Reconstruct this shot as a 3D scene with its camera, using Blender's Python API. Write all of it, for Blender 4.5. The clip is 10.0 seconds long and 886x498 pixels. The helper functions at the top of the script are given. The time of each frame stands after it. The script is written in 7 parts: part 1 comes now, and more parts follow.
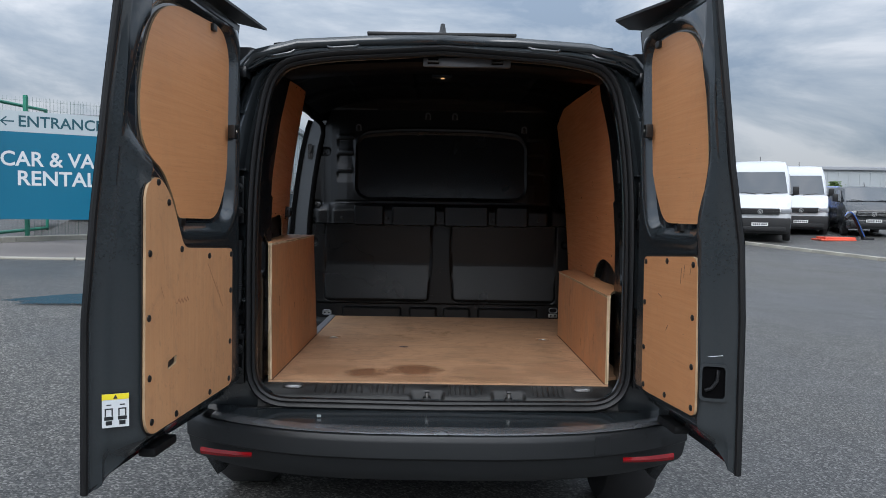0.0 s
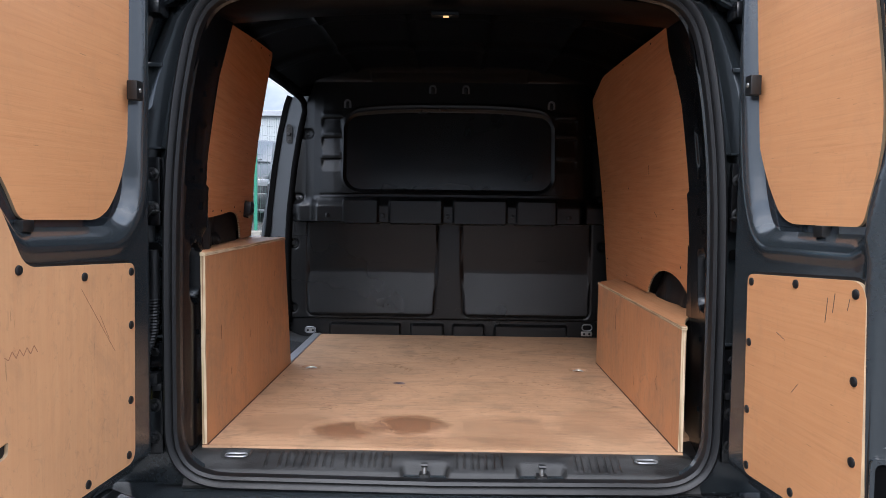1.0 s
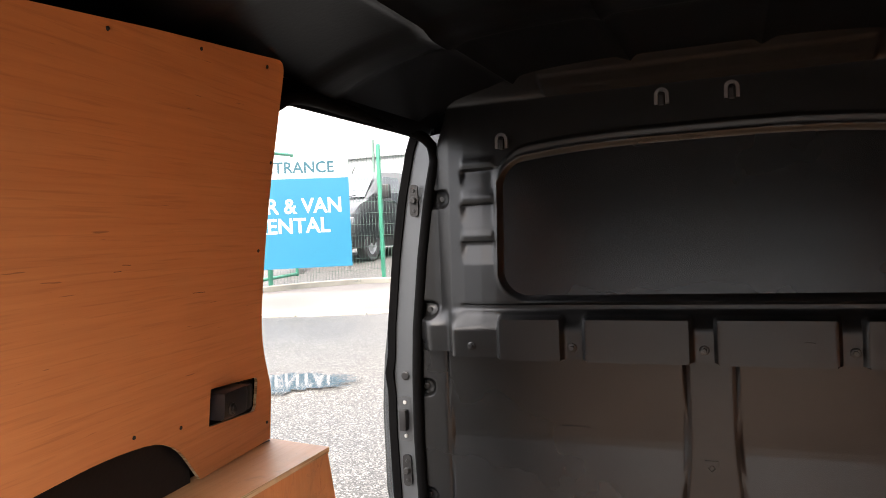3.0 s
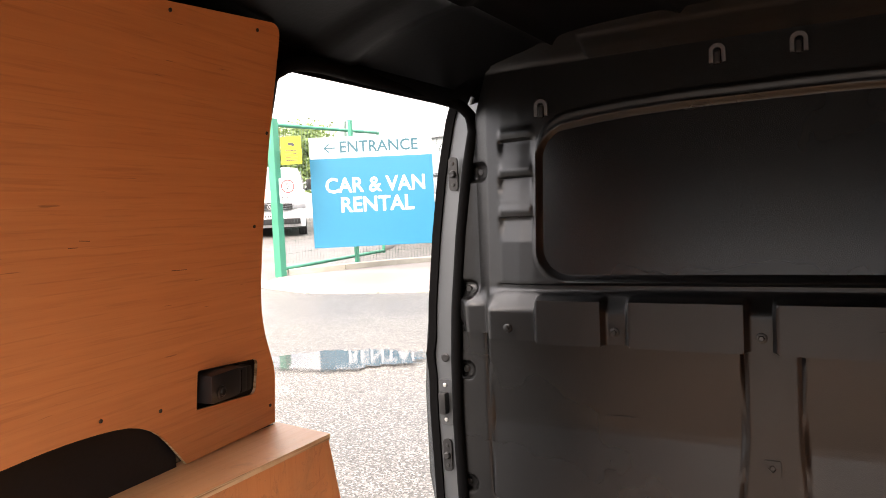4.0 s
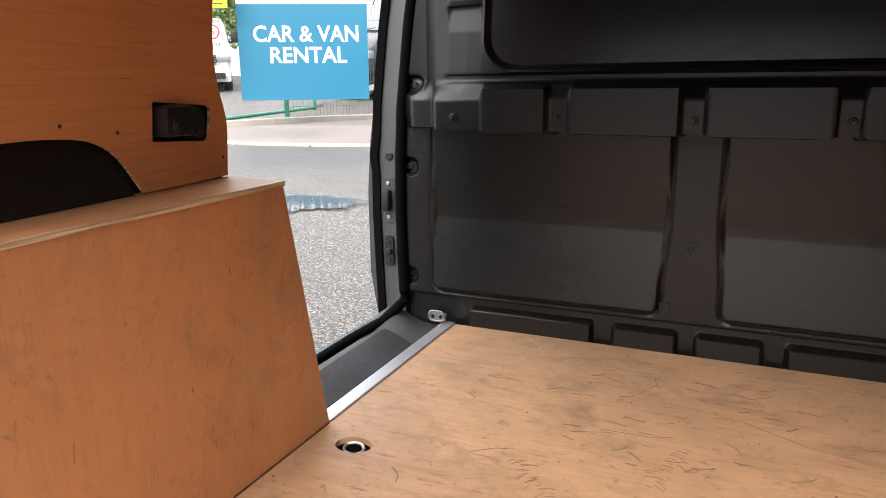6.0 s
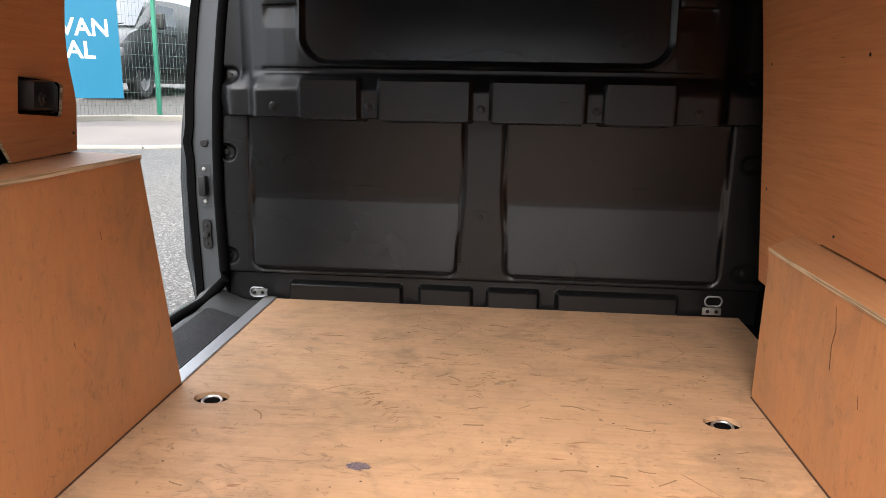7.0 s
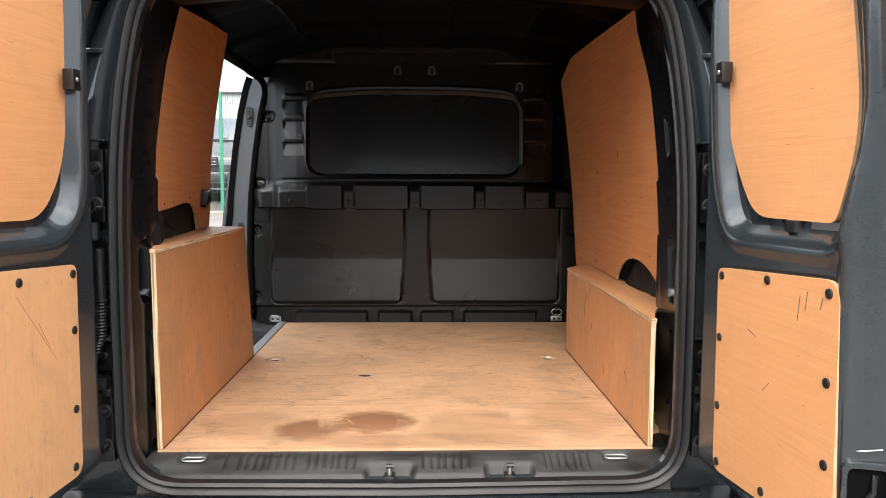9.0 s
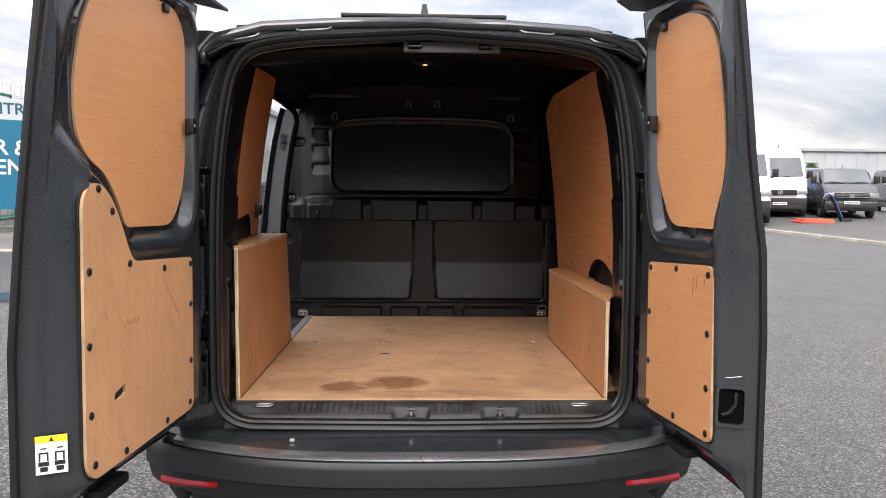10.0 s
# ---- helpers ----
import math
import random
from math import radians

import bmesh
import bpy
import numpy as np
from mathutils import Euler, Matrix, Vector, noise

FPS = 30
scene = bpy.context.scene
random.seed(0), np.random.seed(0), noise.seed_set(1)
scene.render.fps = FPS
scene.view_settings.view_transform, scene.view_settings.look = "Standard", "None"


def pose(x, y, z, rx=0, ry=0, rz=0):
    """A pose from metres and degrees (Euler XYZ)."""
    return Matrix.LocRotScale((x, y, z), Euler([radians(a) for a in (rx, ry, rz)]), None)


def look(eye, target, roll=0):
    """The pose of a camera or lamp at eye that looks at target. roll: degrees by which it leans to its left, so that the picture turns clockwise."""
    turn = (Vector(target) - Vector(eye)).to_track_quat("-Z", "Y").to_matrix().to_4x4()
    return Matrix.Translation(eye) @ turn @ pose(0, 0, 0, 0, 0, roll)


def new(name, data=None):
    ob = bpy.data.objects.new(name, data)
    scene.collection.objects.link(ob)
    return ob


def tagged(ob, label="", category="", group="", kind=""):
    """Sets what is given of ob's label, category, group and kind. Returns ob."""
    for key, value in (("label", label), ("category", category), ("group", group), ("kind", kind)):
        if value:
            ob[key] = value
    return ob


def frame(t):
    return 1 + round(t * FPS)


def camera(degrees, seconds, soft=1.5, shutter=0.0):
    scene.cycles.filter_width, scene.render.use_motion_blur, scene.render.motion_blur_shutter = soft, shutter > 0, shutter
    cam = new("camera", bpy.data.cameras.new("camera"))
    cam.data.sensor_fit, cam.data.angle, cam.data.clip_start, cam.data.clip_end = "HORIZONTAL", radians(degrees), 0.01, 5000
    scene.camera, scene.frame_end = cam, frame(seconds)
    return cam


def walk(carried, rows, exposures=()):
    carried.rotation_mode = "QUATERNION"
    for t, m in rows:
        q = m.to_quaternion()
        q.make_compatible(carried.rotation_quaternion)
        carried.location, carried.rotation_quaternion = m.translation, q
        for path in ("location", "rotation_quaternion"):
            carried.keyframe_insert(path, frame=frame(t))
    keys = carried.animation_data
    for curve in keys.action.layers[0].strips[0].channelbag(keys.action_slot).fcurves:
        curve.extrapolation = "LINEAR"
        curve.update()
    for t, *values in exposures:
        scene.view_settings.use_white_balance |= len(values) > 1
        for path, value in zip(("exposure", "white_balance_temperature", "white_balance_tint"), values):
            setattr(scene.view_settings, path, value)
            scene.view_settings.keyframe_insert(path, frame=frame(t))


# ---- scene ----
cam = camera(63.5, 10.0, 0.9)
PATH = [
    (0, (-0.008, -2.549, 1.226), (0.005, -0.551, 1.12), 0.9),
    (0.5, (0.013, -2.208, 1.209), (0.025, -0.211, 1.098), 1.0),
    (1, (0.02, -1.79, 1.229), (-0.005, 0.206, 1.107), 0.7),
    (1.5, (0.005, -1.319, 1.267), (-0.116, 0.674, 1.147), 0.3),
    (2, (0.055, -0.866, 1.324), (-0.255, 1.108, 1.227), -0.9),
    (2.5, (0.027, -0.478, 1.417), (-0.511, 1.448, 1.353), -1.7),
    (2.7, (0.031, -0.354, 1.457), (-0.595, 1.544, 1.401), -2.1),
    (3.8, (0.151, -0.068, 1.478), (-0.806, 1.687, 1.403), -2.9),
    (4, (0.148, -0.063, 1.458), (-0.832, 1.677, 1.356), -2.8),
    (4.5, (0.143, -0.066, 1.402), (-0.86, 1.655, 1.219), -2.4),
    (5, (0.137, -0.079, 1.348), (-0.845, 1.64, 1.063), -1.8),
    (5.2, (0.141, -0.087, 1.332), (-0.819, 1.637, 1.005), -1.7),
    (6.3, (0.134, -0.195, 1.238), (-0.505, 1.635, 0.743), 0.1),
    (6.5, (0.112, -0.244, 1.223), (-0.384, 1.628, 0.724), 0.6),
    (7, (0.07, -0.414, 1.235), (-0.097, 1.529, 0.792), 1.0),
    (7.5, (0.048, -0.708, 1.261), (0.038, 1.262, 0.915), 0.7),
    (8, (0.044, -1.027, 1.285), (0.067, 0.955, 1.017), 0.2),
    (8.5, (0.001, -1.385, 1.282), (0.044, 0.602, 1.06), 0.2),
    (9, (0.04, -1.721, 1.267), (0.094, 0.269, 1.079), 0.2),
    (9.5, (0.036, -2.013, 1.28), (0.096, -0.021, 1.113), 0.3),
    (10, (-0.019, -2.321, 1.281), (0.049, -0.328, 1.129), 0.5),
]
EXPOSURES = [(0.0, 0.18, 6000, 10), (0.5, 0.50, 5950, 12), (1.0, 1.1, 5900, 14), (1.5, 1.66, 6250, 12), (2.0, 2.05, 6650, 12), (2.5, 2.28, 6950, 14), (4.0, 2.5, 7700, 20), (5.0, 2.25, 7400, 20), (6.5, 1.85, 6950, 14), (7.5, 1.87, 6700, 13), (8.5, 1.87, 6650, 12), (9.0, 1.77, 6850, 12), (9.5, 1.4, 6900, 14), (10.0, 1.05, 6850, 17)]
walk(cam, [(t, look(eye, target, roll)) for t, eye, target, roll in PATH], EXPOSURES)

# ---- world, sun and exposure ----
world = bpy.data.worlds.new("sky")
scene.world = world
world.use_nodes = True
wn, wl = world.node_tree.nodes, world.node_tree.links
wn.clear()
w_out = wn.new("ShaderNodeOutputWorld")
w_bg = wn.new("ShaderNodeBackground")
w_sky = wn.new("ShaderNodeTexSky")
w_sky.sky_type = "NISHITA"
w_sky.sun_disc = False
w_sky.sun_elevation, w_sky.sun_rotation = radians(38), radians(188)
w_gain = wn.new("ShaderNodeVectorMath")
w_gain.operation = "SCALE"
w_gain.inputs["Scale"].default_value = 0.10
w_tc = wn.new("ShaderNodeTexCoord")
w_map = wn.new("ShaderNodeMapping")
w_map.inputs["Scale"].default_value = (1.0, 1.0, 2.8)
w_big = wn.new("ShaderNodeTexNoise")
w_big.inputs["Scale"].default_value = 3.0
w_big.inputs["Detail"].default_value = 7
w_big.inputs["Roughness"].default_value = 0.58
w_big.inputs["Distortion"].default_value = 0.35
w_ramp = wn.new("ShaderNodeValToRGB")
w_ramp.color_ramp.elements[0].position, w_ramp.color_ramp.elements[0].color = 0.38, (0.40, 0.48, 0.58, 1)
w_ramp.color_ramp.elements[1].position, w_ramp.color_ramp.elements[1].color = 0.60, (1.0, 1.0, 1.0, 1)
w_mid = w_ramp.color_ramp.elements.new(0.50)
w_mid.color = (0.66, 0.71, 0.76, 1)
w_cov = wn.new("ShaderNodeMix")
w_cov.data_type = "RGBA"
w_cov.inputs["Factor"].default_value = 0.86
wl.new(w_tc.outputs["Generated"], w_map.inputs["Vector"])
wl.new(w_map.outputs["Vector"], w_big.inputs["Vector"])
wl.new(w_big.outputs["Fac"], w_ramp.inputs["Fac"])
wl.new(w_sky.outputs["Color"], w_gain.inputs[0])
wl.new(w_gain.outputs["Vector"], w_cov.inputs[6])
wl.new(w_ramp.outputs["Color"], w_cov.inputs[7])
# the cloud is brighter towards the hidden sun than opposite it
SUNWARD = Vector((-1.0, -7.2, 5.7)).normalized()
w_dot = wn.new("ShaderNodeVectorMath")
w_dot.operation = "DOT_PRODUCT"
w_dot.inputs[1].default_value = SUNWARD
wl.new(w_tc.outputs["Generated"], w_dot.inputs[0])
w_side = wn.new("ShaderNodeMapRange")
w_side.interpolation_type = "SMOOTHSTEP"
for sock, val in (("From Min", -0.9), ("From Max", 0.9), ("To Min", 0.74), ("To Max", 1.25)):
    w_side.inputs[sock].default_value = val
wl.new(w_dot.outputs["Value"], w_side.inputs["Value"])
w_lit = wn.new("ShaderNodeVectorMath")
w_lit.operation = "SCALE"
wl.new(w_cov.outputs[2], w_lit.inputs[0])
wl.new(w_side.outputs["Result"], w_lit.inputs["Scale"])
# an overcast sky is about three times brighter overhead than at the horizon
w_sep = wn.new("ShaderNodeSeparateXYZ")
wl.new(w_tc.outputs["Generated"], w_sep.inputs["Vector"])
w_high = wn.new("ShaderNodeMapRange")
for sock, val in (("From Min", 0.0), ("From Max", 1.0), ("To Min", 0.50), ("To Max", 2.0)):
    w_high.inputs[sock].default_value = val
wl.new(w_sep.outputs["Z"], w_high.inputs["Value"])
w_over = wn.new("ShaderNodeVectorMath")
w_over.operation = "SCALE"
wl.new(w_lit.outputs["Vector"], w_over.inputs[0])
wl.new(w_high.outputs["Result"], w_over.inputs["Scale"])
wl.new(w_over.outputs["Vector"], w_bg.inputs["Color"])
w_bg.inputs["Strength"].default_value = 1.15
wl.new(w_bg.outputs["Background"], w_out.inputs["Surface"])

sun = new("sun", bpy.data.lights.new("sun", "SUN"))
sun.data.energy, sun.data.angle, sun.data.color = 1.6, radians(40), (1.0, 0.96, 0.9)
sun.matrix_basis = look(SUNWARD * 10, (0, 0, 0))


# ---- materials ----
def nodes_of(name):
    m = bpy.data.materials.new(name)
    m.use_nodes = True
    return m, m.node_tree.nodes, m.node_tree.links, m.node_tree.nodes["Principled BSDF"]


def noise_node(n, l, scale, detail=4, stretch=(1, 1, 1), rough=0.5, coord="Object"):
    tc, mp, tx = n.new("ShaderNodeTexCoord"), n.new("ShaderNodeMapping"), n.new("ShaderNodeTexNoise")
    mp.inputs["Scale"].default_value = stretch
    tx.inputs["Scale"].default_value, tx.inputs["Detail"].default_value = scale, detail
    tx.inputs["Roughness"].default_value = rough
    l.new(tc.outputs[coord], mp.inputs["Vector"])
    l.new(mp.outputs["Vector"], tx.inputs["Vector"])
    return tx


def ramp_node(n, l, src, stops):
    r = n.new("ShaderNodeValToRGB")
    r.color_ramp.elements[0].position, r.color_ramp.elements[0].color = stops[0][0], (*stops[0][1], 1)
    r.color_ramp.elements[1].position, r.color_ramp.elements[1].color = stops[-1][0], (*stops[-1][1], 1)
    for p, c in stops[1:-1]:
        e = r.color_ramp.elements.new(p)
        e.color = (*c, 1)
    l.new(src, r.inputs["Fac"])
    return r


def mix_node(n, l, a, b, fac, mode="MIX"):
    m = n.new("ShaderNodeMix")
    m.data_type, m.blend_type = "RGBA", mode
    for sock, v in ((m.inputs["Factor"], fac), (m.inputs[6], a), (m.inputs[7], b)):
        if isinstance(v, (int, float)):
            sock.default_value = v
        elif isinstance(v, tuple):
            sock.default_value = (*v, 1)
        else:
            l.new(v, sock)
    return m


def bump_node(n, l, height, strength, dist, b):
    bp = n.new("ShaderNodeBump")
    bp.inputs["Strength"].default_value, bp.inputs["Distance"].default_value = strength, dist
    l.new(height, bp.inputs["Height"])
    l.new(bp.outputs["Normal"], b.inputs["Normal"])


def plain(name, col, rough=0.5, metal=0.0, scale=18.0, var=0.18, bump=0.0, coat=0.0, stretch=(1, 1, 1), grain=120.0):
    """A surface of one colour with stains at two scales and a fine relief."""
    m, n, l, b = nodes_of(name)
    big = noise_node(n, l, scale * 0.18, 5, stretch)
    fine = noise_node(n, l, grain, 3, stretch)
    lo = tuple(c * (1 - var) for c in col)
    hi = tuple(min(1.0, c * (1 + var)) for c in col)
    c1 = ramp_node(n, l, big.outputs["Fac"], [(0.3, lo), (0.7, hi)])
    c2 = ramp_node(n, l, fine.outputs["Fac"], [(0.3, (0.93, 0.93, 0.93)), (0.7, (1, 1, 1))])
    mx = mix_node(n, l, c1.outputs["Color"], c2.outputs["Color"], 1.0, "MULTIPLY")
    l.new(mx.outputs[2], b.inputs["Base Color"])
    rr = ramp_node(n, l, big.outputs["Fac"], [(0.3, (rough * 0.85,) * 3), (0.7, (min(1, rough * 1.2),) * 3)])
    l.new(rr.outputs["Color"], b.inputs["Roughness"])
    b.inputs["Metallic"].default_value = metal
    b.inputs["Coat Weight"].default_value = coat
    b.inputs["Coat Roughness"].default_value = 0.08
    if bump:
        bump_node(n, l, fine.outputs["Fac"], bump, 0.002, b)
    return m


def plywood(name, light, dark, along, blotch=0.25, dirt=0.0, rough=0.5, across=0, pore=0.55):
    """Veneer: long grain along one axis, short dark pores, soft blotches, scuffs."""
    m, n, l, b = nodes_of(name)
    st = [30.0, 30.0, 30.0]
    st[along], st[across] = 1.0, 1.5
    fine = [210.0, 210.0, 210.0]
    fine[along], fine[across] = 7.0, 5.0
    grain = noise_node(n, l, 3.2, 6, tuple(st), 0.62, "Object")
    pores = noise_node(n, l, 1.0, 3, tuple(fine), 0.55, "Object")
    blob = noise_node(n, l, 2.3, 4, (1, 1, 1), 0.5, "Object")
    mid = tuple((p + q) / 2 for p, q in zip(light, dark))
    c = ramp_node(n, l, grain.outputs["Fac"], [(0.22, dark), (0.5, mid), (0.78, light)])
    p = ramp_node(n, l, pores.outputs["Fac"], [(0.30, (0.72, 0.68, 0.64)), (0.46, (1, 1, 1))])
    c = mix_node(n, l, c.outputs["Color"], p.outputs["Color"], pore, "MULTIPLY")
    q = ramp_node(n, l, blob.outputs["Fac"], [(0.3, (1 - blotch,) * 3), (0.7, (1, 1, 1))])
    c = mix_node(n, l, c.outputs[2], q.outputs["Color"], 1.0, "MULTIPLY")
    # sparse dark flecks that run with the grain
    fl = [75.0, 75.0, 75.0]
    fl[along], fl[across] = 5.0, 6.0
    fleck = noise_node(n, l, 3.0, 2, tuple(fl), 0.5, "Object")
    f = ramp_node(n, l, fleck.outputs["Fac"], [(0.235, (0.7, 0.7, 0.7)), (0.27, (0, 0, 0))])
    c = mix_node(n, l, c.outputs[2], tuple(v * 0.35 for v in dark), f.outputs["Color"])
    if dirt:
        for scale, det, stretch, lo, hi, k, bend, tint in ((1.7, 7, (1, 1.5, 1), 0.46, 0.74, 0.75, 0.6, (0.30, 0.17, 0.09)), (4.5, 10, (0.8, 1.7, 1), 0.52, 0.72, 0.9, 1.2, (0.21, 0.13, 0.08)),
                                                           (11, 10, (0.8, 1.8, 1), 0.58, 0.70, 1.0, 2.0, (0.17, 0.10, 0.058)), (30, 8, (1.3, 0.9, 1), 0.61, 0.70, 0.9, 1.4, (0.15, 0.088, 0.05)),
                                                           (3.1, 10, (1.1, 1, 1), 0.48, 0.68, 0.50, 0.4, (0.29, 0.185, 0.108)), (9.0, 10, (1, 1.1, 1), 0.53, 0.68, 0.55, 0.9, (0.27, 0.165, 0.094)), (42, 6, (0.7, 1.4, 1), 0.59, 0.70, 0.7, 0.5, (0.20, 0.12, 0.07)), (26, 5, (0.35, 1.5, 1), 0.63, 0.69, 0.9, 0.3, (0.24, 0.10, 0.05))):
            sc = noise_node(n, l, scale, det, stretch, 0.70, "Object")
            sc.inputs["Distortion"].default_value = bend
            d = ramp_node(n, l, sc.outputs["Fac"], [(lo, (0, 0, 0)), (hi, (dirt * k,) * 3)])
            c = mix_node(n, l, c.outputs[2], tint, d.outputs["Color"])
    l.new(c.outputs[2], b.inputs["Base Color"])
    rr = ramp_node(n, l, grain.outputs["Fac"], [(0.3, (rough * 1.15,) * 3), (0.7, (rough * 0.9,) * 3)])
    l.new(rr.outputs["Color"], b.inputs["Roughness"])
    bump_node(n, l, pores.outputs["Fac"], 0.25, 0.001, b)
    return m


def layered_edge(name, layers):
    """The cut edge of plywood: thin pale and brown plies."""
    m, n, l, b = nodes_of(name)
    big = noise_node(n, l, 22, 4)
    fine = noise_node(n, l, 1.0, 2, layers)
    c = ramp_node(n, l, fine.outputs["Fac"], [(0.38, (0.30, 0.19, 0.10)), (0.56, (0.66, 0.52, 0.34))])
    d = ramp_node(n, l, big.outputs["Fac"], [(0.3, (0.75, 0.72, 0.68)), (0.7, (1, 1, 1))])
    mx = mix_node(n, l, c.outputs["Color"], d.outputs["Color"], 1.0, "MULTIPLY")
    l.new(mx.outputs[2], b.inputs["Base Color"])
    b.inputs["Roughness"].default_value = 0.7
    return m


def asphalt(name):
    m, n, l, b = nodes_of(name)
    stones = n.new("ShaderNodeTexVoronoi")
    stones.inputs["Scale"].default_value = 112
    tc = n.new("ShaderNodeTexCoord")
    l.new(tc.outputs["Object"], stones.inputs["Vector"])
    wide = noise_node(n, l, 0.22, 6, (1, 1, 1), 0.6)
    mid = noise_node(n, l, 2.4, 5, (1, 1, 1), 0.6)
    sep = n.new("ShaderNodeSeparateColor")
    l.new(stones.outputs["Color"], sep.inputs["Color"])
    chip = ramp_node(n, l, sep.outputs["Red"], [(0.0, (0.0265, 0.0255, 0.024)), (0.5, (0.066, 0.063, 0.058)), (0.82, (0.131, 0.125, 0.114)), (1.0, (0.245, 0.233, 0.213))])
    patch = ramp_node(n, l, wide.outputs["Fac"], [(0.35, (0.72, 0.74, 0.78)), (0.65, (1.1, 1.1, 1.08))])
    c = mix_node(n, l, chip.outputs["Color"], patch.outputs["Color"], 1.0, "MULTIPLY")
    p2 = ramp_node(n, l, mid.outputs["Fac"], [(0.3, (0.86, 0.86, 0.87)), (0.7, (1.05, 1.05, 1.05))])
    c = mix_node(n, l, c.outputs[2], p2.outputs["Color"], 1.0, "MULTIPLY")
    l.new(c.outputs[2], b.inputs["Base Color"])
    rr = ramp_node(n, l, wide.outputs["Fac"], [(0.36, (0.42,) * 3), (0.6, (0.62,) * 3)])
    l.new(rr.outputs["Color"], b.inputs["Roughness"])
    bump_node(n, l, stones.outputs["Distance"], 0.20, 0.004, b)
    return m


def glassy(name, col=(0.02, 0.025, 0.03), rough=0.03):
    m, n, l, b = nodes_of(name)
    b.inputs["Base Color"].default_value = (*col, 1)
    b.inputs["Roughness"].default_value = rough
    b.inputs["Specular IOR Level"].default_value = 0.8
    b.inputs["Coat Weight"].default_value = 0.6
    return m


M_PAINT = plain("slate_grey_paint", (0.021, 0.0255, 0.0285), 0.22, 0.0, 6, 0.12, 0.0, 0.6)
M_BLACKPAINT = plain("black_painted_steel", (0.0055, 0.0060, 0.0070), 0.24, 0.0, 9, 0.25, 0.0, 0.0)
M_PLASTIC = plain("black_moulded_plastic", (0.0060, 0.0061, 0.0064), 0.30, 0.0, 8, 0.12, 0.22, 0.0, (1, 1, 1), 700)
M_BUMPER = plain("dark_grey_bumper_plastic", (0.010, 0.0115, 0.013), 0.5, 0.0, 6, 0.10, 0.1, 0.0, (1, 1, 1), 500)
M_SOFT = plain("black_trim_plastic", (0.007, 0.007, 0.0075), 0.5, 0.0, 14, 0.2, 0.12, 0.0, (1, 1, 1), 500)
M_RUBBER = plain("black_rubber", (0.0045, 0.0045, 0.005), 0.5, 0.0, 20, 0.15, 0.2)
M_STEEL = plain("zinc_plated_steel", (0.52, 0.52, 0.50), 0.32, 0.9, 30, 0.2)
M_DARKSTEEL = plain("dark_steel", (0.045, 0.045, 0.045), 0.4, 0.8, 30, 0.25)
M_ALU = plain("brushed_aluminium", (0.50, 0.51, 0.53), 0.42, 0.75, 30, 0.15, 0.1, 0, (1, 0.05, 1))
M_SCUFFPLATE = plain("polished_scuff_plate", (0.40, 0.41, 0.43), 0.24, 0.85, 12, 0.2, 0.05)
M_LATCH = plain("satin_black_latch", (0.015, 0.015, 0.0158), 0.30, 0, 12, 0.15, 0.05)
M_SILL = plain("dusty_sill_plastic", (0.020, 0.020, 0.0195), 0.6, 0, 90, 0.85, 0.5, 0.0, (0.6, 1.6, 1), 300)
M_BRACKET = plain("grey_bracket_paint", (0.014, 0.014, 0.015), 0.6, 0.0, 20, 0.2)
M_HOOK = plain("pale_grey_hook_plastic", (0.10, 0.10, 0.105), 0.45, 0, 30, 0.1)
# roof shade put into the colour: near-black, to cancel brown bounce from the floor
M_CEIL = plain("darkened_roof_skin", (0.0016, 0.0016, 0.0020), 0.34, 0.0, 5, 0.2, 0.1)
M_PLYX = plywood("sapele_ply_long_grain", (0.660, 0.278, 0.109), (0.550, 0.213, 0.079), 1, 0.14, 0.0, 0.42, 0, 0.55)
# less saturated than the upright boards: sky sheen put into the veneer colour
M_PLYTOP = plywood("sapele_ply_top_sky_tinted", (0.600, 0.290, 0.135), (0.550, 0.256, 0.113), 1, 0.18, 0.25, 0.45, 2, 0.16)
M_PLYZ = plywood("sapele_ply_upright_grain", (0.630, 0.282, 0.117), (0.600, 0.257, 0.104), 2, 0.24, 0.5, 0.5, 0, 0.22)
M_PLYDOOR = plywood("sapele_ply_door", (0.670, 0.316, 0.132), (0.610, 0.270, 0.107), 1, 0.14, 0.12, 0.5, 0, 0.3)
M_PLYLOW = plywood("pale_ply_door", (0.690, 0.366, 0.173), (0.655, 0.326, 0.149), 2, 0.20, 0.3, 0.5, 0, 0.12)
M_PLYFLOOR = plywood("worn_ply_floor", (0.590, 0.358, 0.206), (0.500, 0.288, 0.160), 0, 0.20, 0.9, 0.55, 2, 0.25)
M_PLYEDGE = layered_edge("ply_edge", (5, 5, 260))
M_PLYEDGEP = plain("worn_ply_edge", (0.40, 0.27, 0.155), 0.7, 0, 60, 0.3, 0.3)
M_PLYEDGEV = layered_edge("ply_edge_upright", (260, 5, 5))
M_TARMAC = asphalt("damp_tarmac")
M_PAVE = plain("brown_grey_pavement", (0.13, 0.115, 0.105), 0.75, 0, 4, 0.25, 0.5, 0, (1, 1, 1), 60)
M_KERB = plain("pale_concrete_kerb", (0.32, 0.30, 0.25), 0.8, 0, 8, 0.25, 0.5, 0, (1, 1, 1), 60)
M_LINE = plain("worn_white_line", (0.55, 0.55, 0.53), 0.7, 0, 8, 0.25)
M_WHITE = plain("white_vehicle_paint", (0.52, 0.53, 0.54), 0.25, 0, 3, 0.03, 0, 0.6)
M_DARKVAN = plain("dark_grey_vehicle_paint", (0.014, 0.016, 0.018), 0.28, 0.0, 3, 0.08, 0, 0.3)
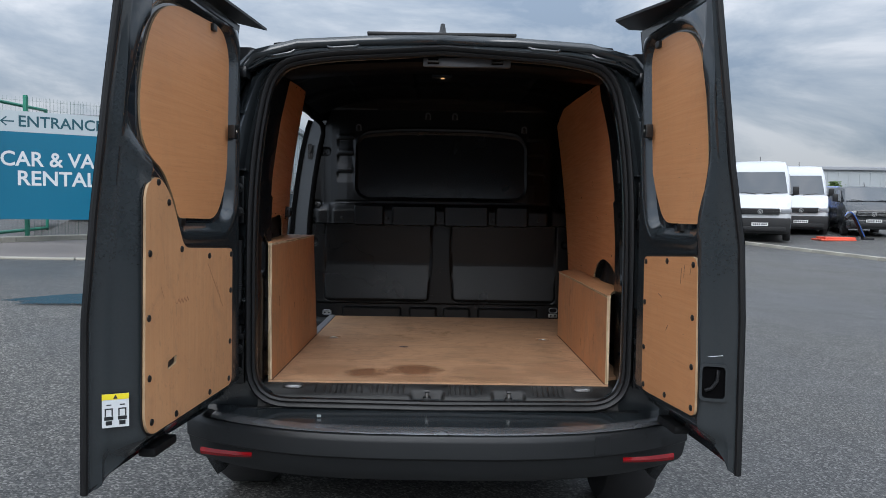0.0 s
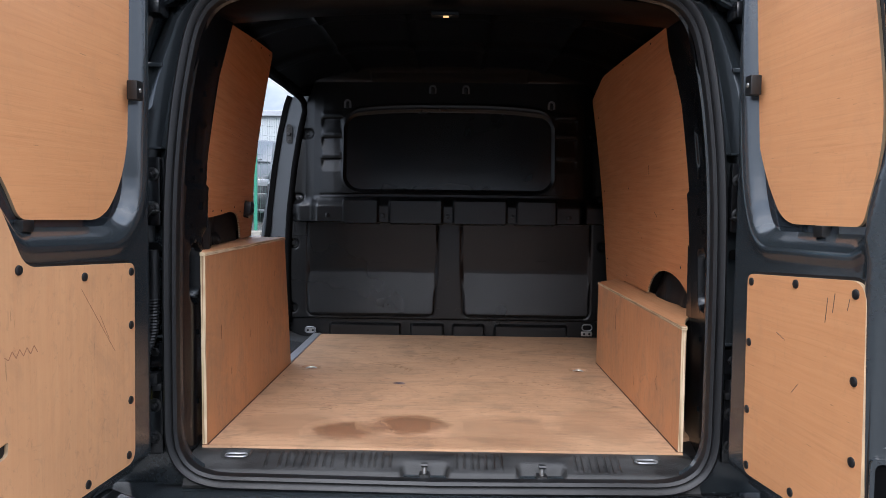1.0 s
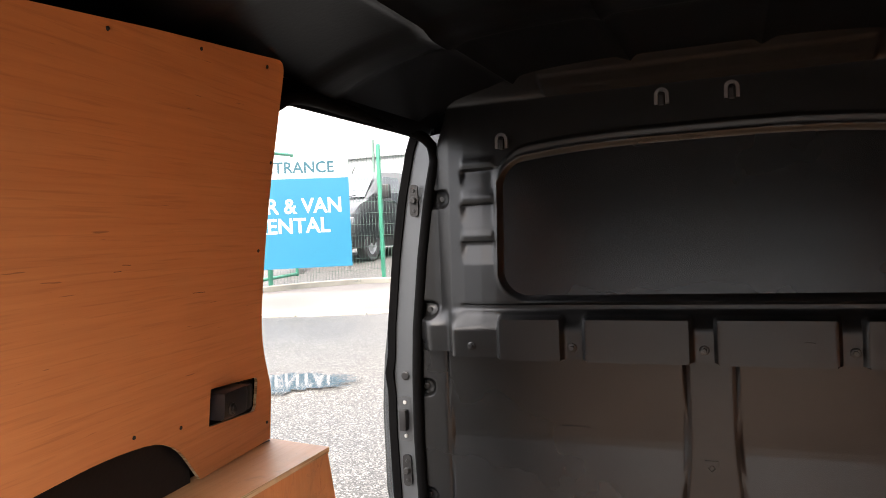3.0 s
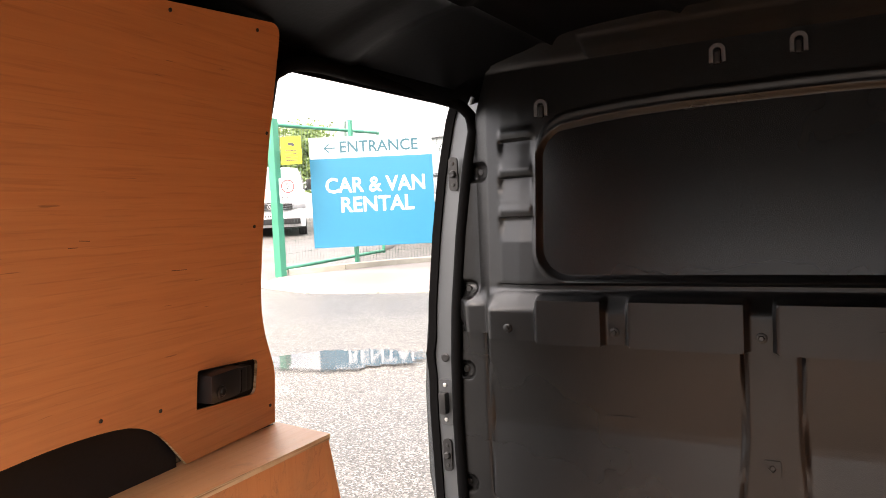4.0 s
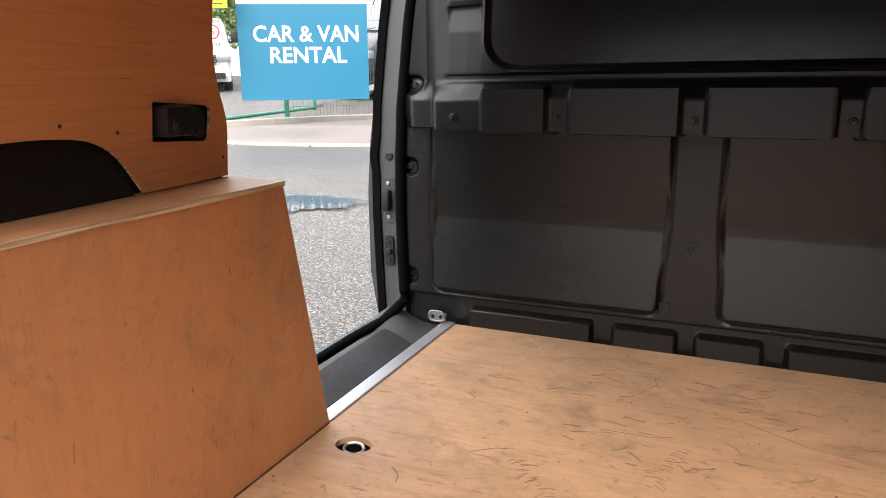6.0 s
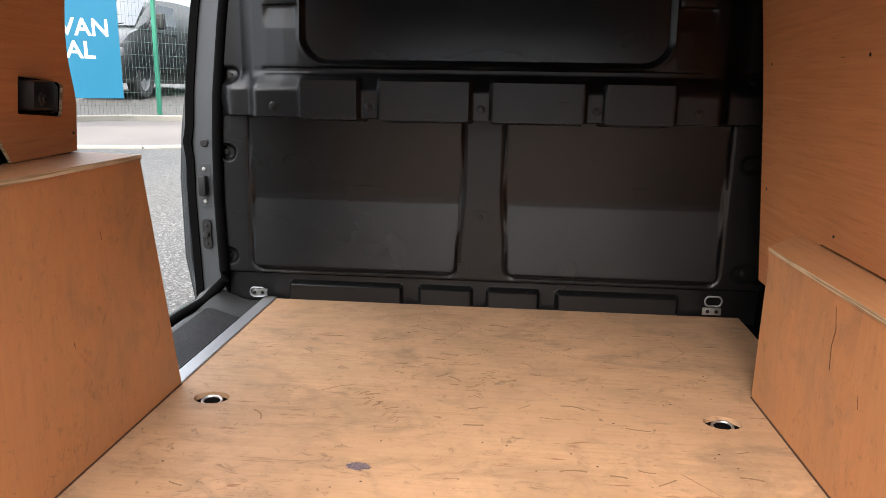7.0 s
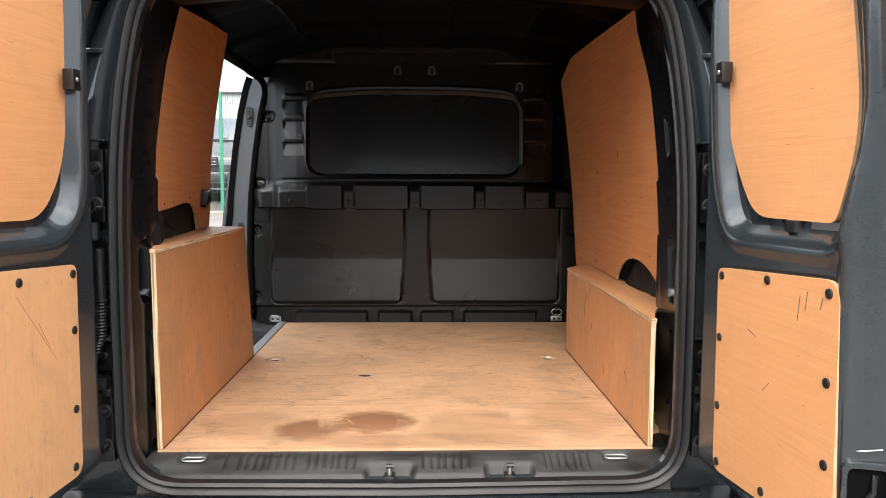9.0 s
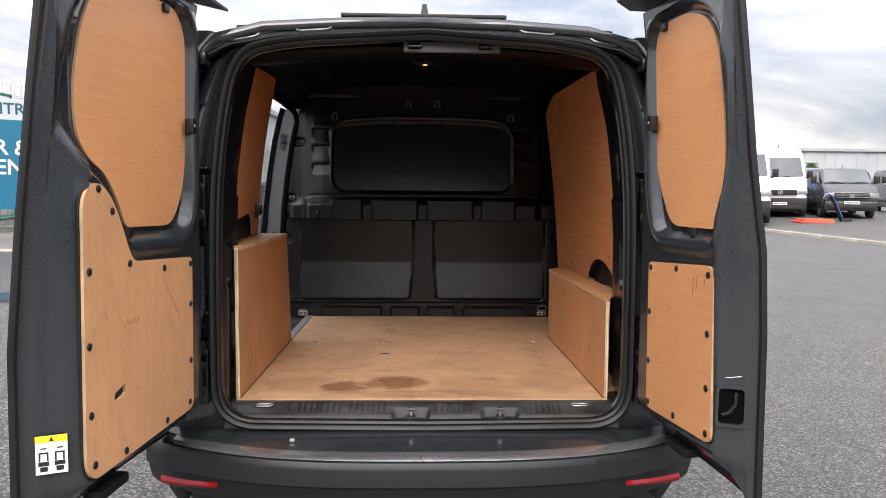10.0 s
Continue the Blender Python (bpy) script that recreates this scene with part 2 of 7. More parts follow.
M_BLUEVAN = plain("bright_blue_vehicle_paint", (0.02, 0.09, 0.38), 0.28, 0.1, 3, 0.08, 0, 0.6)
M_STRIP = plain("matt_black_strip", (0.0025, 0.0025, 0.0027), 0.85, 0, 20, 0.15)
M_BLANK = plain("black_window_blank", (0.0045, 0.0046, 0.0050), 0.27, 0, 6, 0.15, 0.04, 0.0, (1, 1, 1), 500)
# the slate paint again, lightened to imitate outside light on the door post
M_POST = plain("slate_post_paint_lightened", (0.036, 0.039, 0.042), 0.36, 0.0, 8, 0.12)
M_STEP = plain("grey_black_step_plastic", (0.022, 0.0225, 0.023), 0.55, 0, 30, 0.25, 0.5, 0, (1, 1, 1), 260)
M_ARCH = plain("black_arch_plastic", (0.012, 0.0122, 0.0130), 0.42, 0, 12, 0.2, 0.2)
M_GLASS = glassy("dark_tinted_glass")
M_LAMPGLASS = glassy("headlamp_glass", (0.20, 0.21, 0.22), 0.1)
M_TYRE = plain("tyre_rubber", (0.022, 0.022, 0.023), 0.75, 0, 20, 0.2, 0.4)
M_RIM = plain("grey_wheel_trim", (0.30, 0.31, 0.32), 0.4, 0.6, 12, 0.15)
M_PLATE = plain("pale_plate", (0.72, 0.72, 0.70), 0.4, 0, 10, 0.04)
M_INK = plain("dark_ink", (0.03, 0.03, 0.035), 0.5, 0, 10, 0.1)
M_SIGNBLUE = plain("sign_blue", (0.002, 0.125, 0.215), 0.42, 0, 2, 0.06)
M_SIGNPALE = plain("sign_pale_grey", (0.44, 0.49, 0.51), 0.45, 0, 2, 0.05)
M_SIGNTEAL = plain("sign_dark_teal", (0.010, 0.075, 0.10), 0.45, 0, 4, 0.06)
M_SIGNWHITE = plain("sign_white", (0.62, 0.64, 0.65), 0.45, 0, 4, 0.04)
M_YELLOW = plain("warning_yellow", (0.80, 0.66, 0.02), 0.45, 0, 6, 0.06)
M_RED = plain("warning_red", (0.62, 0.03, 0.03), 0.45, 0, 6, 0.06)
M_GREEN = plain("green_fence_paint", (0.025, 0.19, 0.12), 0.42, 0.1, 8, 0.15)
M_WIRE = plain("grey_green_wire", (0.10, 0.16, 0.135), 0.5, 0.3, 8, 0.15)
M_REFLECT = glassy("red_reflector_plastic", (0.24, 0.004, 0.007), 0.2)
M_CLAD = plain("pale_grey_cladding", (0.36, 0.385, 0.395), 0.6, 0, 1.2, 0.08, 0.2, 0, (1, 1, 0.2), 30)
M_ROOF = plain("grey_roof_sheet", (0.30, 0.31, 0.33), 0.6, 0, 2, 0.1)
M_BARK = plain("bark", (0.10, 0.075, 0.05), 0.9, 0, 10, 0.3, 0.8)
M_LEAF = plain("spring_leaves", (0.12, 0.19, 0.05), 0.6, 0, 2, 0.4)
M_CORRODED = plain("orange_red_board", (0.70, 0.10, 0.05), 0.5, 0, 6, 0.15)
m_water, wn_n, wn_l, wn_b = nodes_of("puddle_water")
wn_b.inputs["Base Color"].default_value = (0.055, 0.056, 0.055, 1)
wn_b.inputs["Roughness"].default_value = 0.06
rip = noise_node(wn_n, wn_l, 9, 3)
bump_node(wn_n, wn_l, rip.outputs["Fac"], 0.02, 0.003, wn_b)
shore_tc = wn_n.new("ShaderNodeTexCoord")
shore = wn_n.new("ShaderNodeMapping")
shore.vector_type = "TEXTURE"
shore.inputs["Rotation"].default_value = (0, 0, 0.42)
shore.inputs["Scale"].default_value = (0.95, 0.48, 1)
reach = wn_n.new("ShaderNodeTexGradient")
reach.gradient_type = "SPHERICAL"
wn_l.new(shore_tc.outputs["Object"], shore.inputs["Vector"])
wn_l.new(shore.outputs["Vector"], reach.inputs["Vector"])
ragged = noise_node(wn_n, wn_l, 7, 9, (1, 1, 1), 0.75)
wet = wn_n.new("ShaderNodeMath")
wet.operation = "MULTIPLY_ADD"
wn_l.new(ragged.outputs["Fac"], wet.inputs[0])
wet.inputs[1].default_value = 0.6
wn_l.new(reach.outputs["Fac"], wet.inputs[2])
cover = ramp_node(wn_n, wn_l, wet.outputs["Value"], [(0.42, (0, 0, 0)), (0.66, (0.85,) * 3)])
wn_l.new(cover.outputs["Color"], wn_b.inputs["Alpha"])
m_bulb, bn_n, bn_l, bn_b = nodes_of("lit_lamp_lens")
bn_b.inputs["Base Color"].default_value = (0.45, 0.30, 0.15, 1)
bn_b.inputs["Emission Color"].default_value = (1.0, 0.52, 0.18, 1)
bn_b.inputs["Emission Strength"].default_value = 0.55

M_REFLECT.node_tree.nodes["Principled BSDF"].inputs["Coat Weight"].default_value = 0.1
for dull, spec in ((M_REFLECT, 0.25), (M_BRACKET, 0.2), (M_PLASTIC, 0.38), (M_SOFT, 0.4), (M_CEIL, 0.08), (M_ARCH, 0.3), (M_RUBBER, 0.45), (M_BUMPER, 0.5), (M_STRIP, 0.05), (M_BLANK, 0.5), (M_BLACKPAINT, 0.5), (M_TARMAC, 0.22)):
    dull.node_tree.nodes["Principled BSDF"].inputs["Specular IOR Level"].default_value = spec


# ---- builders ----
ORIGIN = {}


def thing(name, at, label, category, group="", kind=""):
    ob = new(name)
    ob.empty_display_size = 0.1
    ob.matrix_basis = Matrix.Translation(at)
    ORIGIN[ob] = Vector(at)
    return tagged(ob, label, category, group, kind)


def part(name, bm, material, parent=None, label="", smooth=False, at=None):
    """Links a bmesh, modelled in the place's coordinates, as one mesh object under its parent."""
    mats = material if isinstance(material, (list, tuple)) else [material]
    bmesh.ops.recalc_face_normals(bm, faces=bm.faces[:])
    if at is None:
        lo = Vector([min(v.co[i] for v in bm.verts) for i in range(3)])
        hi = Vector([max(v.co[i] for v in bm.verts) for i in range(3)])
        at = (lo + hi) / 2
        at.z = lo.z
    at = Vector(at)
    bmesh.ops.translate(bm, verts=bm.verts[:], vec=-at)
    me = bpy.data.meshes.new(name)
    bm.to_mesh(me)
    bm.free()
    for mt in mats:
        me.materials.append(mt)
    if smooth:
        me.shade_smooth()
        me.set_sharp_from_angle(angle=radians(38))
    ob = new(name, me)
    ORIGIN[ob] = at
    if parent is not None:
        ob.parent = parent
        ob.matrix_basis = Matrix.Translation(at - ORIGIN[parent])
    else:
        ob.matrix_basis = Matrix.Translation(at)
    if label:
        ob["label"] = label
    return ob


def flat(a, b, h):
    return Vector((a, b, h))


def box(bm, lo, hi, bevel=0.0, to=flat):
    a, b = lo, hi
    c = [(a[0], a[1], a[2]), (b[0], a[1], a[2]), (b[0], b[1], a[2]), (a[0], b[1], a[2]),
         (a[0], a[1], b[2]), (b[0], a[1], b[2]), (b[0], b[1], b[2]), (a[0], b[1], b[2])]
    v = [bm.verts.new(to(*p)) for p in c]
    fs = [bm.faces.new([v[i] for i in q]) for q in ((0, 3, 2, 1), (4, 5, 6, 7), (0, 1, 5, 4), (1, 2, 6, 5), (2, 3, 7, 6), (3, 0, 4, 7))]
    if bevel:
        es = list({e for f in fs for e in f.edges})
        bmesh.ops.bevel(bm, geom=es, offset=bevel, segments=2, affect="EDGES", profile=0.6)
    return bm


def solid_box(lo, hi, bevel=0.0, to=flat):
    return box(bmesh.new(), lo, hi, bevel, to)


def fillet(pts, steps=5):
    """Rounds the corners of a closed outline of (a, b, radius)."""
    out, k = [], len(pts)
    for i in range(k):
        p = Vector(pts[i][:2])
        r = pts[i][2] if len(pts[i]) > 2 else 0
        if r <= 0:
            out.append(tuple(p))
            continue
        d0, d1 = Vector(pts[i - 1][:2]) - p, Vector(pts[(i + 1) % k][:2]) - p
        r0, r1 = min(r, d0.length * 0.48), min(r, d1.length * 0.48)
        a, b = p + d0.normalized() * r0, p + d1.normalized() * r1
        for s in range(steps + 1):
            t = s / steps
            out.append(tuple((1 - t) ** 2 * a + 2 * t * (1 - t) * p + t * t * b))
    return out


def prism(bm, pts, h0, h1, to=flat, side_index=0, holes=()):
    """A plate with the outline pts between the heights h0 and h1; the sides may take another material."""
    lo = [bm.verts.new(to(a, b, h0)) for a, b in pts]
    hi = [bm.verts.new(to(a, b, h1)) for a, b in pts]
    if holes:
        loops = [(lo, hi)]
        for hole in holes:
            loops.append(([bm.verts.new(to(a, b, h0)) for a, b in hole], [bm.verts.new(to(a, b, h1)) for a, b in hole]))
        for side in (0, 1):
            es = []
            for lp in loops:
                vs = lp[side]
                es += [bm.edges.get((vs[i - 1], vs[i])) or bm.edges.new((vs[i - 1], vs[i])) for i in range(len(vs))]
            bmesh.ops.triangle_fill(bm, edges=es, use_beauty=True)
    else:
        loops = [(lo, hi)]
        bm.faces.new(lo[::-1]).normal_update()
        bm.faces.new(hi).normal_update()
    for l0, l1 in loops:
        for i in range(len(l0)):
            f = bm.faces.new((l0[i - 1], l0[i], l1[i], l1[i - 1]))
            f.material_index = side_index
    return bm


def plate(pts, h0, h1, to=flat, side_index=0, holes=()):
    return prism(bmesh.new(), pts, h0, h1, to, side_index, holes)


def ring_pts(a, b, r, k=16, rb=None):
    return [(a + r * math.cos(2 * math.pi * i / k), b + (rb or r) * math.sin(2 * math.pi * i / k)) for i in range(k)]


def dome(bm, a, b, h, r, rise, to=flat, k=12):
    """A low round cap that stands on the height h."""
    rows = [(1.0, 0.0), (0.96, 0.55), (0.72, 0.9)]
    loops = [[bm.verts.new(to(x, y, h + rise * z)) for x, y in ring_pts(a, b, r * q, k)] for q, z in rows]
    for l0, l1 in zip(loops, loops[1:]):
        for i in range(k):
            bm.faces.new((l0[i - 1], l0[i], l1[i], l1[i - 1]))
    bm.faces.new(loops[-1])
    return bm


def sweep(bm, path, section, closed=False, up=Vector((0, 0, 1)), caps=True):
    """Carries a closed section of (side, up) along a path of points."""
    path = [Vector(p) for p in path]
    k, rings = len(path), []
    for i, p in enumerate(path):
        a = path[i - 1] if (i or closed) else p
        b = path[(i + 1) % k] if (i < k - 1 or closed) else p
        d = (b - a).normalized()
        u = up if abs(d.dot(up)) < 0.97 else Vector((0, 1, 0))
        s = d.cross(u).normalized()
        v = s.cross(d)
        rings.append([bm.verts.new(p + s * q[0] + v * q[1]) for q in section])
    m = len(section)
    for i in range(k if closed else k - 1):
        r0, r1 = rings[i], rings[(i + 1) % k]
        for j in range(m):
            bm.faces.new((r0[j - 1], r0[j], r1[j], r1[j - 1]))
    if caps and not closed:
        bm.faces.new(rings[0])
        bm.faces.new(rings[-1][::-1])
    return bm


def tube(path, r, k=8, closed=False):
    return sweep(bmesh.new(), path, ring_pts(0, 0, r, k), closed)


def grid(bm, us, vs, f, skip=None):
    """A sheet of quads f(u, v)."""
    rows = [[bm.verts.new(f(u, v)) for u in us] for v in vs]
    for j in range(len(vs) - 1):
        for i in range(len(us) - 1):
            if skip and skip((us[i] + us[i + 1]) / 2, (vs[j] + vs[j + 1]) / 2):
                continue
            bm.faces.new((rows[j][i], rows[j][i + 1], rows[j + 1][i + 1], rows[j + 1][i]))
    return rows


def span(a, b, k):
    return [a + (b - a) * i / k for i in range(k + 1)]


def ss(a, b, x):
    t = max(0.0, min(1.0, (x - a) / (b - a)))
    return t * t * (3 - 2 * t)


def lerp_table(table, x):
    if x <= table[0][0]:
        return table[0][1]
    for (x0, y0), (x1, y1) in zip(table, table[1:]):
        if x <= x1:
            return y0 + (y1 - y0) * (x - x0) / (x1 - x0)
    return table[-1][1]


def resample(loop, k):
    """k points at even steps along a closed outline."""
    pts = [Vector(p) for p in loop]
    seg = [(pts[(i + 1) % len(pts)] - p).length for i, p in enumerate(pts)]
    total, out, i, run = sum(seg), [], 0, 0.0
    for s in range(k):
        d = total * s / k
        while run + seg[i] < d:
            run += seg[i]
            i += 1
        out.append(tuple(pts[i].lerp(pts[(i + 1) % len(pts)], (d - run) / max(seg[i], 1e-9))))
    return out


def rbox_sd(x, z, x0, x1, z0, z1, r):
    """Signed distance to a rounded rectangle."""
    qx, qz = abs(x - (x0 + x1) / 2) - (x1 - x0) / 2 + r, abs(z - (z0 + z1) / 2) - (z1 - z0) / 2 + r
    return math.hypot(max(qx, 0), max(qz, 0)) + min(max(qx, qz), 0) - r


def poly_sd(p, poly):
    """Signed distance to an outline: minus inside."""
    x, y = p
    best, inside = 1e9, False
    for i in range(len(poly)):
        (ax, ay), (bx, by) = poly[i - 1], poly[i]
        ex, ey = bx - ax, by - ay
        t = max(0.0, min(1.0, ((x - ax) * ex + (y - ay) * ey) / (ex * ex + ey * ey + 1e-12)))
        best = min(best, math.hypot(x - ax - ex * t, y - ay - ey * t))
        if (ay > y) != (by > y) and x < (bx - ax) * (y - ay) / (by - ay) + ax:
            inside = not inside
    return -best if inside else best


def lettering(words, size, to, h, align="CENTER", bold=0.0):
    """Words in the built-in font as a thin plate, laid into the plane that to() spans."""
    cu = bpy.data.curves.new("lettering", "FONT")
    cu.body, cu.size, cu.align_x, cu.align_y = words, size, align, "CENTER"
    cu.offset, cu.extrude, cu.resolution_u = bold, h, 3
    ob = bpy.data.objects.new("lettering", cu)
    scene.collection.objects.link(ob)
    bpy.context.view_layer.update()
    me = bpy.data.meshes.new_from_object(ob.evaluated_get(bpy.context.evaluated_depsgraph_get()))
    bm = bmesh.new()
    bm.from_mesh(me)
    bpy.data.objects.remove(ob)
    bpy.data.curves.remove(cu)
    bpy.data.meshes.remove(me)
    for v in bm.verts:
        v.co = to(v.co.x, v.co.y, v.co.z)
    return bm


# ---- ground ----
def ground_z(x, y):
    """The yard falls to the van's right and rises ahead of it; it levels out far away."""
    r = math.hypot(x, y)
    s = min(1.0, 30.0 / max(r, 1e-6))
    z = 0.02 + (-0.041 * x + 0.0296 * y) * s
    z += 0.50 * ss(12.0, 19.0, x) * ss(17.0, 26.0, y)
    return z


axis = sorted({-300, -200, -140, -100, 100, 140, 200, 300, *range(-80, 81, 4), *range(-24, 25)})
bm = bmesh.new()
grid(bm, axis, axis, lambda x, y: Vector((x, y, ground_z(x, y))))
tagged(part("ground", bm, M_TARMAC, smooth=True, at=(0, 0, 0)), "damp grey tarmac of a van yard with pale chippings", "tarmac", kind="structure")

# ---- the van: body shell ----
van = thing("panel_van", (0, 0.9, 0.05), "dark slate grey panel van with open rear and side doors", "van")
SECTION = [(0.30, 0.80), (0.42, 0.88), (0.70, 0.925), (0.95, 0.925), (1.10, 0.912), (1.30, 0.88), (1.50, 0.83), (1.64, 0.785), (1.78, 0.742), (1.85, 0.68), (1.895, 0.52), (1.912, 0.26), (1.918, 0.0)]


def roof_drop(y):
    """How far the skin above the belt has come down: nil over the load space, the windscreen, then the bonnet."""
    return lerp_table([(-0.1, 0.885), (0.1, 0.90), (0.4, 0.97), (0.8, 1.0), (2.25, 1.0), (2.6, 0.86), (3.15, 0.10), (3.6, 0.02), (4.0, -0.12), (4.12, -0.3)], y)


def skin(y, i, side):
    z, w = SECTION[i]
    k = roof_drop(y)
    zz = z if z <= 1.05 and k >= 0 else (1.05 + (z - 1.05) * max(k, 0.0) if z > 1.05 else z)
    if k < 0.05:
        zz = min(zz, lerp_table([(3.5, 1.07), (4.0, 0.93), (4.12, 0.80)], y))
    w *= 1 - 0.13 * ss(3.2, 4.12, y) - 0.045 * (1 - ss(-0.1, 0.5, y))
    return Vector((side * w, y + 0.06 * (1 - abs(w) / 0.93) * ss(3.6, 4.12, y), zz))


ys = [-0.10, 0.05, 0.2, 0.35, 0.5, 0.65, 0.8, 0.93, 1.1, 1.3, 1.5, 1.70, 1.78, 2.0, 2.25, 2.45, 2.6, 2.8, 3.0, 3.15, 3.4, 3.6, 3.8, 4.0, 4.12]
idx = list(range(len(SECTION)))


def skin_side(side, opening):
    b = bmesh.new()
    rows = [[b.verts.new(skin(y, i, side)) for y in ys] for i in idx]
    for i in range(len(idx) - 1):
        for j in range(len(ys) - 1):
            ym, zm = (ys[j] + ys[j + 1]) / 2, (SECTION[i][0] + SECTION[i + 1][0]) / 2
            if opening and 0.93 < ym < 1.62 and 0.42 < zm < 1.755:
                continue
            if zm < 0.62 and (abs(ym - 0.5) < 0.32 or abs(ym - 3.27) < 0.36):
                continue
            b.faces.new((rows[i][j], rows[i][j + 1], rows[i + 1][j + 1], rows[i + 1][j]))
    return b


for side in (-1, 1):
    ob = part("body_side", skin_side(side, side < 0), [M_PAINT], van, "dark slate painted steel", smooth=True)
    so = ob.modifiers.new("thick", "SOLIDIFY")
    so.thickness, so.offset = 0.03, -1

# cab glass
bm = bmesh.new()
grid(bm, span(-0.62, 0.62, 8), span(0, 1, 6), lambda u, v: Vector((u * (1.12 - 0.14 * v), 3.14 - 0.62 * v - 0.10 * u * u, 1.16 + 0.575 * v + 0.012)))
part("windscreen", bm, M_GLASS, van, "tinted windscreen", smooth=True)
for side in (-1, 1):
    pts = fillet([(1.95, 1.14, 0.04), (2.9, 1.14, 0.04), (2.55, 1.60, 0.06), (1.95, 1.66, 0.04)])
    part("cab_window", plate(pts, 0, 0.008, lambda a, b, h: Vector((side * (lerp_table(SECTION, b) + 0.006 + h), a, b))), M_GLASS, van, "tinted side window")
    # wing mirror
    mir = part("wing_mirror", solid_box((0, 0, 0), (0.17, 0.10, 0.22), 0.035, lambda a, b, h: Vector((side * (0.99 + a), 2.72 + b, 1.14 + h))), M_SOFT, van, "black wing mirror", smooth=True)
    part("mirror_glass", solid_box((0, 0, 0), (0.13, 0.004, 0.17), 0.001, lambda a, b, h: Vector((side * (1.01 + a), 2.716 + b, 1.165 + h))), M_GLASS, mir)
    part("mirror_arm", solid_box((0, 0, 0), (0.14, 0.06, 0.05), 0.015, lambda a, b, h: Vector((side * (0.87 + a), 2.75 + b, 1.10 + h))), M_SOFT, van)
bm = solid_box((-0.80, 3.95, 0.28), (0.80, 4.20, 0.62), 0.07)
part("front_bumper", bm, M_BUMPER, van, smooth=True)
part("front_grille", solid_box((-0.55, 4.06, 0.64), (0.55, 4.14, 0.80), 0.03), M_SOFT, van, smooth=True)
for side in (-1, 1):
    part("headlight", solid_box((0.56, 3.86, 0.68), (0.80, 4.07, 0.86), 0.05, lambda a, b, h: Vector((side * a, b, h))), M_LAMPGLASS, van, smooth=True)


def wheel(parent, x, y, r, w, side, ground=None):
    """A tyre with a dished trim; the axle runs along x."""
    zc = (ground if ground is not None else 0) + r
    prof = [(r * 0.62, -w / 2), (r * 0.94, -w / 2), (r, -w * 0.36), (r, w * 0.36), (r * 0.94, w / 2), (r * 0.62, w / 2)]
    b = bmesh.new()
    k = 28
    rings = [[b.verts.new((x + side * q, y + p * math.cos(2 * math.pi * i / k), zc + p * math.sin(2 * math.pi * i / k))) for i in range(k)] for p, q in prof]
    for j in range(len(rings)):
        for i in range(k):
            b.faces.new((rings[j - 1][i - 1], rings[j - 1][i], rings[j][i], rings[j][i - 1]))
    wh = part("wheel", b, M_TYRE, parent, "black tyre", smooth=True)
    b = bmesh.new()
    rows = [(0.64, 0.34), (0.58, 0.44), (0.40, 0.30), (0.16, 0.34), (0.10, 0.40)]
    loops = [[b.verts.new((x + side * w * q, y + r * p * math.cos(2 * math.pi * i / 20), zc + r * p * math.sin(2 * math.pi * i / 20))) for i in range(20)] for p, q in rows]
    for l0, l1 in zip(loops, loops[1:]):
        for i in range(20):
            b.faces.new((l0[i - 1], l0[i], l1[i], l1[i - 1]))
    b.faces.new(loops[-1])
    part("rim", b, M_RIM, wh, "grey wheel trim", smooth=True)


for side in (-1, 1):
    for wy in (0.50, 3.27):
        wheel(van, side * 0.775, wy, 0.315, 0.20, side, ground_z(side * 0.775, wy))

# underside, so that the load space is closed
part("underbody", solid_box((-0.80, -0.02, 0.30), (0.80, 3.9, 0.40), 0.02), M_SOFT, van)
part("load_floor", solid_box((-0.82, -0.01, 0.555), (0.82, 1.66, 0.585), 0.004), M_BLACKPAINT, van)

# ---- rear opening ----
HALF = [(0.0, 0.545, 0), (0.655, 0.552, 0.14), (0.655, 1.20, 0.3), (0.632, 1.50, 0.2), (0.585, 1.715, 0.11), (0.42, 1.752, 0.1), (0.0, 1.778, 0)]
full = [(-x, z, r) for x, z, r in HALF[1:-1]][::-1]
OPEN = resample(fillet([HALF[0], *HALF[1:], *full], 9), 300)


def grow(loop, d, drop=0.0):
    """An outline moved outwards by d."""
    out, k = [], len(loop)
    for i in range(k):
        (ax, az), (bx, bz) = loop[i - 1], loop[(i + 1) % k]
        t = Vector((bx - ax, bz - az)).normalized()
        out.append((loop[i][0] + t.y * d, loop[i][1] - t.x * d))
    return out


def ring(loops, mat, name, label=""):
    """A band through outlines of (points, y)."""
    b = bmesh.new()
    vs = [[b.verts.new((x, y if not callable(y) else y(x, z), z)) for x, z in lp] for lp, y in loops]
    for r0, r1 in zip(vs, vs[1:]):
        for i in range(len(r0)):
            b.faces.new((r0[i - 1], r0[i], r1[i], r1[i - 1]))
    return part(name, b, mat, van, label, smooth=True)


OUTER = [(0.0, 1.812), (0.45, 1.792), (0.60, 1.765), (0.685, 1.70), (0.755, 1.55), (0.83, 1.30), (0.86, 1.0), (0.86, 0.52), (0.0, 0.50)]


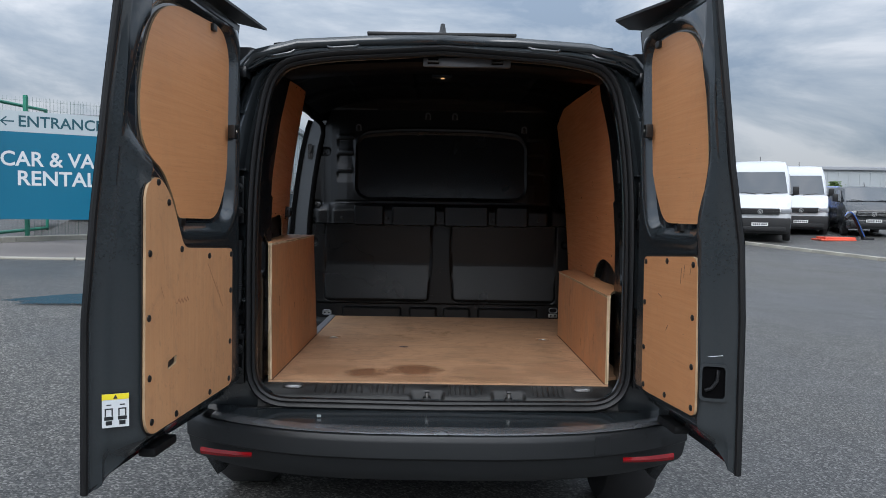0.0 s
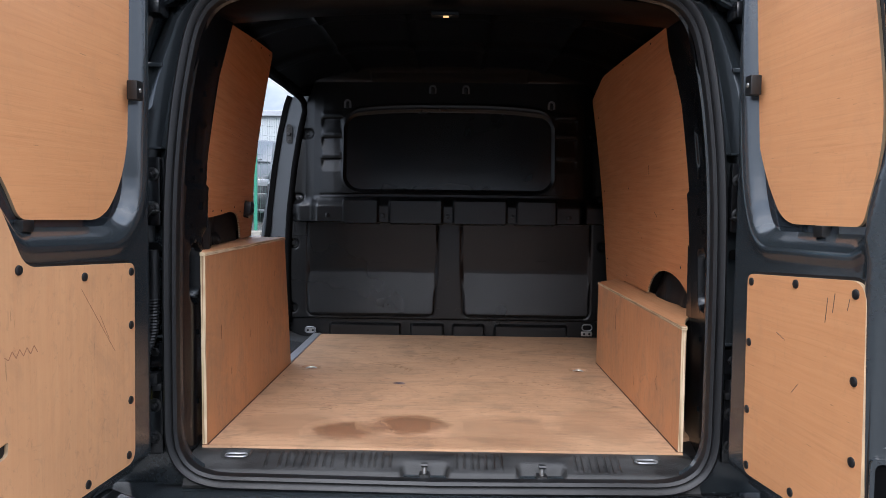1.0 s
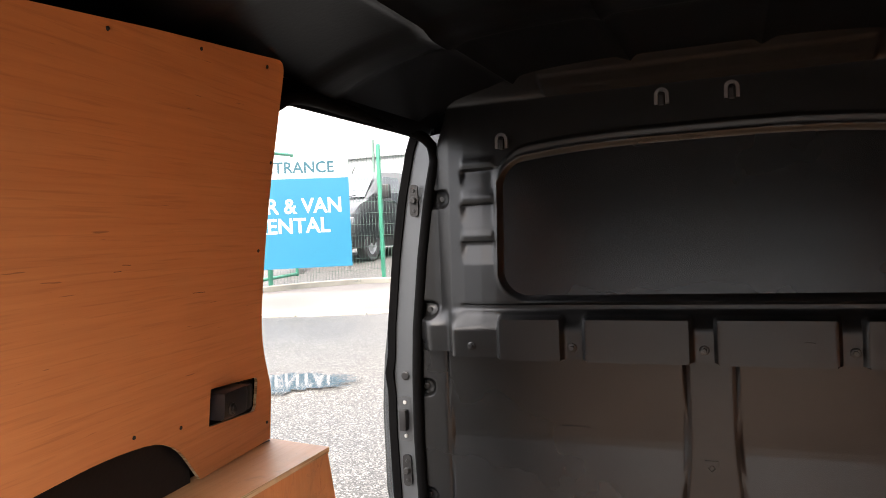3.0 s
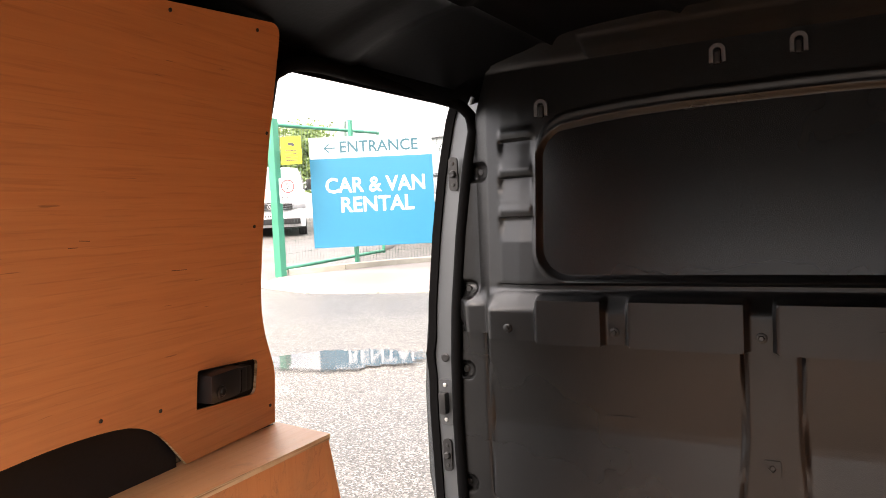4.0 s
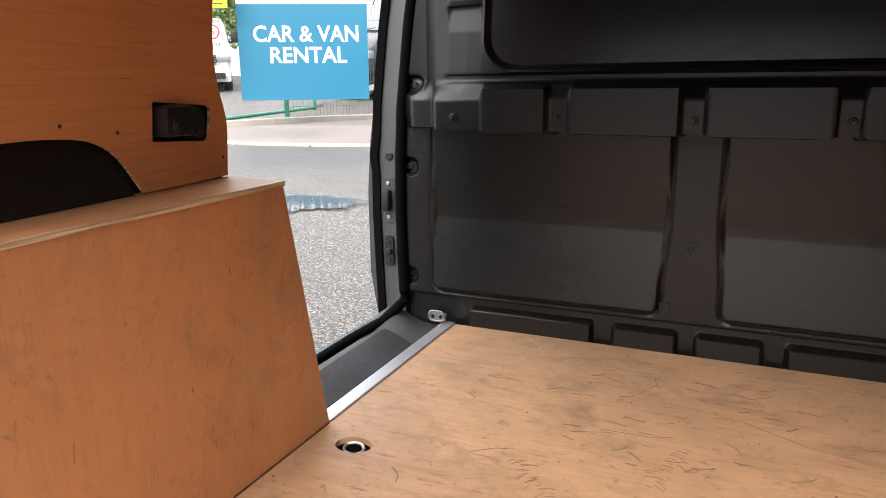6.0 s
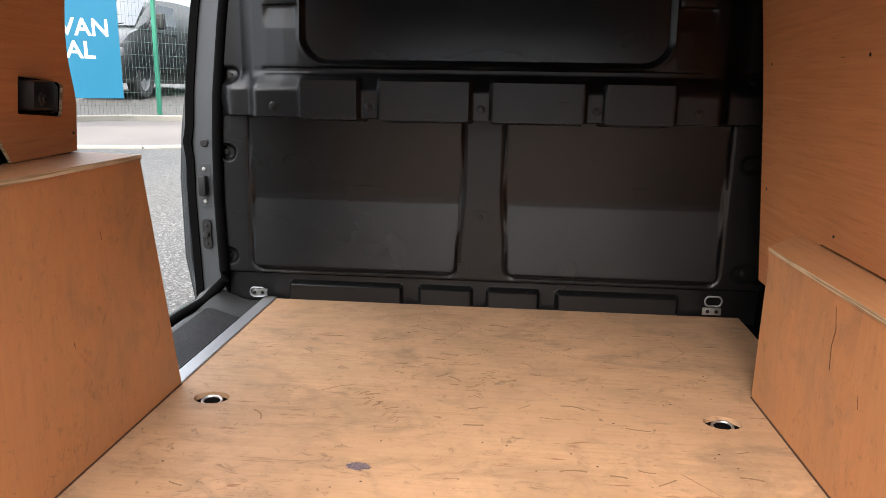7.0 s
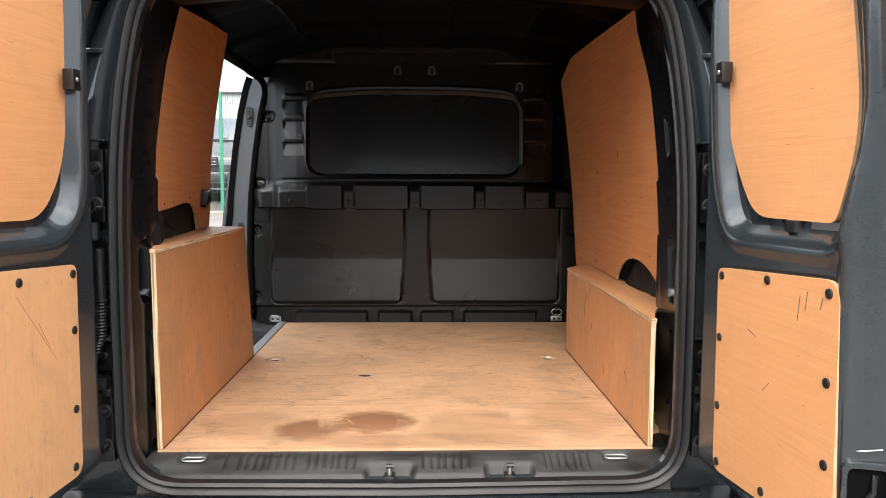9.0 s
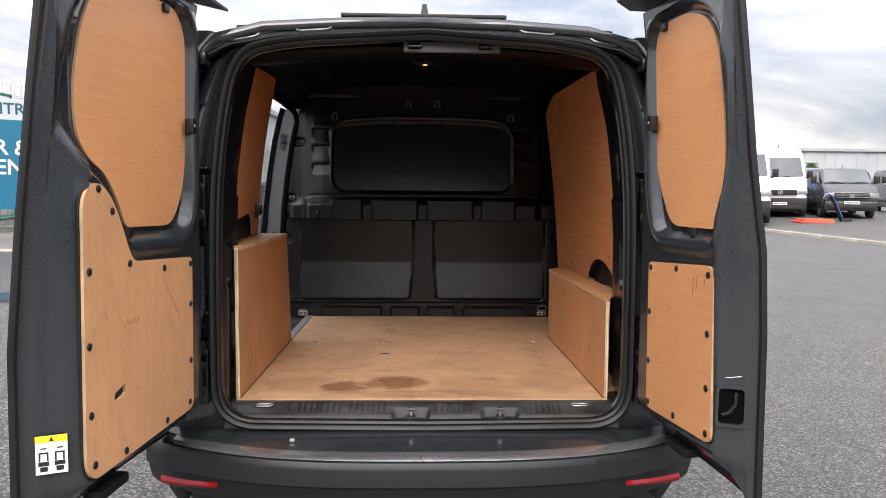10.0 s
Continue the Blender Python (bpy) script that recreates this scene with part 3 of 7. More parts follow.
def body_edge(loop):
    """Where the rear skin meets the sides, the roof and the panel below: the outline seen from the middle of the opening."""
    out = []
    for x, z in loop:
        dx, dz = abs(x), z - 1.15
        best = None
        for (ax, az), (bx, bz) in zip(OUTER, OUTER[1:]):
            ex, ez = bx - ax, bz - az
            den = dx * ez - dz * ex
            if abs(den) < 1e-9:
                continue
            t = (ax * ez - (az - 1.15) * ex) / den
            q = (ax * dz - (az - 1.15) * dx) / den
            if t > 0 and -0.001 <= q <= 1.001:
                best = t if best is None else min(best, t)
        t = max(best or 1.1, 1.02)
        out.append((math.copysign(dx * t, x), 1.15 + dz * t))
    return out


rear_lean = lambda x, z: 0.02 * ss(1.2, 1.75, z)
EDGE = body_edge(OPEN)


def between(t):
    return [(a[0] + (b[0] - a[0]) * t, a[1] + (b[1] - a[1]) * t) for a, b in zip(OPEN, EDGE)]


def leaning(y, flat_top=False):
    """Set back by y; the swell of the posts dies out under the roof edge."""
    if flat_top:
        return lambda x, z: -0.068 + (y + 0.068) * ss(0.52, 0.62, abs(x)) * ss(1.76, 1.70, z) * ss(0.64, 0.76, z) + rear_lean(x, z)
    return lambda x, z: y + rear_lean(x, z)


# flange under the seal, a channel, then the rounded post that carries the hinges
ring([(grow(OPEN, -0.022), leaning(-0.070)), (grow(OPEN, -0.018), leaning(-0.085)), (grow(OPEN, 0.008), leaning(-0.092)), (grow(OPEN, 0.012), leaning(-0.072)),
      (between(0.24), leaning(-0.070, True)), (between(0.34), leaning(-0.084, True)), (between(0.44), leaning(-0.090, True)), (between(0.58), leaning(-0.084, True)), (between(0.78), leaning(-0.064, True)), (EDGE, lambda x, z: leaning(-0.040, True)(x, z) + 0.03 * ss(1.25, 1.5, z) * ss(0.5, 0.62, abs(x)))], M_PAINT, "rear_frame", "glossy dark painted rear door frame")
bm = bmesh.new()
k = len(OPEN)
rows = []
seal_sec = [(-0.026, 0.002), (-0.023, 0.016), (-0.016, 0.021), (-0.011, 0.014), (-0.006, 0.022), (0.002, 0.025), (0.008, 0.019), (0.012, 0.004), (0.010, -0.012), (-0.022, -0.012)]
for q, hh in seal_sec:
    rows.append([bm.verts.new((x, -0.100 + rear_lean(x, z) - hh, z)) for x, z in grow(OPEN, q)])
for j in range(len(rows)):
    for i in range(k):
        bm.faces.new((rows[j - 1][i - 1], rows[j - 1][i], rows[j][i], rows[j][i - 1]))
part("door_seal", bm, M_RUBBER, van, "thick black rubber door seal", smooth=True)

# inner pillars beside the opening: pressed black steel with slots and a deep pocket
for side in (-1, 1):
    def pillar(v, z):
        hw = lerp_table([(0.60, 0.645), (1.2, 0.640), (1.5, 0.612), (1.72, 0.555)], z)
        # the flange that laps the rear edge of the side board
        if side < 0:
            ye, zb, xb = lerp_table([(1.178, 0.085), (1.35, 0.062), (1.54, 0.072), (1.70, 0.115)], z), 1.16, abs(-0.735 + 0.112 * 0.80 + 0.128 * (z - 1.105) - 0.010 * math.sin(math.pi * (z - 1.1) / 0.65))
        else:
            ye, zb, xb = lerp_table([(0.945, 0.128), (1.30, 0.125), (1.50, 0.135), (1.724, 0.21)], z), 0.93, 0.728 - 0.036 * 1.32 - 0.100 * (z - 0.935) + 0.012 * math.sin(math.pi * (z - 0.93) / 0.85)
        low = ss(zb + 0.01, zb - 0.05, z)
        out = hw + 0.030 * ss(0.0, 0.26, v) + low * (0.010 - (0.030 if side < 0 else 0.006) * ss(0.0, 0.095, v))
        ve = ye + 0.088 - 0.02 * ss(1.2, 1.75, z) - 0.006
        lap = max(0.0, min(1.0, (v - 0.02) / (ve - 0.026))) * ss(ve + 0.012, ve + 0.002, v) * ss(zb - 0.05, zb + 0.01, z)
        out += (xb - 0.012 - out) * lap
        pocket = rbox_sd(v, z, 0.062, 0.145, 0.975, 1.125, 0.028)
        out += 0.045 * ss(0.004, -0.012, pocket)
        upper = rbox_sd(v, z, 0.075, 0.135, 1.33, 1.425, 0.008)
        out += 0.006 * ss(0.006, -0.010, upper)
        step_in = ss(1.272, 1.267, z) * ss(0.02, 0.04, v)
        out -= 0.006 * step_in
        return Vector((side * out, -0.088 + v + 0.02 * ss(1.2, 1.75, z), z))
    bm = bmesh.new()
    grid(bm, span(0, 0.26, 60), span(0.60, 1.74, 130), pillar)
    dp = part("inner_pillar", bm, M_BLACKPAINT, van, "black pressed steel door pillar", smooth=True)
    for pz, pv, s in ((1.22, 0.128, 0.010), (1.29, 0.085, 0.006), (1.17, 0.085, 0.006), (0.72, 0.10, 0.006), (1.58, 0.12, 0.007), (0.90, 0.095, 0.006), (1.31, 0.12, 0.006), (1.50, 0.09, 0.007)):
        c = pillar(pv, pz)
        part("slot", solid_box((c.x - 0.003, c.y - s * 0.7, pz - s), (c.x + 0.003, c.y + s * 0.7, pz + s), 0.001), M_STRIP, dp)

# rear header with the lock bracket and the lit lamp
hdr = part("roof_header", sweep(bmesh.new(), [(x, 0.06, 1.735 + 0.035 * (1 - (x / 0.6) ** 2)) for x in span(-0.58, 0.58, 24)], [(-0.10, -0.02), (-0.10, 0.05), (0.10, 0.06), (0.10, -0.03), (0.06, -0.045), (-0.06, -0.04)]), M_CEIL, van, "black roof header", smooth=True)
part("lock_bracket", solid_box((-0.070, -0.056, 1.722), (0.232, -0.035, 1.754), 0.006), M_HOOK, hdr, "grey metal lock bracket", smooth=True)
for cx in (-0.035, 0.185):
    part("striker_pocket", solid_box((cx - 0.020, -0.0600, 1.730), (cx + 0.020, -0.0565, 1.749), 0.0015), M_STRIP, hdr)
    loop = [(cx - 0.018, -0.058, 1.752), (cx - 0.018, -0.075, 1.752), (cx - 0.018, -0.080, 1.734), (cx + 0.018, -0.080, 1.734), (cx + 0.018, -0.075, 1.752), (cx + 0.018, -0.058, 1.752)]
    part("lock_striker", tube(loop, 0.0032, 8), M_DARKSTEEL, hdr, "dark lock striker loop", smooth=True)
for cx in (-0.36, -0.2, 0.12, 0.36, 0.44):
    part("header_hole", plate(ring_pts(cx, 1.728 + 0.02 * (1 - (cx / 0.6) ** 2), 0.006, 10), 0, 0.004, lambda a, b, h: Vector((a, -0.044 - h, b))), M_SOFT, hdr)
lamp = part("load_lamp", solid_box((-0.040, 0.0, 1.694), (0.030, 0.03, 1.708), 0.005), M_CEIL, van, "small lit load space lamp", smooth=True)
part("lamp_lens", solid_box((-0.009, 0.002, 1.6915), (0.005, 0.012, 1.6945), 0.001), m_bulb, lamp, "glowing warm lens")
glow = new("load_lamp_light", bpy.data.lights.new("load_lamp_light", "POINT"))
glow.data.energy, glow.data.color, glow.data.shadow_soft_size = 0.02, (1.0, 0.7, 0.4), 0.03
glow.matrix_basis = Matrix.Translation((-0.005, 0.02, 1.66))

# sill trim with two latch pockets, ribs and lashing eyes
def sill_h(x, y):
    z = 0.578 + 0.026 * ss(-0.10, -0.02, y) - 0.035 * ss(-0.085, -0.105, y)
    for cx in (-0.040, 0.245):
        z -= 0.028 * ss(0.004, -0.016, rbox_sd(x, y, cx - 0.06, cx + 0.06, -0.14, -0.055, 0.014))
    for cx in (-0.515, 0.512):
        z -= 0.010 * ss(0.003, -0.006, rbox_sd(x, y, cx - 0.034, cx + 0.034, -0.05, -0.012, 0.01))
    if -0.078 < y < -0.022 and abs(x) < 0.44 and (x * 55) % 1.0 < 0.25 and abs(x + 0.04) > 0.07 and abs(x - 0.245) > 0.07:
        z += 0.0045
    return z


bm = bmesh.new()
grid(bm, span(-0.625, 0.625, 260), span(-0.112, 0.012, 26), lambda x, y: Vector((x, y, sill_h(x, y))))
sill = part("load_sill", bm, M_SILL, van, "scuffed black plastic loading sill", smooth=True)
for cx in (-0.040, 0.245):
    b = bmesh.new()
    box(b, (cx - 0.013, -0.100, 0.556), (cx + 0.013, -0.070, 0.578), 0.004)
    part("floor_latch", b, M_DARKSTEEL, sill, "dark steel floor latch", smooth=True)
    part("latch_pin", tube([(cx, -0.085, 0.57), (cx, -0.085, 0.602)], 0.0055, 10), M_STEEL, sill)
    part("latch_hook", tube([(cx - 0.008, -0.090, 0.600), (cx + 0.008, -0.090, 0.600)], 0.006, 8), M_DARKSTEEL, sill)
for cx in (-0.515, 0.512):
    pts = [(cx + 0.012 * math.cos(a) + (0.015 if math.cos(a) > 0 else -0.015), -0.031 + 0.012 * math.sin(a), 0.596) for a in span(0, 2 * math.pi, 20)[:-1]]
    part("lashing_eye", tube(pts, 0.0024, 6, True), M_RIM, sill, "bright steel lashing eye", smooth=True)

# hinges, bolts and wiring on the pillars
for side in (-1, 1):
    for hz, hh in ((0.700, 0.165), (1.254, 0.165)):
        hg = part("hinge", solid_box((0.672, -0.100, hz - hh / 2), (0.715, -0.066, hz + hh / 2), 0.008, lambda a, b, h: Vector((side * a, b, h))), M_BLACKPAINT, van, "black steel door hinge", smooth=True)
        part("hinge_arm", solid_box((0.690, -0.150, hz - 0.035), (0.722, -0.085, hz + 0.035), 0.008, lambda a, b, h: Vector((side * a, b, h))), M_PAINT, hg, smooth=True)
        for dz in (-0.040, 0.040):
            b = dome(bmesh.new(), side * 0.690, hz + dz, 0, 0.0165, 0.004, lambda a, b_, h: Vector((a, -0.100 - h, b_)), 18)
            dome(b, side * 0.690, hz + dz, 0.003, 0.0105, 0.010, lambda a, b_, h: Vector((a, -0.100 - h, b_)), 6)
            dome(b, side * 0.690, hz + dz, 0.011, 0.0045, 0.003, lambda a, b_, h: Vector((a, -0.100 - h, b_)), 8)
            part("hinge_bolt", b, M_DARKSTEEL, hg)
    # pressed pad with a bolt, connectors and a clip between the hinges
    def at(a, b, h, s=side):
        return Vector((s * a, b, h))
    pad = part("stay_pad", plate(fillet([(0.668, 0.835, 0.012), (0.722, 0.835, 0.012), (0.722, 0.895, 0.012), (0.668, 0.895, 0.012)], 4), 0.078, 0.096, lambda a, b, h: at(a, -h, b)), M_BLACKPAINT, van, "black pressed pad for the door stay", smooth=True)
    part("pad_bolt", dome(bmesh.new(), side * 0.690, 0.868, 0.096, 0.011, 0.006, lambda a, b, h: Vector((a, -h, b)), 6), M_DARKSTEEL, pad)
    part("post_shelf", solid_box((0.664, -0.112, 0.905), (0.735, -0.070, 0.912), 0.003, at), M_PAINT, van, smooth=True)
    plug = part("wiring_connector", solid_box((0.676, -0.122, 0.792), (0.712, -0.090, 0.822), 0.005, at), M_SOFT, van, "black wiring connector", smooth=True)
    part("connector_latch", solid_box((0.682, -0.128, 0.800), (0.700, -0.120, 0.814), 0.002, at), M_BRACKET, plug, smooth=True)
    part("connector_end", solid_box((0.668, -0.118, 0.778), (0.690, -0.092, 0.796), 0.004, at), M_SOFT, plug, smooth=True)
    part("post_slot", plate(fillet([(0.676, 1.108, 0.010), (0.716, 1.108, 0.010), (0.716, 1.132, 0.010), (0.676, 1.132, 0.010)], 4), 0.089, 0.0925, lambda a, b, h: at(a, -h, b)), M_STRIP, van)
    part("post_shelf", solid_box((0.664, -0.110, 1.352), (0.740, -0.066, 1.358), 0.002, at), M_PAINT, van, smooth=True)
    bow = [at(0.668 + 0.05 * t, -0.108 - 0.010 * math.sin(math.pi * t), 1.205 - 0.03 * t + 0.012 * math.sin(5 * t)) for t in span(0, 1, 10)]
    part("release_spring", tube(bow, 0.0018, 6), M_DARKSTEEL, van, "spring wire at the hinge", smooth=True)
    # rounded upper cap and a pale joint on the outer post
    cap = bmesh.new()
    box(cap, (0.640, -0.085, 1.695), (0.745, -0.030, 1.775), 0.02, lambda a, b, h: Vector((side * a, b, h)))
    part("post_cap", cap, M_SOFT, van, smooth=True)
    part("upper_hinge_arm", solid_box((0.655, -0.135, 1.66), (0.735, -0.070, 1.70), 0.010, lambda a, b, h: Vector((side * a, b, h))), M_BLACKPAINT, van, smooth=True)
    part("post_joint", solid_box((0.672, -0.083, 1.548), (0.75, -0.066, 1.558), 0.002, lambda a, b, h: Vector((side * a, b, h))), M_PAINT, van)
part("wiring_tube", tube([(-0.686, -0.108, z) for z in span(1.115, 1.0, 6)], 0.0125, 10), M_SOFT, van, "smooth black wiring tube", smooth=True)
conduit = []
for i in range(46):
    t = i / 45
    conduit.append((-0.686 - 0.022 * ss(0.45, 1.0, t), -0.108 - 0.02 * t, 1.0 - 0.16 * t))
bm = bmesh.new()
for i, p in enumerate(conduit):
    r = 0.0145 if i % 2 else 0.0115
    conduit[i] = (p, r)
rings = []
for p, r in conduit:
    rings.append([bm.verts.new((p[0] + r * math.cos(a), p[1] + r * math.sin(a), p[2])) for a in span(0, 2 * math.pi, 10)[:-1]])
for r0, r1 in zip(rings, rings[1:]):
    for i in range(10):
        bm.faces.new((r0[i - 1], r0[i], r1[i], r1[i - 1]))
part("wiring_conduit", bm, M_RUBBER, van, "ribbed black wiring conduit")
for side in (-1, 1):
    part("yellow_plug", solid_box((0.704, -0.116, 0.748), (0.718, -0.102, 0.792), 0.003, lambda a, b, h: Vector((side * a, b, h))), M_YELLOW, van, "small yellow wiring plug")
for pts in ([(0.692, -0.1, 1.205), (0.700, -0.112, 1.195), (0.71, -0.12, 1.215)], [(0.69, -0.1, 1.195), (0.702, -0.115, 1.19), (0.712, -0.12, 1.202)]):
    part("loose_wire", tube(pts, 0.0015, 5), M_LINE, van)

# roof rear edge: outer lip, raised centre strip, aerial
def roof_edge(x):
    return lerp_table([(0, 1.805), (0.30, 1.796), (0.45, 1.785), (0.60, 1.755), (0.7, 1.70)], abs(x))


bm = bmesh.new()
LIP = [(-0.092, -0.036), (-0.103, -0.031), (-0.104, -0.027), (-0.062, 0.012), (-0.050, 0.018), (-0.03, 0.022), (0.045, 0.027)]
grid(bm, span(-0.66, 0.66, 60), list(range(len(LIP))), lambda x, v: Vector((x, LIP[v][0], roof_edge(x) + LIP[v][1])))
lip = part("roof_lip", bm, M_PAINT, van, "grey painted rear roof edge", smooth=True)
wave = []
for x in span(-0.66, 0.66, 110):
    off = -0.010 - 0.011 * (ss(0.28, 0.30, abs(x)) * ss(0.40, 0.38, abs(x)) + ss(0.50, 0.52, abs(x)) * ss(0.60, 0.58, abs(x)))
    wave.append((x, -0.104 + 0.042 * (off + 0.028) / 0.040, roof_edge(x) + off))
part("drip_channel", tube([(x, y - 0.004, z) for x, y, z in wave], 0.0058, 8), M_PAINT, lip, "wavy pressed drip bead", smooth=True)
# thin black line that follows the bead just below it
part("drip_underline", tube([(x, y - 0.0015, z - 0.0075) for x, y, z in wave], 0.0030, 6), M_STRIP, lip, "thin black line under the drip bead", smooth=True)
part("roof_strip", solid_box((-0.262, -0.075, 1.822), (0.248, -0.03, 1.834), 0.004), M_SOFT, van, "black strip on the roof edge")
bm = bmesh.new()
sections = [(0.0, 0.032, 0.07), (0.018, 0.018, 0.045), (0.05, 0.012, 0.026), (0.075, 0.008, 0.014)]
loops = [[bm.verts.new((-0.004 + a * math.cos(t), 0.16 + 0.25 * h + b * math.sin(t), 1.85 + h)) for t in span(0, 2 * math.pi, 12)[:-1]] for h, a, b in sections]
for l0, l1 in zip(loops, loops[1:]):
    for i in range(12):
        bm.faces.new((l0[i - 1], l0[i], l1[i], l1[i - 1]))
bm.faces.new(loops[-1])
part("roof_aerial", bm, M_SOFT, van, "black shark fin aerial", smooth=True)

# ---- rear bumper ----
def bumper_y(x):
    a = abs(x) / 0.86
    return -0.355 + 0.20 * a ** 3.2 + 0.03 * a * a


BSEC = [(0.26, 0.532), (0.10, 0.530), (0.024, 0.527), (0.008, 0.521), (0.001, 0.508), (0.0, 0.500), (0.002, 0.452), (0.008, 0.446), (0.018, 0.441), (0.026, 0.420), (0.040, 0.385), (0.06, 0.362), (0.14, 0.350)]
bm = bmesh.new()
rows = []
for off, z in BSEC:
    rows.append([bm.verts.new((x * (1 - 0.05 * ss(0.02, 0.14, off) * (z < 0.45)), min(bumper_y(x) + off, -0.07 if z > 0.5 else 0.0), z)) for x in span(-0.86, 0.86, 70)])
for r0, r1 in zip(rows, rows[1:]):
    for i in range(70):
        bm.faces.new((r0[i], r0[i + 1], r1[i + 1], r1[i]))
bump = part("rear_bumper", bm, M_BUMPER, van, "dark grey plastic rear bumper", smooth=True)
bm = bmesh.new()
ROLL = [(0.010, 0.5268), (0.017, 0.5308), (0.027, 0.5335), (0.062, 0.5350)]
grid(bm, span(-0.76, 0.76, 60), list(range(len(ROLL))), lambda x, v: Vector((x, bumper_y(x) + ROLL[v][0], ROLL[v][1])))
part("scuff_strip", bm, M_SCUFFPLATE, bump, "shiny metal scuff strip", smooth=True)
bm = bmesh.new()
grid(bm, span(-0.80, 0.80, 60), span(0, 1, 5), lambda x, v: Vector((x, bumper_y(x) + 0.068 + (-0.075 - bumper_y(x) - 0.068) * v, 0.5335 + 0.006 * v)))
part("bumper_shelf", bm, M_PAINT, bump, "glossy dark bumper ledge", smooth=True)
part("white_clip", solid_box((-0.402, -0.212, 0.538), (-0.388, -0.204, 0.546), 0.002), M_CLAD, bump, "small white clip")
part("lower_rear_panel", solid_box((-0.70, -0.105, 0.49), (0.70, -0.085, 0.542), 0.006), M_BLACKPAINT, van, "black painted panel below the sill")
for side in (-1, 1):
    b = bmesh.new()
    us, vs = span(0, 1, 14), span(0, 1, 4)
    grid(b, us, vs, lambda u, v: Vector((side * (0.598 + 0.20 * u), bumper_y(0.598 + 0.20 * u) - 0.007 + 0.012 * abs(v - 0.5), 0.424 - 0.026 * u + (0.024 - 0.008 * (1 - u)) * v)))
    part("reflector", b, M_REFLECT, bump, "long red reflector", smooth=True)
    for cx in (0.255, 0.68):
        yy = bumper_y(cx)
        b = dome(bmesh.new(), side * cx, 0.500 if cx > 0.5 else 0.497, 0, 0.011, 0.004, lambda a, b_, h: Vector((a, yy + 0.004 - h, b_)))
        part("parking_sensor", b, M_BUMPER, bump)
b = bmesh.new()
box(b, (0.500, -0.005, 0.455), (0.555, 0.004, 0.515), 0.004, lambda a, b_, h: Vector((a, bumper_y(a) + b_ + 0.003, h)))
part("towing_cover", b, M_BUMPER, bump)

# ---- load space lining ----
def wall_half(z):
    return lerp_table([(0.56, 0.79), (0.9, 0.805), (1.2, 0.775), (1.5, 0.725), (1.72, 0.675), (1.85, 0.60)], z)


BLOCKS = [(-0.56, -0.222), (-0.172, -0.015), (0.027, 0.178), (0.228, 0.571)]
BOXES = [(-0.48, -0.318), (-0.268, -0.026), (0.024, 0.268), (0.313, 0.492)]


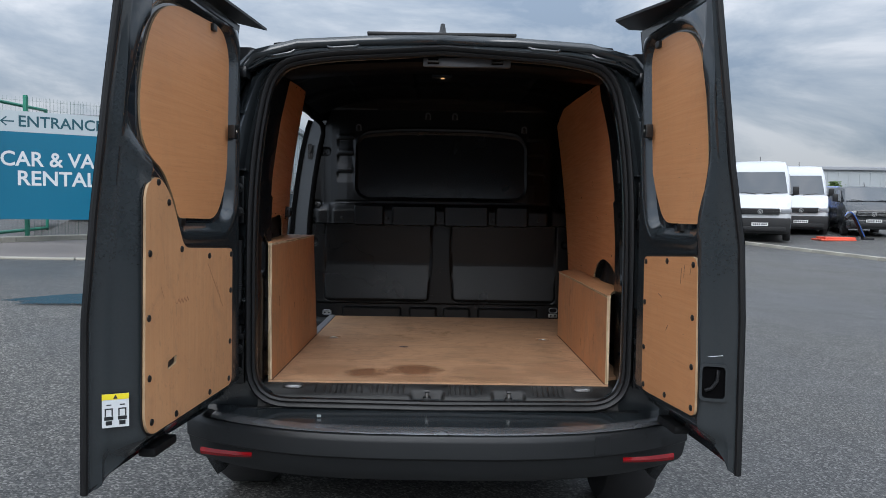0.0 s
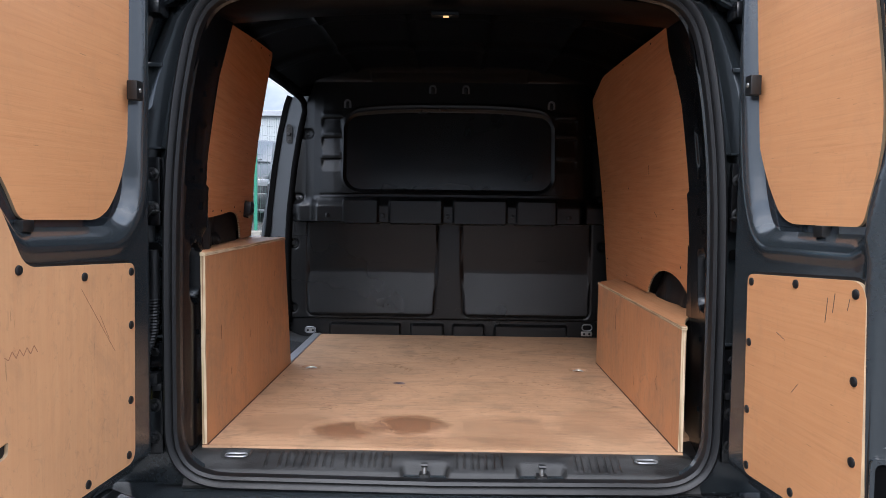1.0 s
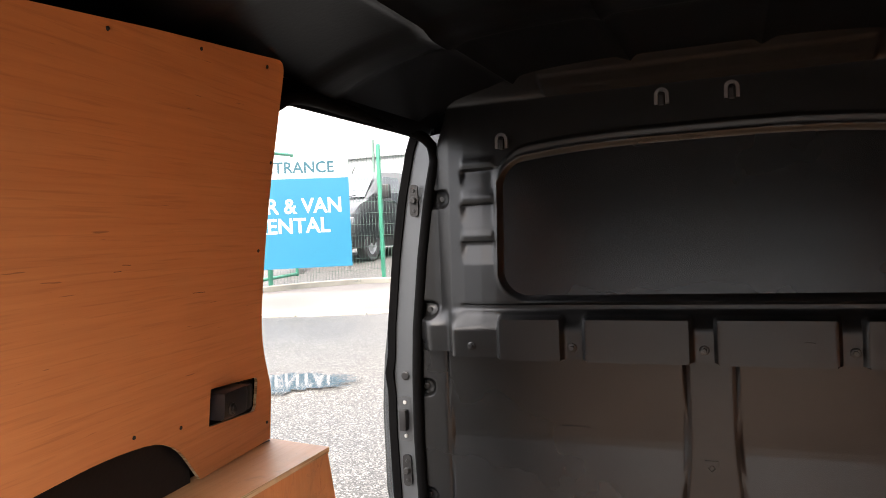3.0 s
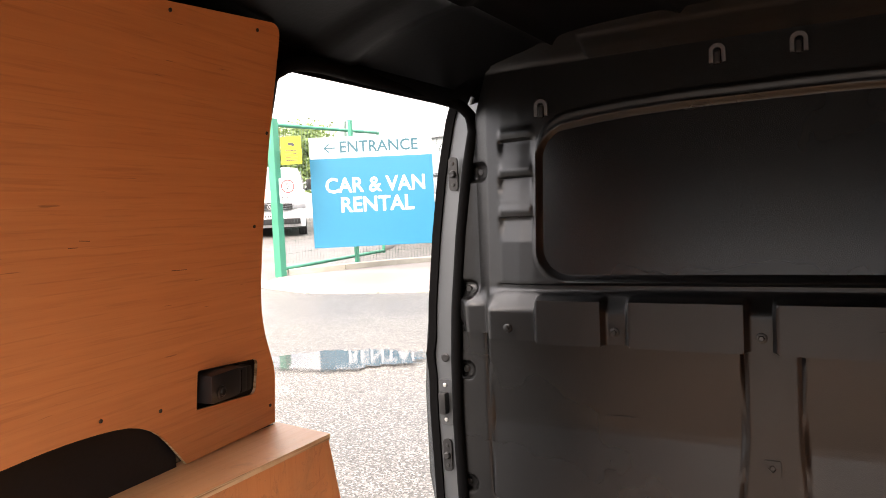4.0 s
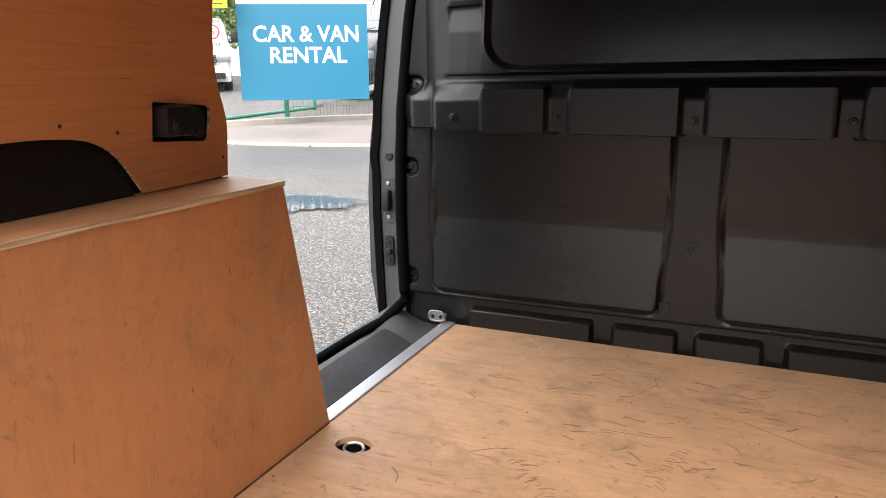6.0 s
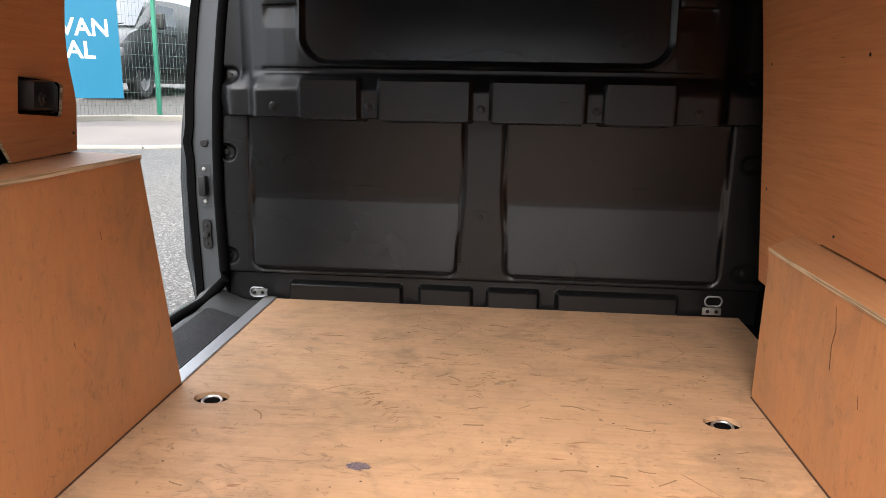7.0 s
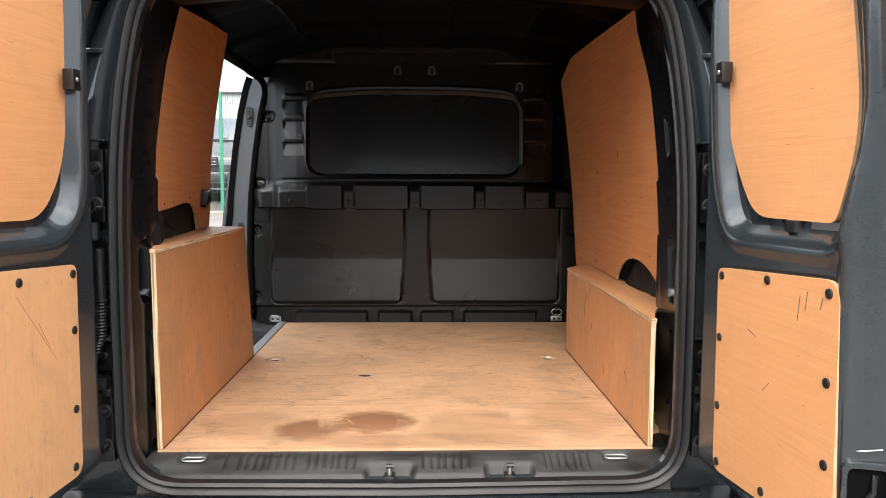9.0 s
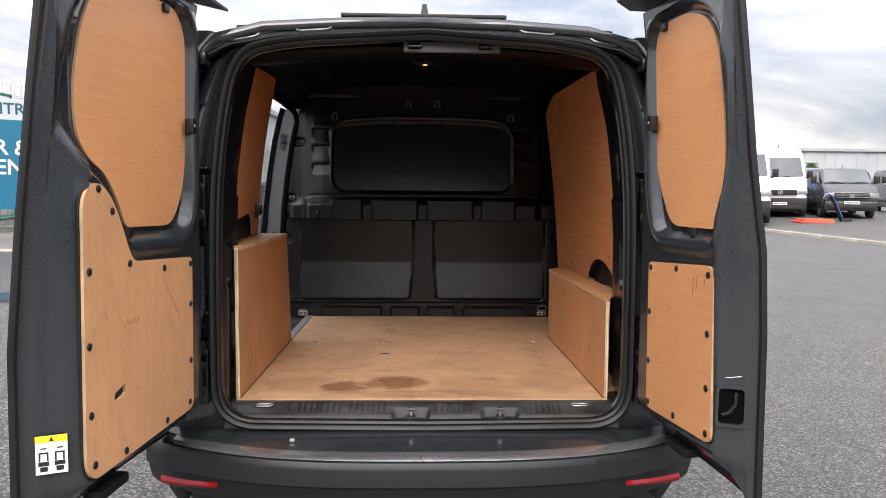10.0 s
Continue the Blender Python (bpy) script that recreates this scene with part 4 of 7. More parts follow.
def bulkhead_y(x, z):
    """Depth of the moulded partition, seen from the load space."""
    ax = abs(x)
    y = 1.60
    # lower fields with a knee, the narrow post between them
    y_low = lerp_table([(0.60, 1.600), (0.685, 1.600), (0.715, 1.576), (0.908, 1.604), (0.926, 1.604), (1.14, 1.580), (1.16, 1.58)], z)
    left = rbox_sd(x, z, -0.664, -0.050 - 0.012 * ss(0.95, 0.75, z), 0.700, 1.40, 0.03)
    right = rbox_sd(x, z, 0.066 + 0.012 * ss(0.95, 0.75, z), 0.672, 0.700, 1.40, 0.03)
    field = min(left, right)
    y = 1.592 + (y_low - 1.592) * ss(0.003, -0.008, field) if z < 1.2 else 1.58
    if z < 1.2:
        y += 0.004 * math.exp(-((field - 0.003) / 0.004) ** 2) * (z > 0.69)
    y += 0.016 * ss(0.690, 0.680, z)
    for a, b in BLOCKS:
        y -= 0.024 * ss(0.004, -0.007, rbox_sd(x, z, a, b, 0.56, 0.662, 0.012))
    # cross bar with raised boxes
    inner = ss(0.645, 0.595, ax)
    y_bar = 1.470 * inner + 1.545 * (1 - inner)
    bx = max([ss(0.005, -0.006, rbox_sd(x, z, a, b, 1.140, 1.252, 0.010)) for a, b in BOXES])
    bar_here = ss(1.143, 1.150, z) * ss(1.270, 1.215, z) * (ss(0.742, 0.690, ax) if x < 0 else 1.0)
    # upper field, set back above the bar
    top = 1.498 + 0.095 * max(0.0, z - 1.28)
    y_up = top + (1.585 - top) * lerp_table([(0.49, 0.0), (0.53, 0.06), (0.58, 0.22), (0.625, 0.46), (0.672, 0.96), (0.69, 1.0)], ax)
    up = ss(1.165, 1.185, z)
    y = y * (1 - up) + y_up * up
    y = y * (1 - bar_here) + min(y, y_bar) * bar_here
    y = y * (1 - bx) + 1.456 * bx
    # blanked window: rounded frame, stepped edge
    win = rbox_sd(x, z, -0.480, 0.480, 1.289, 1.664 - 0.03 * (ax / 0.480) ** 3, 0.070)
    casing = rbox_sd(x, z, -0.488, 0.488, 1.284, 1.693 - 0.03 * (ax / 0.488) ** 3, 0.085)
    y += -0.0035 * ss(0.004, -0.004, casing) + 0.006 * ss(0.0, -0.026, casing)
    y -= 0.0025 * math.exp(-((win - 0.006) / 0.004) ** 2)
    y += 0.008 * ss(0.004, -0.008, win) + 0.004 * ss(0.0, -0.03, win)
    # crease between the window field and the bar
    y += 0.006 * ss(1.281, 1.276, z) * ss(1.255, 1.265, z) * ss(0.60, 0.58, ax)
    # shingled vents beside it
    if 0.47 < ax < 0.63:
        for z0 in (1.381, 1.478, 1.567):
            y += 0.011 * ss(0.484, 0.504, ax) * ss(0.596, 0.576, ax) * min(1.0, max(0.0, (z - z0 + 0.002) / 0.052)) * ss(z0 + 0.060, z0 + 0.054, z)
            y -= 0.005 * math.exp(-((z - z0 - 0.072) / 0.013) ** 2) * ss(0.486, 0.502, ax) * ss(0.594, 0.578, ax)
    # header roll under the roof
    y -= 0.13 * ss(1.79, 1.865, z)
    y -= 0.010 * ss(0.004, -0.006, rbox_sd(x, z, -0.36, 0.36, 1.795, 1.83, 0.008))
    # screw lugs on the flange
    for z0 in (0.735, 1.04, 1.255, 1.555):
        e = wall_half(z0) - 0.02
        y += 0.014 * ss(0.004, -0.008, rbox_sd(ax, z, e - 0.065, e + 0.05, z0 - 0.024, z0 + 0.024, 0.024))
    return y


bm = bmesh.new()
us, vs = span(-0.808, 0.808, 404), span(0.585, 1.845, 330)


def edge_half(u, z):
    """Half width of the partition: narrower beside the side door."""
    return wall_half(z) if u > 0 else min(wall_half(z), lerp_table([(0.52, 0.742), (0.9, 0.755), (1.2, 0.745), (1.4, 0.721), (1.56, 0.695), (1.7, 0.664), (1.865, 0.595)], z))


def bulkhead_point(u, z):
    x = math.copysign(min(abs(u), edge_half(u, z)), u)
    return Vector((x, bulkhead_y(x, z), z))


grid(bm, us, vs, bulkhead_point)
bmesh.ops.dissolve_degenerate(bm, dist=1e-5, edges=bm.edges[:])
bulk = part("bulkhead", bm, M_PLASTIC, van, "black moulded plastic bulkhead with blanked window", smooth=True)
rim = [(x, 1.655 - 0.03 * (abs(x) / 0.480) ** 3, 0.055 if abs(x) > 0.46 else 0.0) for x in span(-0.471, 0.471, 16)]
WIN = fillet([(-0.471, 1.298, 0.065), (0.471, 1.298, 0.065), *rim[::-1]], 6)
part("window_blank", plate(WIN, 1.5080, 1.5110, lambda a, b_, h: Vector((a, h + 0.095 * (b_ - 1.28), b_))), M_BLANK, bulk, "smooth black window blank")
for sx in (-0.55, -0.295, 0.0, 0.295, 0.55):
    b = dome(bmesh.new(), sx, 1.178, 0, 0.011, 0.004, lambda a, b_, h: Vector((a, 1.468 - h, b_)))
    dome(b, sx, 1.178, 0.003, 0.006, 0.006, lambda a, b_, h: Vector((a, 1.468 - h, b_)), 8)
    part("bulkhead_screw", b, M_DARKSTEEL, bulk)
for hx, hz in ((-0.468, 1.69), (-0.077, 1.76), (0.075, 1.76), (0.468, 1.69)):
    y0 = min(bulkhead_y(hx, hz + d) for d in (-0.02, 0, 0.02, 0.035)) - 0.005
    arc = [(hx + 0.0125 * math.cos(a), y0, hz + 0.004 + 0.0125 * math.sin(a)) for a in span(0, math.pi, 10)]
    path = [(hx + 0.0125, y0, hz - 0.018), *arc, (hx - 0.0125, y0, hz - 0.018)]
    part("coat_hook", sweep(bmesh.new(), path, [(-0.004, -0.004), (0.004, -0.004), (0.004, 0.004), (-0.004, 0.004)], False, Vector((0, 1, 0))), M_HOOK, bulk, "pale grey coat hook")
    part("hook_tongue", solid_box((hx - 0.007, y0 - 0.008, hz - 0.022), (hx + 0.007, y0 + 0.004, hz + 0.006), 0.004), M_SOFT, bulk)
for qx, qz, s in ((0.003, 0.874, 0.017), (-0.047, 0.725, 0.0125), (0.054, 0.725, 0.0125)):
    y0 = bulkhead_y(qx, qz)
    b = bmesh.new()
    pts, hole = fillet([(qx - s, qz - s, 0.003), (qx + s, qz - s, 0.003), (qx + s, qz + s, 0.003), (qx - s, qz + s, 0.003)], 2), ring_pts(qx, qz, s * 0.55, 4)
    prism(b, pts, 0.0, 0.008, lambda a, c, h: Vector((a, y0 + 0.004 - h, c)), 0, [hole] if s > 0.015 else ())
    part("square_clip", b, M_SOFT if s > 0.015 else M_PLASTIC, bulk)
    if s > 0.015:
        part("clip_pin", dome(bmesh.new(), qx, qz, 0, 0.006, 0.004, lambda a, c, h: Vector((a, y0 + 0.002 - h, c))), M_DARKSTEEL, bulk)
for side in (-1, 1):
    for z0 in (0.735, 1.04, 1.255, 1.555):
        e = wall_half(z0) - 0.055
        y0 = bulkhead_y(side * e, z0)
        part("lug_screw", dome(bmesh.new(), side * e, z0, 0, 0.009, 0.005, lambda a, c, h: Vector((a, y0 - h, c))), M_SOFT, bulk)
for sx, sz, ln in ((-0.36, 0.953, 0.075), (0.42, 0.968, 0.06), (0.20, 1.20, 0.02)):
    y0 = min(bulkhead_y(sx, sz), bulkhead_y(sx + ln, sz)) - 0.002
    part("pale_scratch", tube([(sx, y0, sz), (sx + ln * 0.5, y0, sz + 0.001), (sx + ln, y0, sz - 0.001)], 0.0007, 4), M_BRACKET, bulk, "pale scratch in the plastic")
# lashing rings at the foot of the bulkhead
for sx, up in ((-0.648, 0), (0.662, 1)):
    part("lashing_base", solid_box((sx - 0.026, 1.574, 0.618), (sx + 0.026, 1.584, 0.640), 0.004), M_STEEL, bulk, "bright steel lashing plate", smooth=True)
    zc = 0.632 if not up else 0.660
    pts = [(sx + 0.013 * math.cos(a) + (0.010 if math.cos(a) > 0 else -0.010), 1.570, zc + 0.014 * math.sin(a)) for a in span(0, 2 * math.pi, 24)[:-1]]
    part("lashing_ring", tube(pts, 0.0028, 8, True), M_RIM, bulk, "bright steel lashing ring", smooth=True)
    for dx in (-0.012, 0.012):
        part("ring_screw", dome(bmesh.new(), sx + dx, 0.629, 0, 0.0055, 0.003, lambda a, c, h: Vector((a, 1.574 - h, c)), 8), M_DARKSTEEL, bulk)

# roof lining: pressed bays between ribs
def ceil_z(x, y):
    z = 1.845 - 0.10 * (x / 0.70) ** 4 - 0.045 * ss(0.55, 0.10, y)
    for rx in (-0.42, -0.14, 0.14, 0.42):
        z -= 0.010 * math.exp(-((x - rx) / 0.012) ** 2)
    for ry in (0.55, 1.02):
        z -= 0.012 * ss(0.09, 0.03, abs(y - ry))
    return z


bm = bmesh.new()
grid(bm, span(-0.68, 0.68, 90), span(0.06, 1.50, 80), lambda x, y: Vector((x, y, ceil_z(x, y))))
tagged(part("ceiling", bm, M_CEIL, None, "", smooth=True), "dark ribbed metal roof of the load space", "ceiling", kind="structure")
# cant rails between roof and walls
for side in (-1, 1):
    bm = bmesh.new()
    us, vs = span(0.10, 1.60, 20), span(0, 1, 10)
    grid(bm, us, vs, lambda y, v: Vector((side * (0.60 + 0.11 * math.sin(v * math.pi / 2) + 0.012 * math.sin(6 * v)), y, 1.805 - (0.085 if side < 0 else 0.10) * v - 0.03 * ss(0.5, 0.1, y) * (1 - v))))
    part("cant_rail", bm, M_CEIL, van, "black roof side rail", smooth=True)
# inner wall behind the boards, where there is no side door
for side in (-1, 1):
    bm = bmesh.new()
    y1 = 0.90 if side < 0 else 1.62
    grid(bm, span(0.12, y1, 16), span(0.58, 1.72, 20), lambda y, z: Vector((side * (wall_half(z) + 0.045), y, z)))
    part("inner_wall", bm, M_BLACKPAINT, van, "black painted inner side wall", smooth=True)

# ---- side door opening ----
def post_x(z):
    return lerp_table([(0.52, 0.812), (0.60, 0.818), (0.90, 0.826), (1.06, 0.823), (1.20, 0.815), (1.40, 0.791), (1.56, 0.765), (1.70, 0.733), (1.76, 0.71)], z)


# painted post in front of the opening, its inner seal and its outer weather strip
bm = bmesh.new()
grid(bm, span(0, 1, 8), span(0.54, 1.735, 60), lambda u, z: Vector((-(post_x(z) + 0.036 - 0.098 * u), 1.656 - 0.056 * u + 0.004 * math.sin(u * math.pi), z)))
post = part("door_post", bm, M_POST, van, "grey painted side door post", smooth=True)
path = [(-(post_x(z) + 0.046 + 0.008 * math.exp(-((z - 1.06) / 0.03) ** 2)), 1.652, z) for z in span(0.53, 1.74, 50)]
part("weather_strip", sweep(bmesh.new(), path, [(-0.014, -0.004), (0.009, -0.006), (0.012, 0.000), (0.009, 0.010), (-0.014, 0.006)], False, Vector((0, 1, 0))), M_STRIP, van, "black rubber weather strip", smooth=True)
ap = [(-(post_x(z) - 0.066), 1.588, z) for z in span(1.66, 0.66, 34)]
ap += [(-0.782, 1.580, 0.63), (-0.806, 1.545, 0.602), (-0.846, 1.47, 0.580), (-0.858, 1.3, 0.572), (-0.860, 1.1, 0.570), (-0.860, 0.92, 0.570)]
ap = [(-0.712, 0.849, 1.672), (-0.700, 0.857, 1.692), (-0.690, 0.871, 1.709), (-0.684, 0.890, 1.721), (-0.681, 0.914, 1.730), (-0.682, 0.950, 1.735), (-0.684, 1.00, 1.738), (-0.700, 1.2, 1.740), (-0.714, 1.45, 1.738), (-0.711, 1.510, 1.736), (-0.704, 1.545, 1.731), (-0.694, 1.570, 1.721), (-0.682, 1.585, 1.702)] + ap
ap = [(-0.80, 0.850, 1.2), (-0.765, 0.835, 1.5), (-0.725, 0.845, 1.64)] + ap
part("side_door_seal", sweep(bmesh.new(), ap, ring_pts(0, 0, 0.0150, 10)), M_STRIP, van, "black rubber side door seal", smooth=True)
# rail over the opening
bm = bmesh.new()
grid(bm, span(0.80, 1.64, 20), span(0, 1, 8), lambda y, v: Vector((-(0.668 + 0.035 * (y - 0.9) / 0.7 + 0.10 * v), y, 1.755 + 0.045 * v + 0.004 * math.sin(v * 9))))
part("door_head", bm, M_BLACKPAINT, van, "black steel head of the side door opening", smooth=True)
# fittings on the post
for zc, w, h in ((0.938, 0.038, 0.125),):
    xb = -(post_x(zc) - 0.010)
    part("lock_plate", plate(fillet([(xb - w / 2, zc - h / 2, 0.006), (xb + w / 2, zc - h / 2, 0.006), (xb + w / 2, zc + h / 2, 0.006), (xb - w / 2, zc + h / 2, 0.006)], 3), 0, 0.006, lambda a, b, hh: Vector((a, 1.628 - hh, b))), M_POST, post, "side door lock plate")
    part("lock_catch", solid_box((xb - 0.012, 1.600, zc - 0.030), (xb + 0.010, 1.626, zc + 0.030), 0.006), M_SOFT, post, "black lock catch", smooth=True)
    for dz in (-0.048, 0.048):
        part("plate_screw", dome(bmesh.new(), xb, zc + dz, 0, 0.006, 0.003, lambda a, b, hh: Vector((a, 1.621 - hh, b)), 8), M_STEEL, post)
for zc in (0.790, 1.558):
    xb = -(post_x(zc) - 0.006)
    b = plate(fillet([(xb - 0.013, zc - 0.045, 0.012), (xb + 0.013, zc - 0.045, 0.012), (xb + 0.013, zc + 0.045, 0.012), (xb - 0.013, zc + 0.045, 0.012)], 4), 0, 0.007, lambda a, c, hh: Vector((a, 1.628 - hh, c)))
    part("buffer_plate", b, M_SOFT, post, "black buffer plate")
    part("buffer_stud", dome(bmesh.new(), xb, zc, 0, 0.010, 0.010, lambda a, c, hh: Vector((a, 1.621 - hh, c))), M_DARKSTEEL, post)
    for dz in (-0.028, 0.028):
        part("buffer_screw", dome(bmesh.new(), xb, zc + dz, 0, 0.005, 0.003, lambda a, c, hh: Vector((a, 1.621 - hh, c)), 8), M_DARKSTEEL, post)
part("rubber_plug", dome(bmesh.new(), -(post_x(1.06) - 0.012), 1.062, 0, 0.013, 0.004, lambda a, c, hh: Vector((a, 1.624 - hh, c))), M_RUBBER, post)
# step: sloping moulding, ribbed tread, outer sill
bm = bmesh.new()
grid(bm, span(0, 1, 12), span(0.85, 1.60, 24), lambda u, y: Vector((-(0.628 + 0.215 * u), y, 0.598 - 0.010 * u - 0.03 * ss(0.8, 1.0, u) + 0.05 * ss(1.50, 1.60, y) * ss(0.2, 0.9, u))))
step = part("door_step", bm, M_STEP, van, "black moulded side step", smooth=True)
bm = bmesh.new()
for i in range(20):
    x0 = -0.655 - 0.0068 * i
    box(bm, (x0 - 0.0021, 0.95, 0.592 - 0.0003 * i), (x0 + 0.0021, 1.43 + 0.005 * i, 0.6000 - 0.0003 * i), 0.0008)
part("tread_ribs", bm, M_STEP, step, "black ribbed rubber tread")
part("outer_sill", solid_box((-0.925, 0.80, 0.36), (-0.835, 1.75, 0.560), 0.02), M_PAINT, van, smooth=True)

# ---- rear doors ----
def make_door(side, o, u_dir, ue, recess, ply_win, ply_low, win_w, caps, clip_uv, extras):
    """An open rear door: pressed inner skin with a window recess, outer skin, two boards. (u: from the hinge, w: inwards)"""
    ud = Vector((u_dir[0], u_dir[1], 0)).normalized()
    nd = Vector((-ud.y, ud.x, 0)) if side < 0 else Vector((ud.y, -ud.x, 0))
    uf = ue - 0.075 if side < 0 else ue - 0.035

    def P(u, z, w):
        return Vector((o[0], o[1], 0)) + ud * u + nd * w + Vector((0, 0, z))

    def edge_w(z):
        if side < 0:
            return lerp_table([(0.5, -0.112), (0.95, -0.106), (1.20, -0.082), (1.50, -0.046), (1.76, -0.010), (1.84, 0.0)], z)
        return lerp_table([(0.5, -0.094), (0.95, -0.090), (1.15, -0.080), (1.35, -0.048), (1.60, -0.018), (1.84, 0.012)], z)

    rec = fillet(recess, 5)
    low = [(min(p[0] for p in ply_low) - 0.02, max(p[0] for p in ply_low) + 0.02)]

    def inner(u, z):
        t = ss(uf, ue, u)
        w = edge_w(z) * t
        w -= 0.040 * ss(0.045, -0.012, u)
        sd = poly_sd((u, z), rec)
        w -= 0.035 * ss(0.006, -0.036, sd)
        w += 0.005 * math.exp(-((sd - 0.016) / 0.014) ** 2)
        w -= 0.05 * ss(0.655, 0.60, z) * (1 - t)
        w -= 0.04 * ss(1.795, 1.835, z) * (1 - t)
        w += 0.008 * math.exp(-((u - uf + 0.012) / 0.010) ** 2) * ss(0.7, 0.8, z)
        w += 0.010 * math.exp(-((u - uf - 0.72 * (ue - uf)) / (0.10 * (ue - uf))) ** 2)
        return w

    nu, nz = 130, 190
    us = [-0.012 + (ue + 0.012) * i / nu for i in range(nu + 1)]
    bm = bmesh.new()
    front, back = [], []
    for j in range(nz + 1):
        s = j / nz
        rf, rb = [], []
        for u in us:
            t = ss(uf, ue, u)
            z0, z1 = 0.600 - 0.070 * t, 1.838 - 0.05 * ss(ue - 0.25, ue, u) * (1 if side < 0 else 0.6)
            z = z0 + (z1 - z0) * s
            rf.append(bm.verts.new(P(u, z, inner(u, z))))
            if j % 5 == 0:
                rb.append(None)
        front.append(rf)
    for j in range(nz):
        for i in range(nu):
            bm.faces.new((front[j][i], front[j][i + 1], front[j + 1][i + 1], front[j + 1][i]))
    door = part("rear_door", bm, M_PAINT, van, "open rear door in dark slate paint", smooth=True)
    bm = bmesh.new()
    grid(bm, span(-0.012, ue + 0.006, 20), span(0.53, 1.835, 40), lambda u, z: P(u, z, edge_w(z) - 0.016 - 0.012 * math.sin(math.pi * (u + 0.03) / (ue + 0.03))))
    part("outer_skin", bm, M_PAINT, door, smooth=True)
    path = [P(ue + 0.004, z, edge_w(z) - 0.006) for z in span(0.53, 1.80, 50)]
    part("edge_seal", sweep(bmesh.new(), path, ring_pts(0, 0, 0.009, 8)), M_RUBBER, door, "black rubber edge seal", smooth=True)
    # closing edges top, bottom, hinge side
    bm = bmesh.new()
    grid(bm, span(-0.012, ue, 16), [0, 1], lambda u, v: P(u, 1.836 - 0.05 * ss(ue - 0.25, ue, u) * (1 if side < 0 else 0.6), inner(u, 1.82) * (1 - v) + (edge_w(1.83) - 0.018) * v))
    grid(bm, span(-0.012, ue, 16), [0, 1], lambda u, v: P(u, 0.602 - 0.070 * ss(uf, ue, u) - 0.03 * v * (1 - ss(uf, ue, u)), inner(u, 0.602) * (1 - v) + (edge_w(0.56) - 0.014) * v))
    grid(bm, [0, 1], span(0.58, 1.835, 30), lambda v, z: P(-0.012, z, inner(-0.012, z) * (1 - v) + (edge_w(z) - 0.016) * v))
    part("door_edge", bm, M_BLACKPAINT, door)
    # roof flap that overhangs the top of the door
    bm = bmesh.new()
    prism(bm, ([(-0.125, 0.037), (0.06, 0.035), (ue - 0.1, 0.02), (ue - 0.06, -0.05), (0.0, -0.05)] if side < 0 else [(0.064, 0.108), (0.30, 0.03), (ue - 0.08, 0.02), (ue - 0.06, -0.04), (-0.03, -0.04), (-0.03, 0.03)]), 0, 0.008, lambda a, b, h: P(a, 1.845 + h, b))
    part("roof_flap", bm, M_SOFT, door, "black roof edge flap", smooth=True)
    # boards
    to_win = lambda a, b, h: P(a, b, win_w + 0.0035 + h)
    part("window_board", plate(fillet(ply_win, 6), 0, 0.006, to_win, 1), [M_PLYDOOR, M_PLYEDGEP], door, "reddish plywood board over the door window")
    glass = [(a, b) for a, b in grow(resample(rec, 120), -0.012 if sum(rec[q - 1][0] * rec[q][1] - rec[q][0] * rec[q - 1][1] for q in range(len(rec))) > 0 else 0.012)]
    part("window_glass", plate(glass, win_w + 0.0010, win_w + 0.0030, P), M_GLASS, door, "dark tinted door window", smooth=True)
    to_low = lambda a, b, h: P(a, b, 0.0015 + h)
    holes = [fillet(q, 4) for q in extras.get("holes", [])]
    lb = part("lower_board", plate(fillet(ply_low, 6), 0, 0.007, to_low, 1, holes), [M_PLYLOW if side < 0 else M_PLYDOOR, M_PLYEDGEP], door, "scuffed plywood board on the lower door")
    low_loop = resample(fillet(ply_low, 6), 160)
    area = sum(low_loop[q - 1][0] * low_loop[q][1] - low_loop[q][0] * low_loop[q - 1][1] for q in range(len(low_loop)))
    # a black sheet slightly wider than the board imitates the shadow at its edge
    shadow = grow(low_loop, 0.006 if area > 0 else -0.006)
    part("board_shadow", plate(shadow, 0.0, 0.0012, P), M_SOFT, door, "black sheet drawn as the shadow around the board")
    for a, b in caps:
        part("screw_cap", dome(bmesh.new(), a, b, 0.0085, 0.0088, 0.004, lambda p, q, h: P(p, q, h), 16), M_SOFT, lb, "black screw cap", smooth=True)
    a, b = clip_uv
    part("board_clip", solid_box((a - 0.013, b - 0.021, -0.012), (a + 0.013, b + 0.021, 0.012), 0.003, lambda p, q, h: P(p, q, h)), M_DARKSTEEL, door, "grey metal board clip", smooth=True)
    part("clip_screw", dome(bmesh.new(), a, b, 0.012, 0.005, 0.003, lambda p, q, h: P(p, q, h), 8), M_STEEL, door)
    for a, b in extras.get("catches", []):
        part("corner_catch", solid_box((a - 0.015, b - 0.012, win_w), (a + 0.015, b + 0.010, win_w + 0.020), 0.004, lambda p, q, h: P(p, q, h)), M_DARKSTEEL, door, "dark metal window catch", smooth=True)
    return door, P


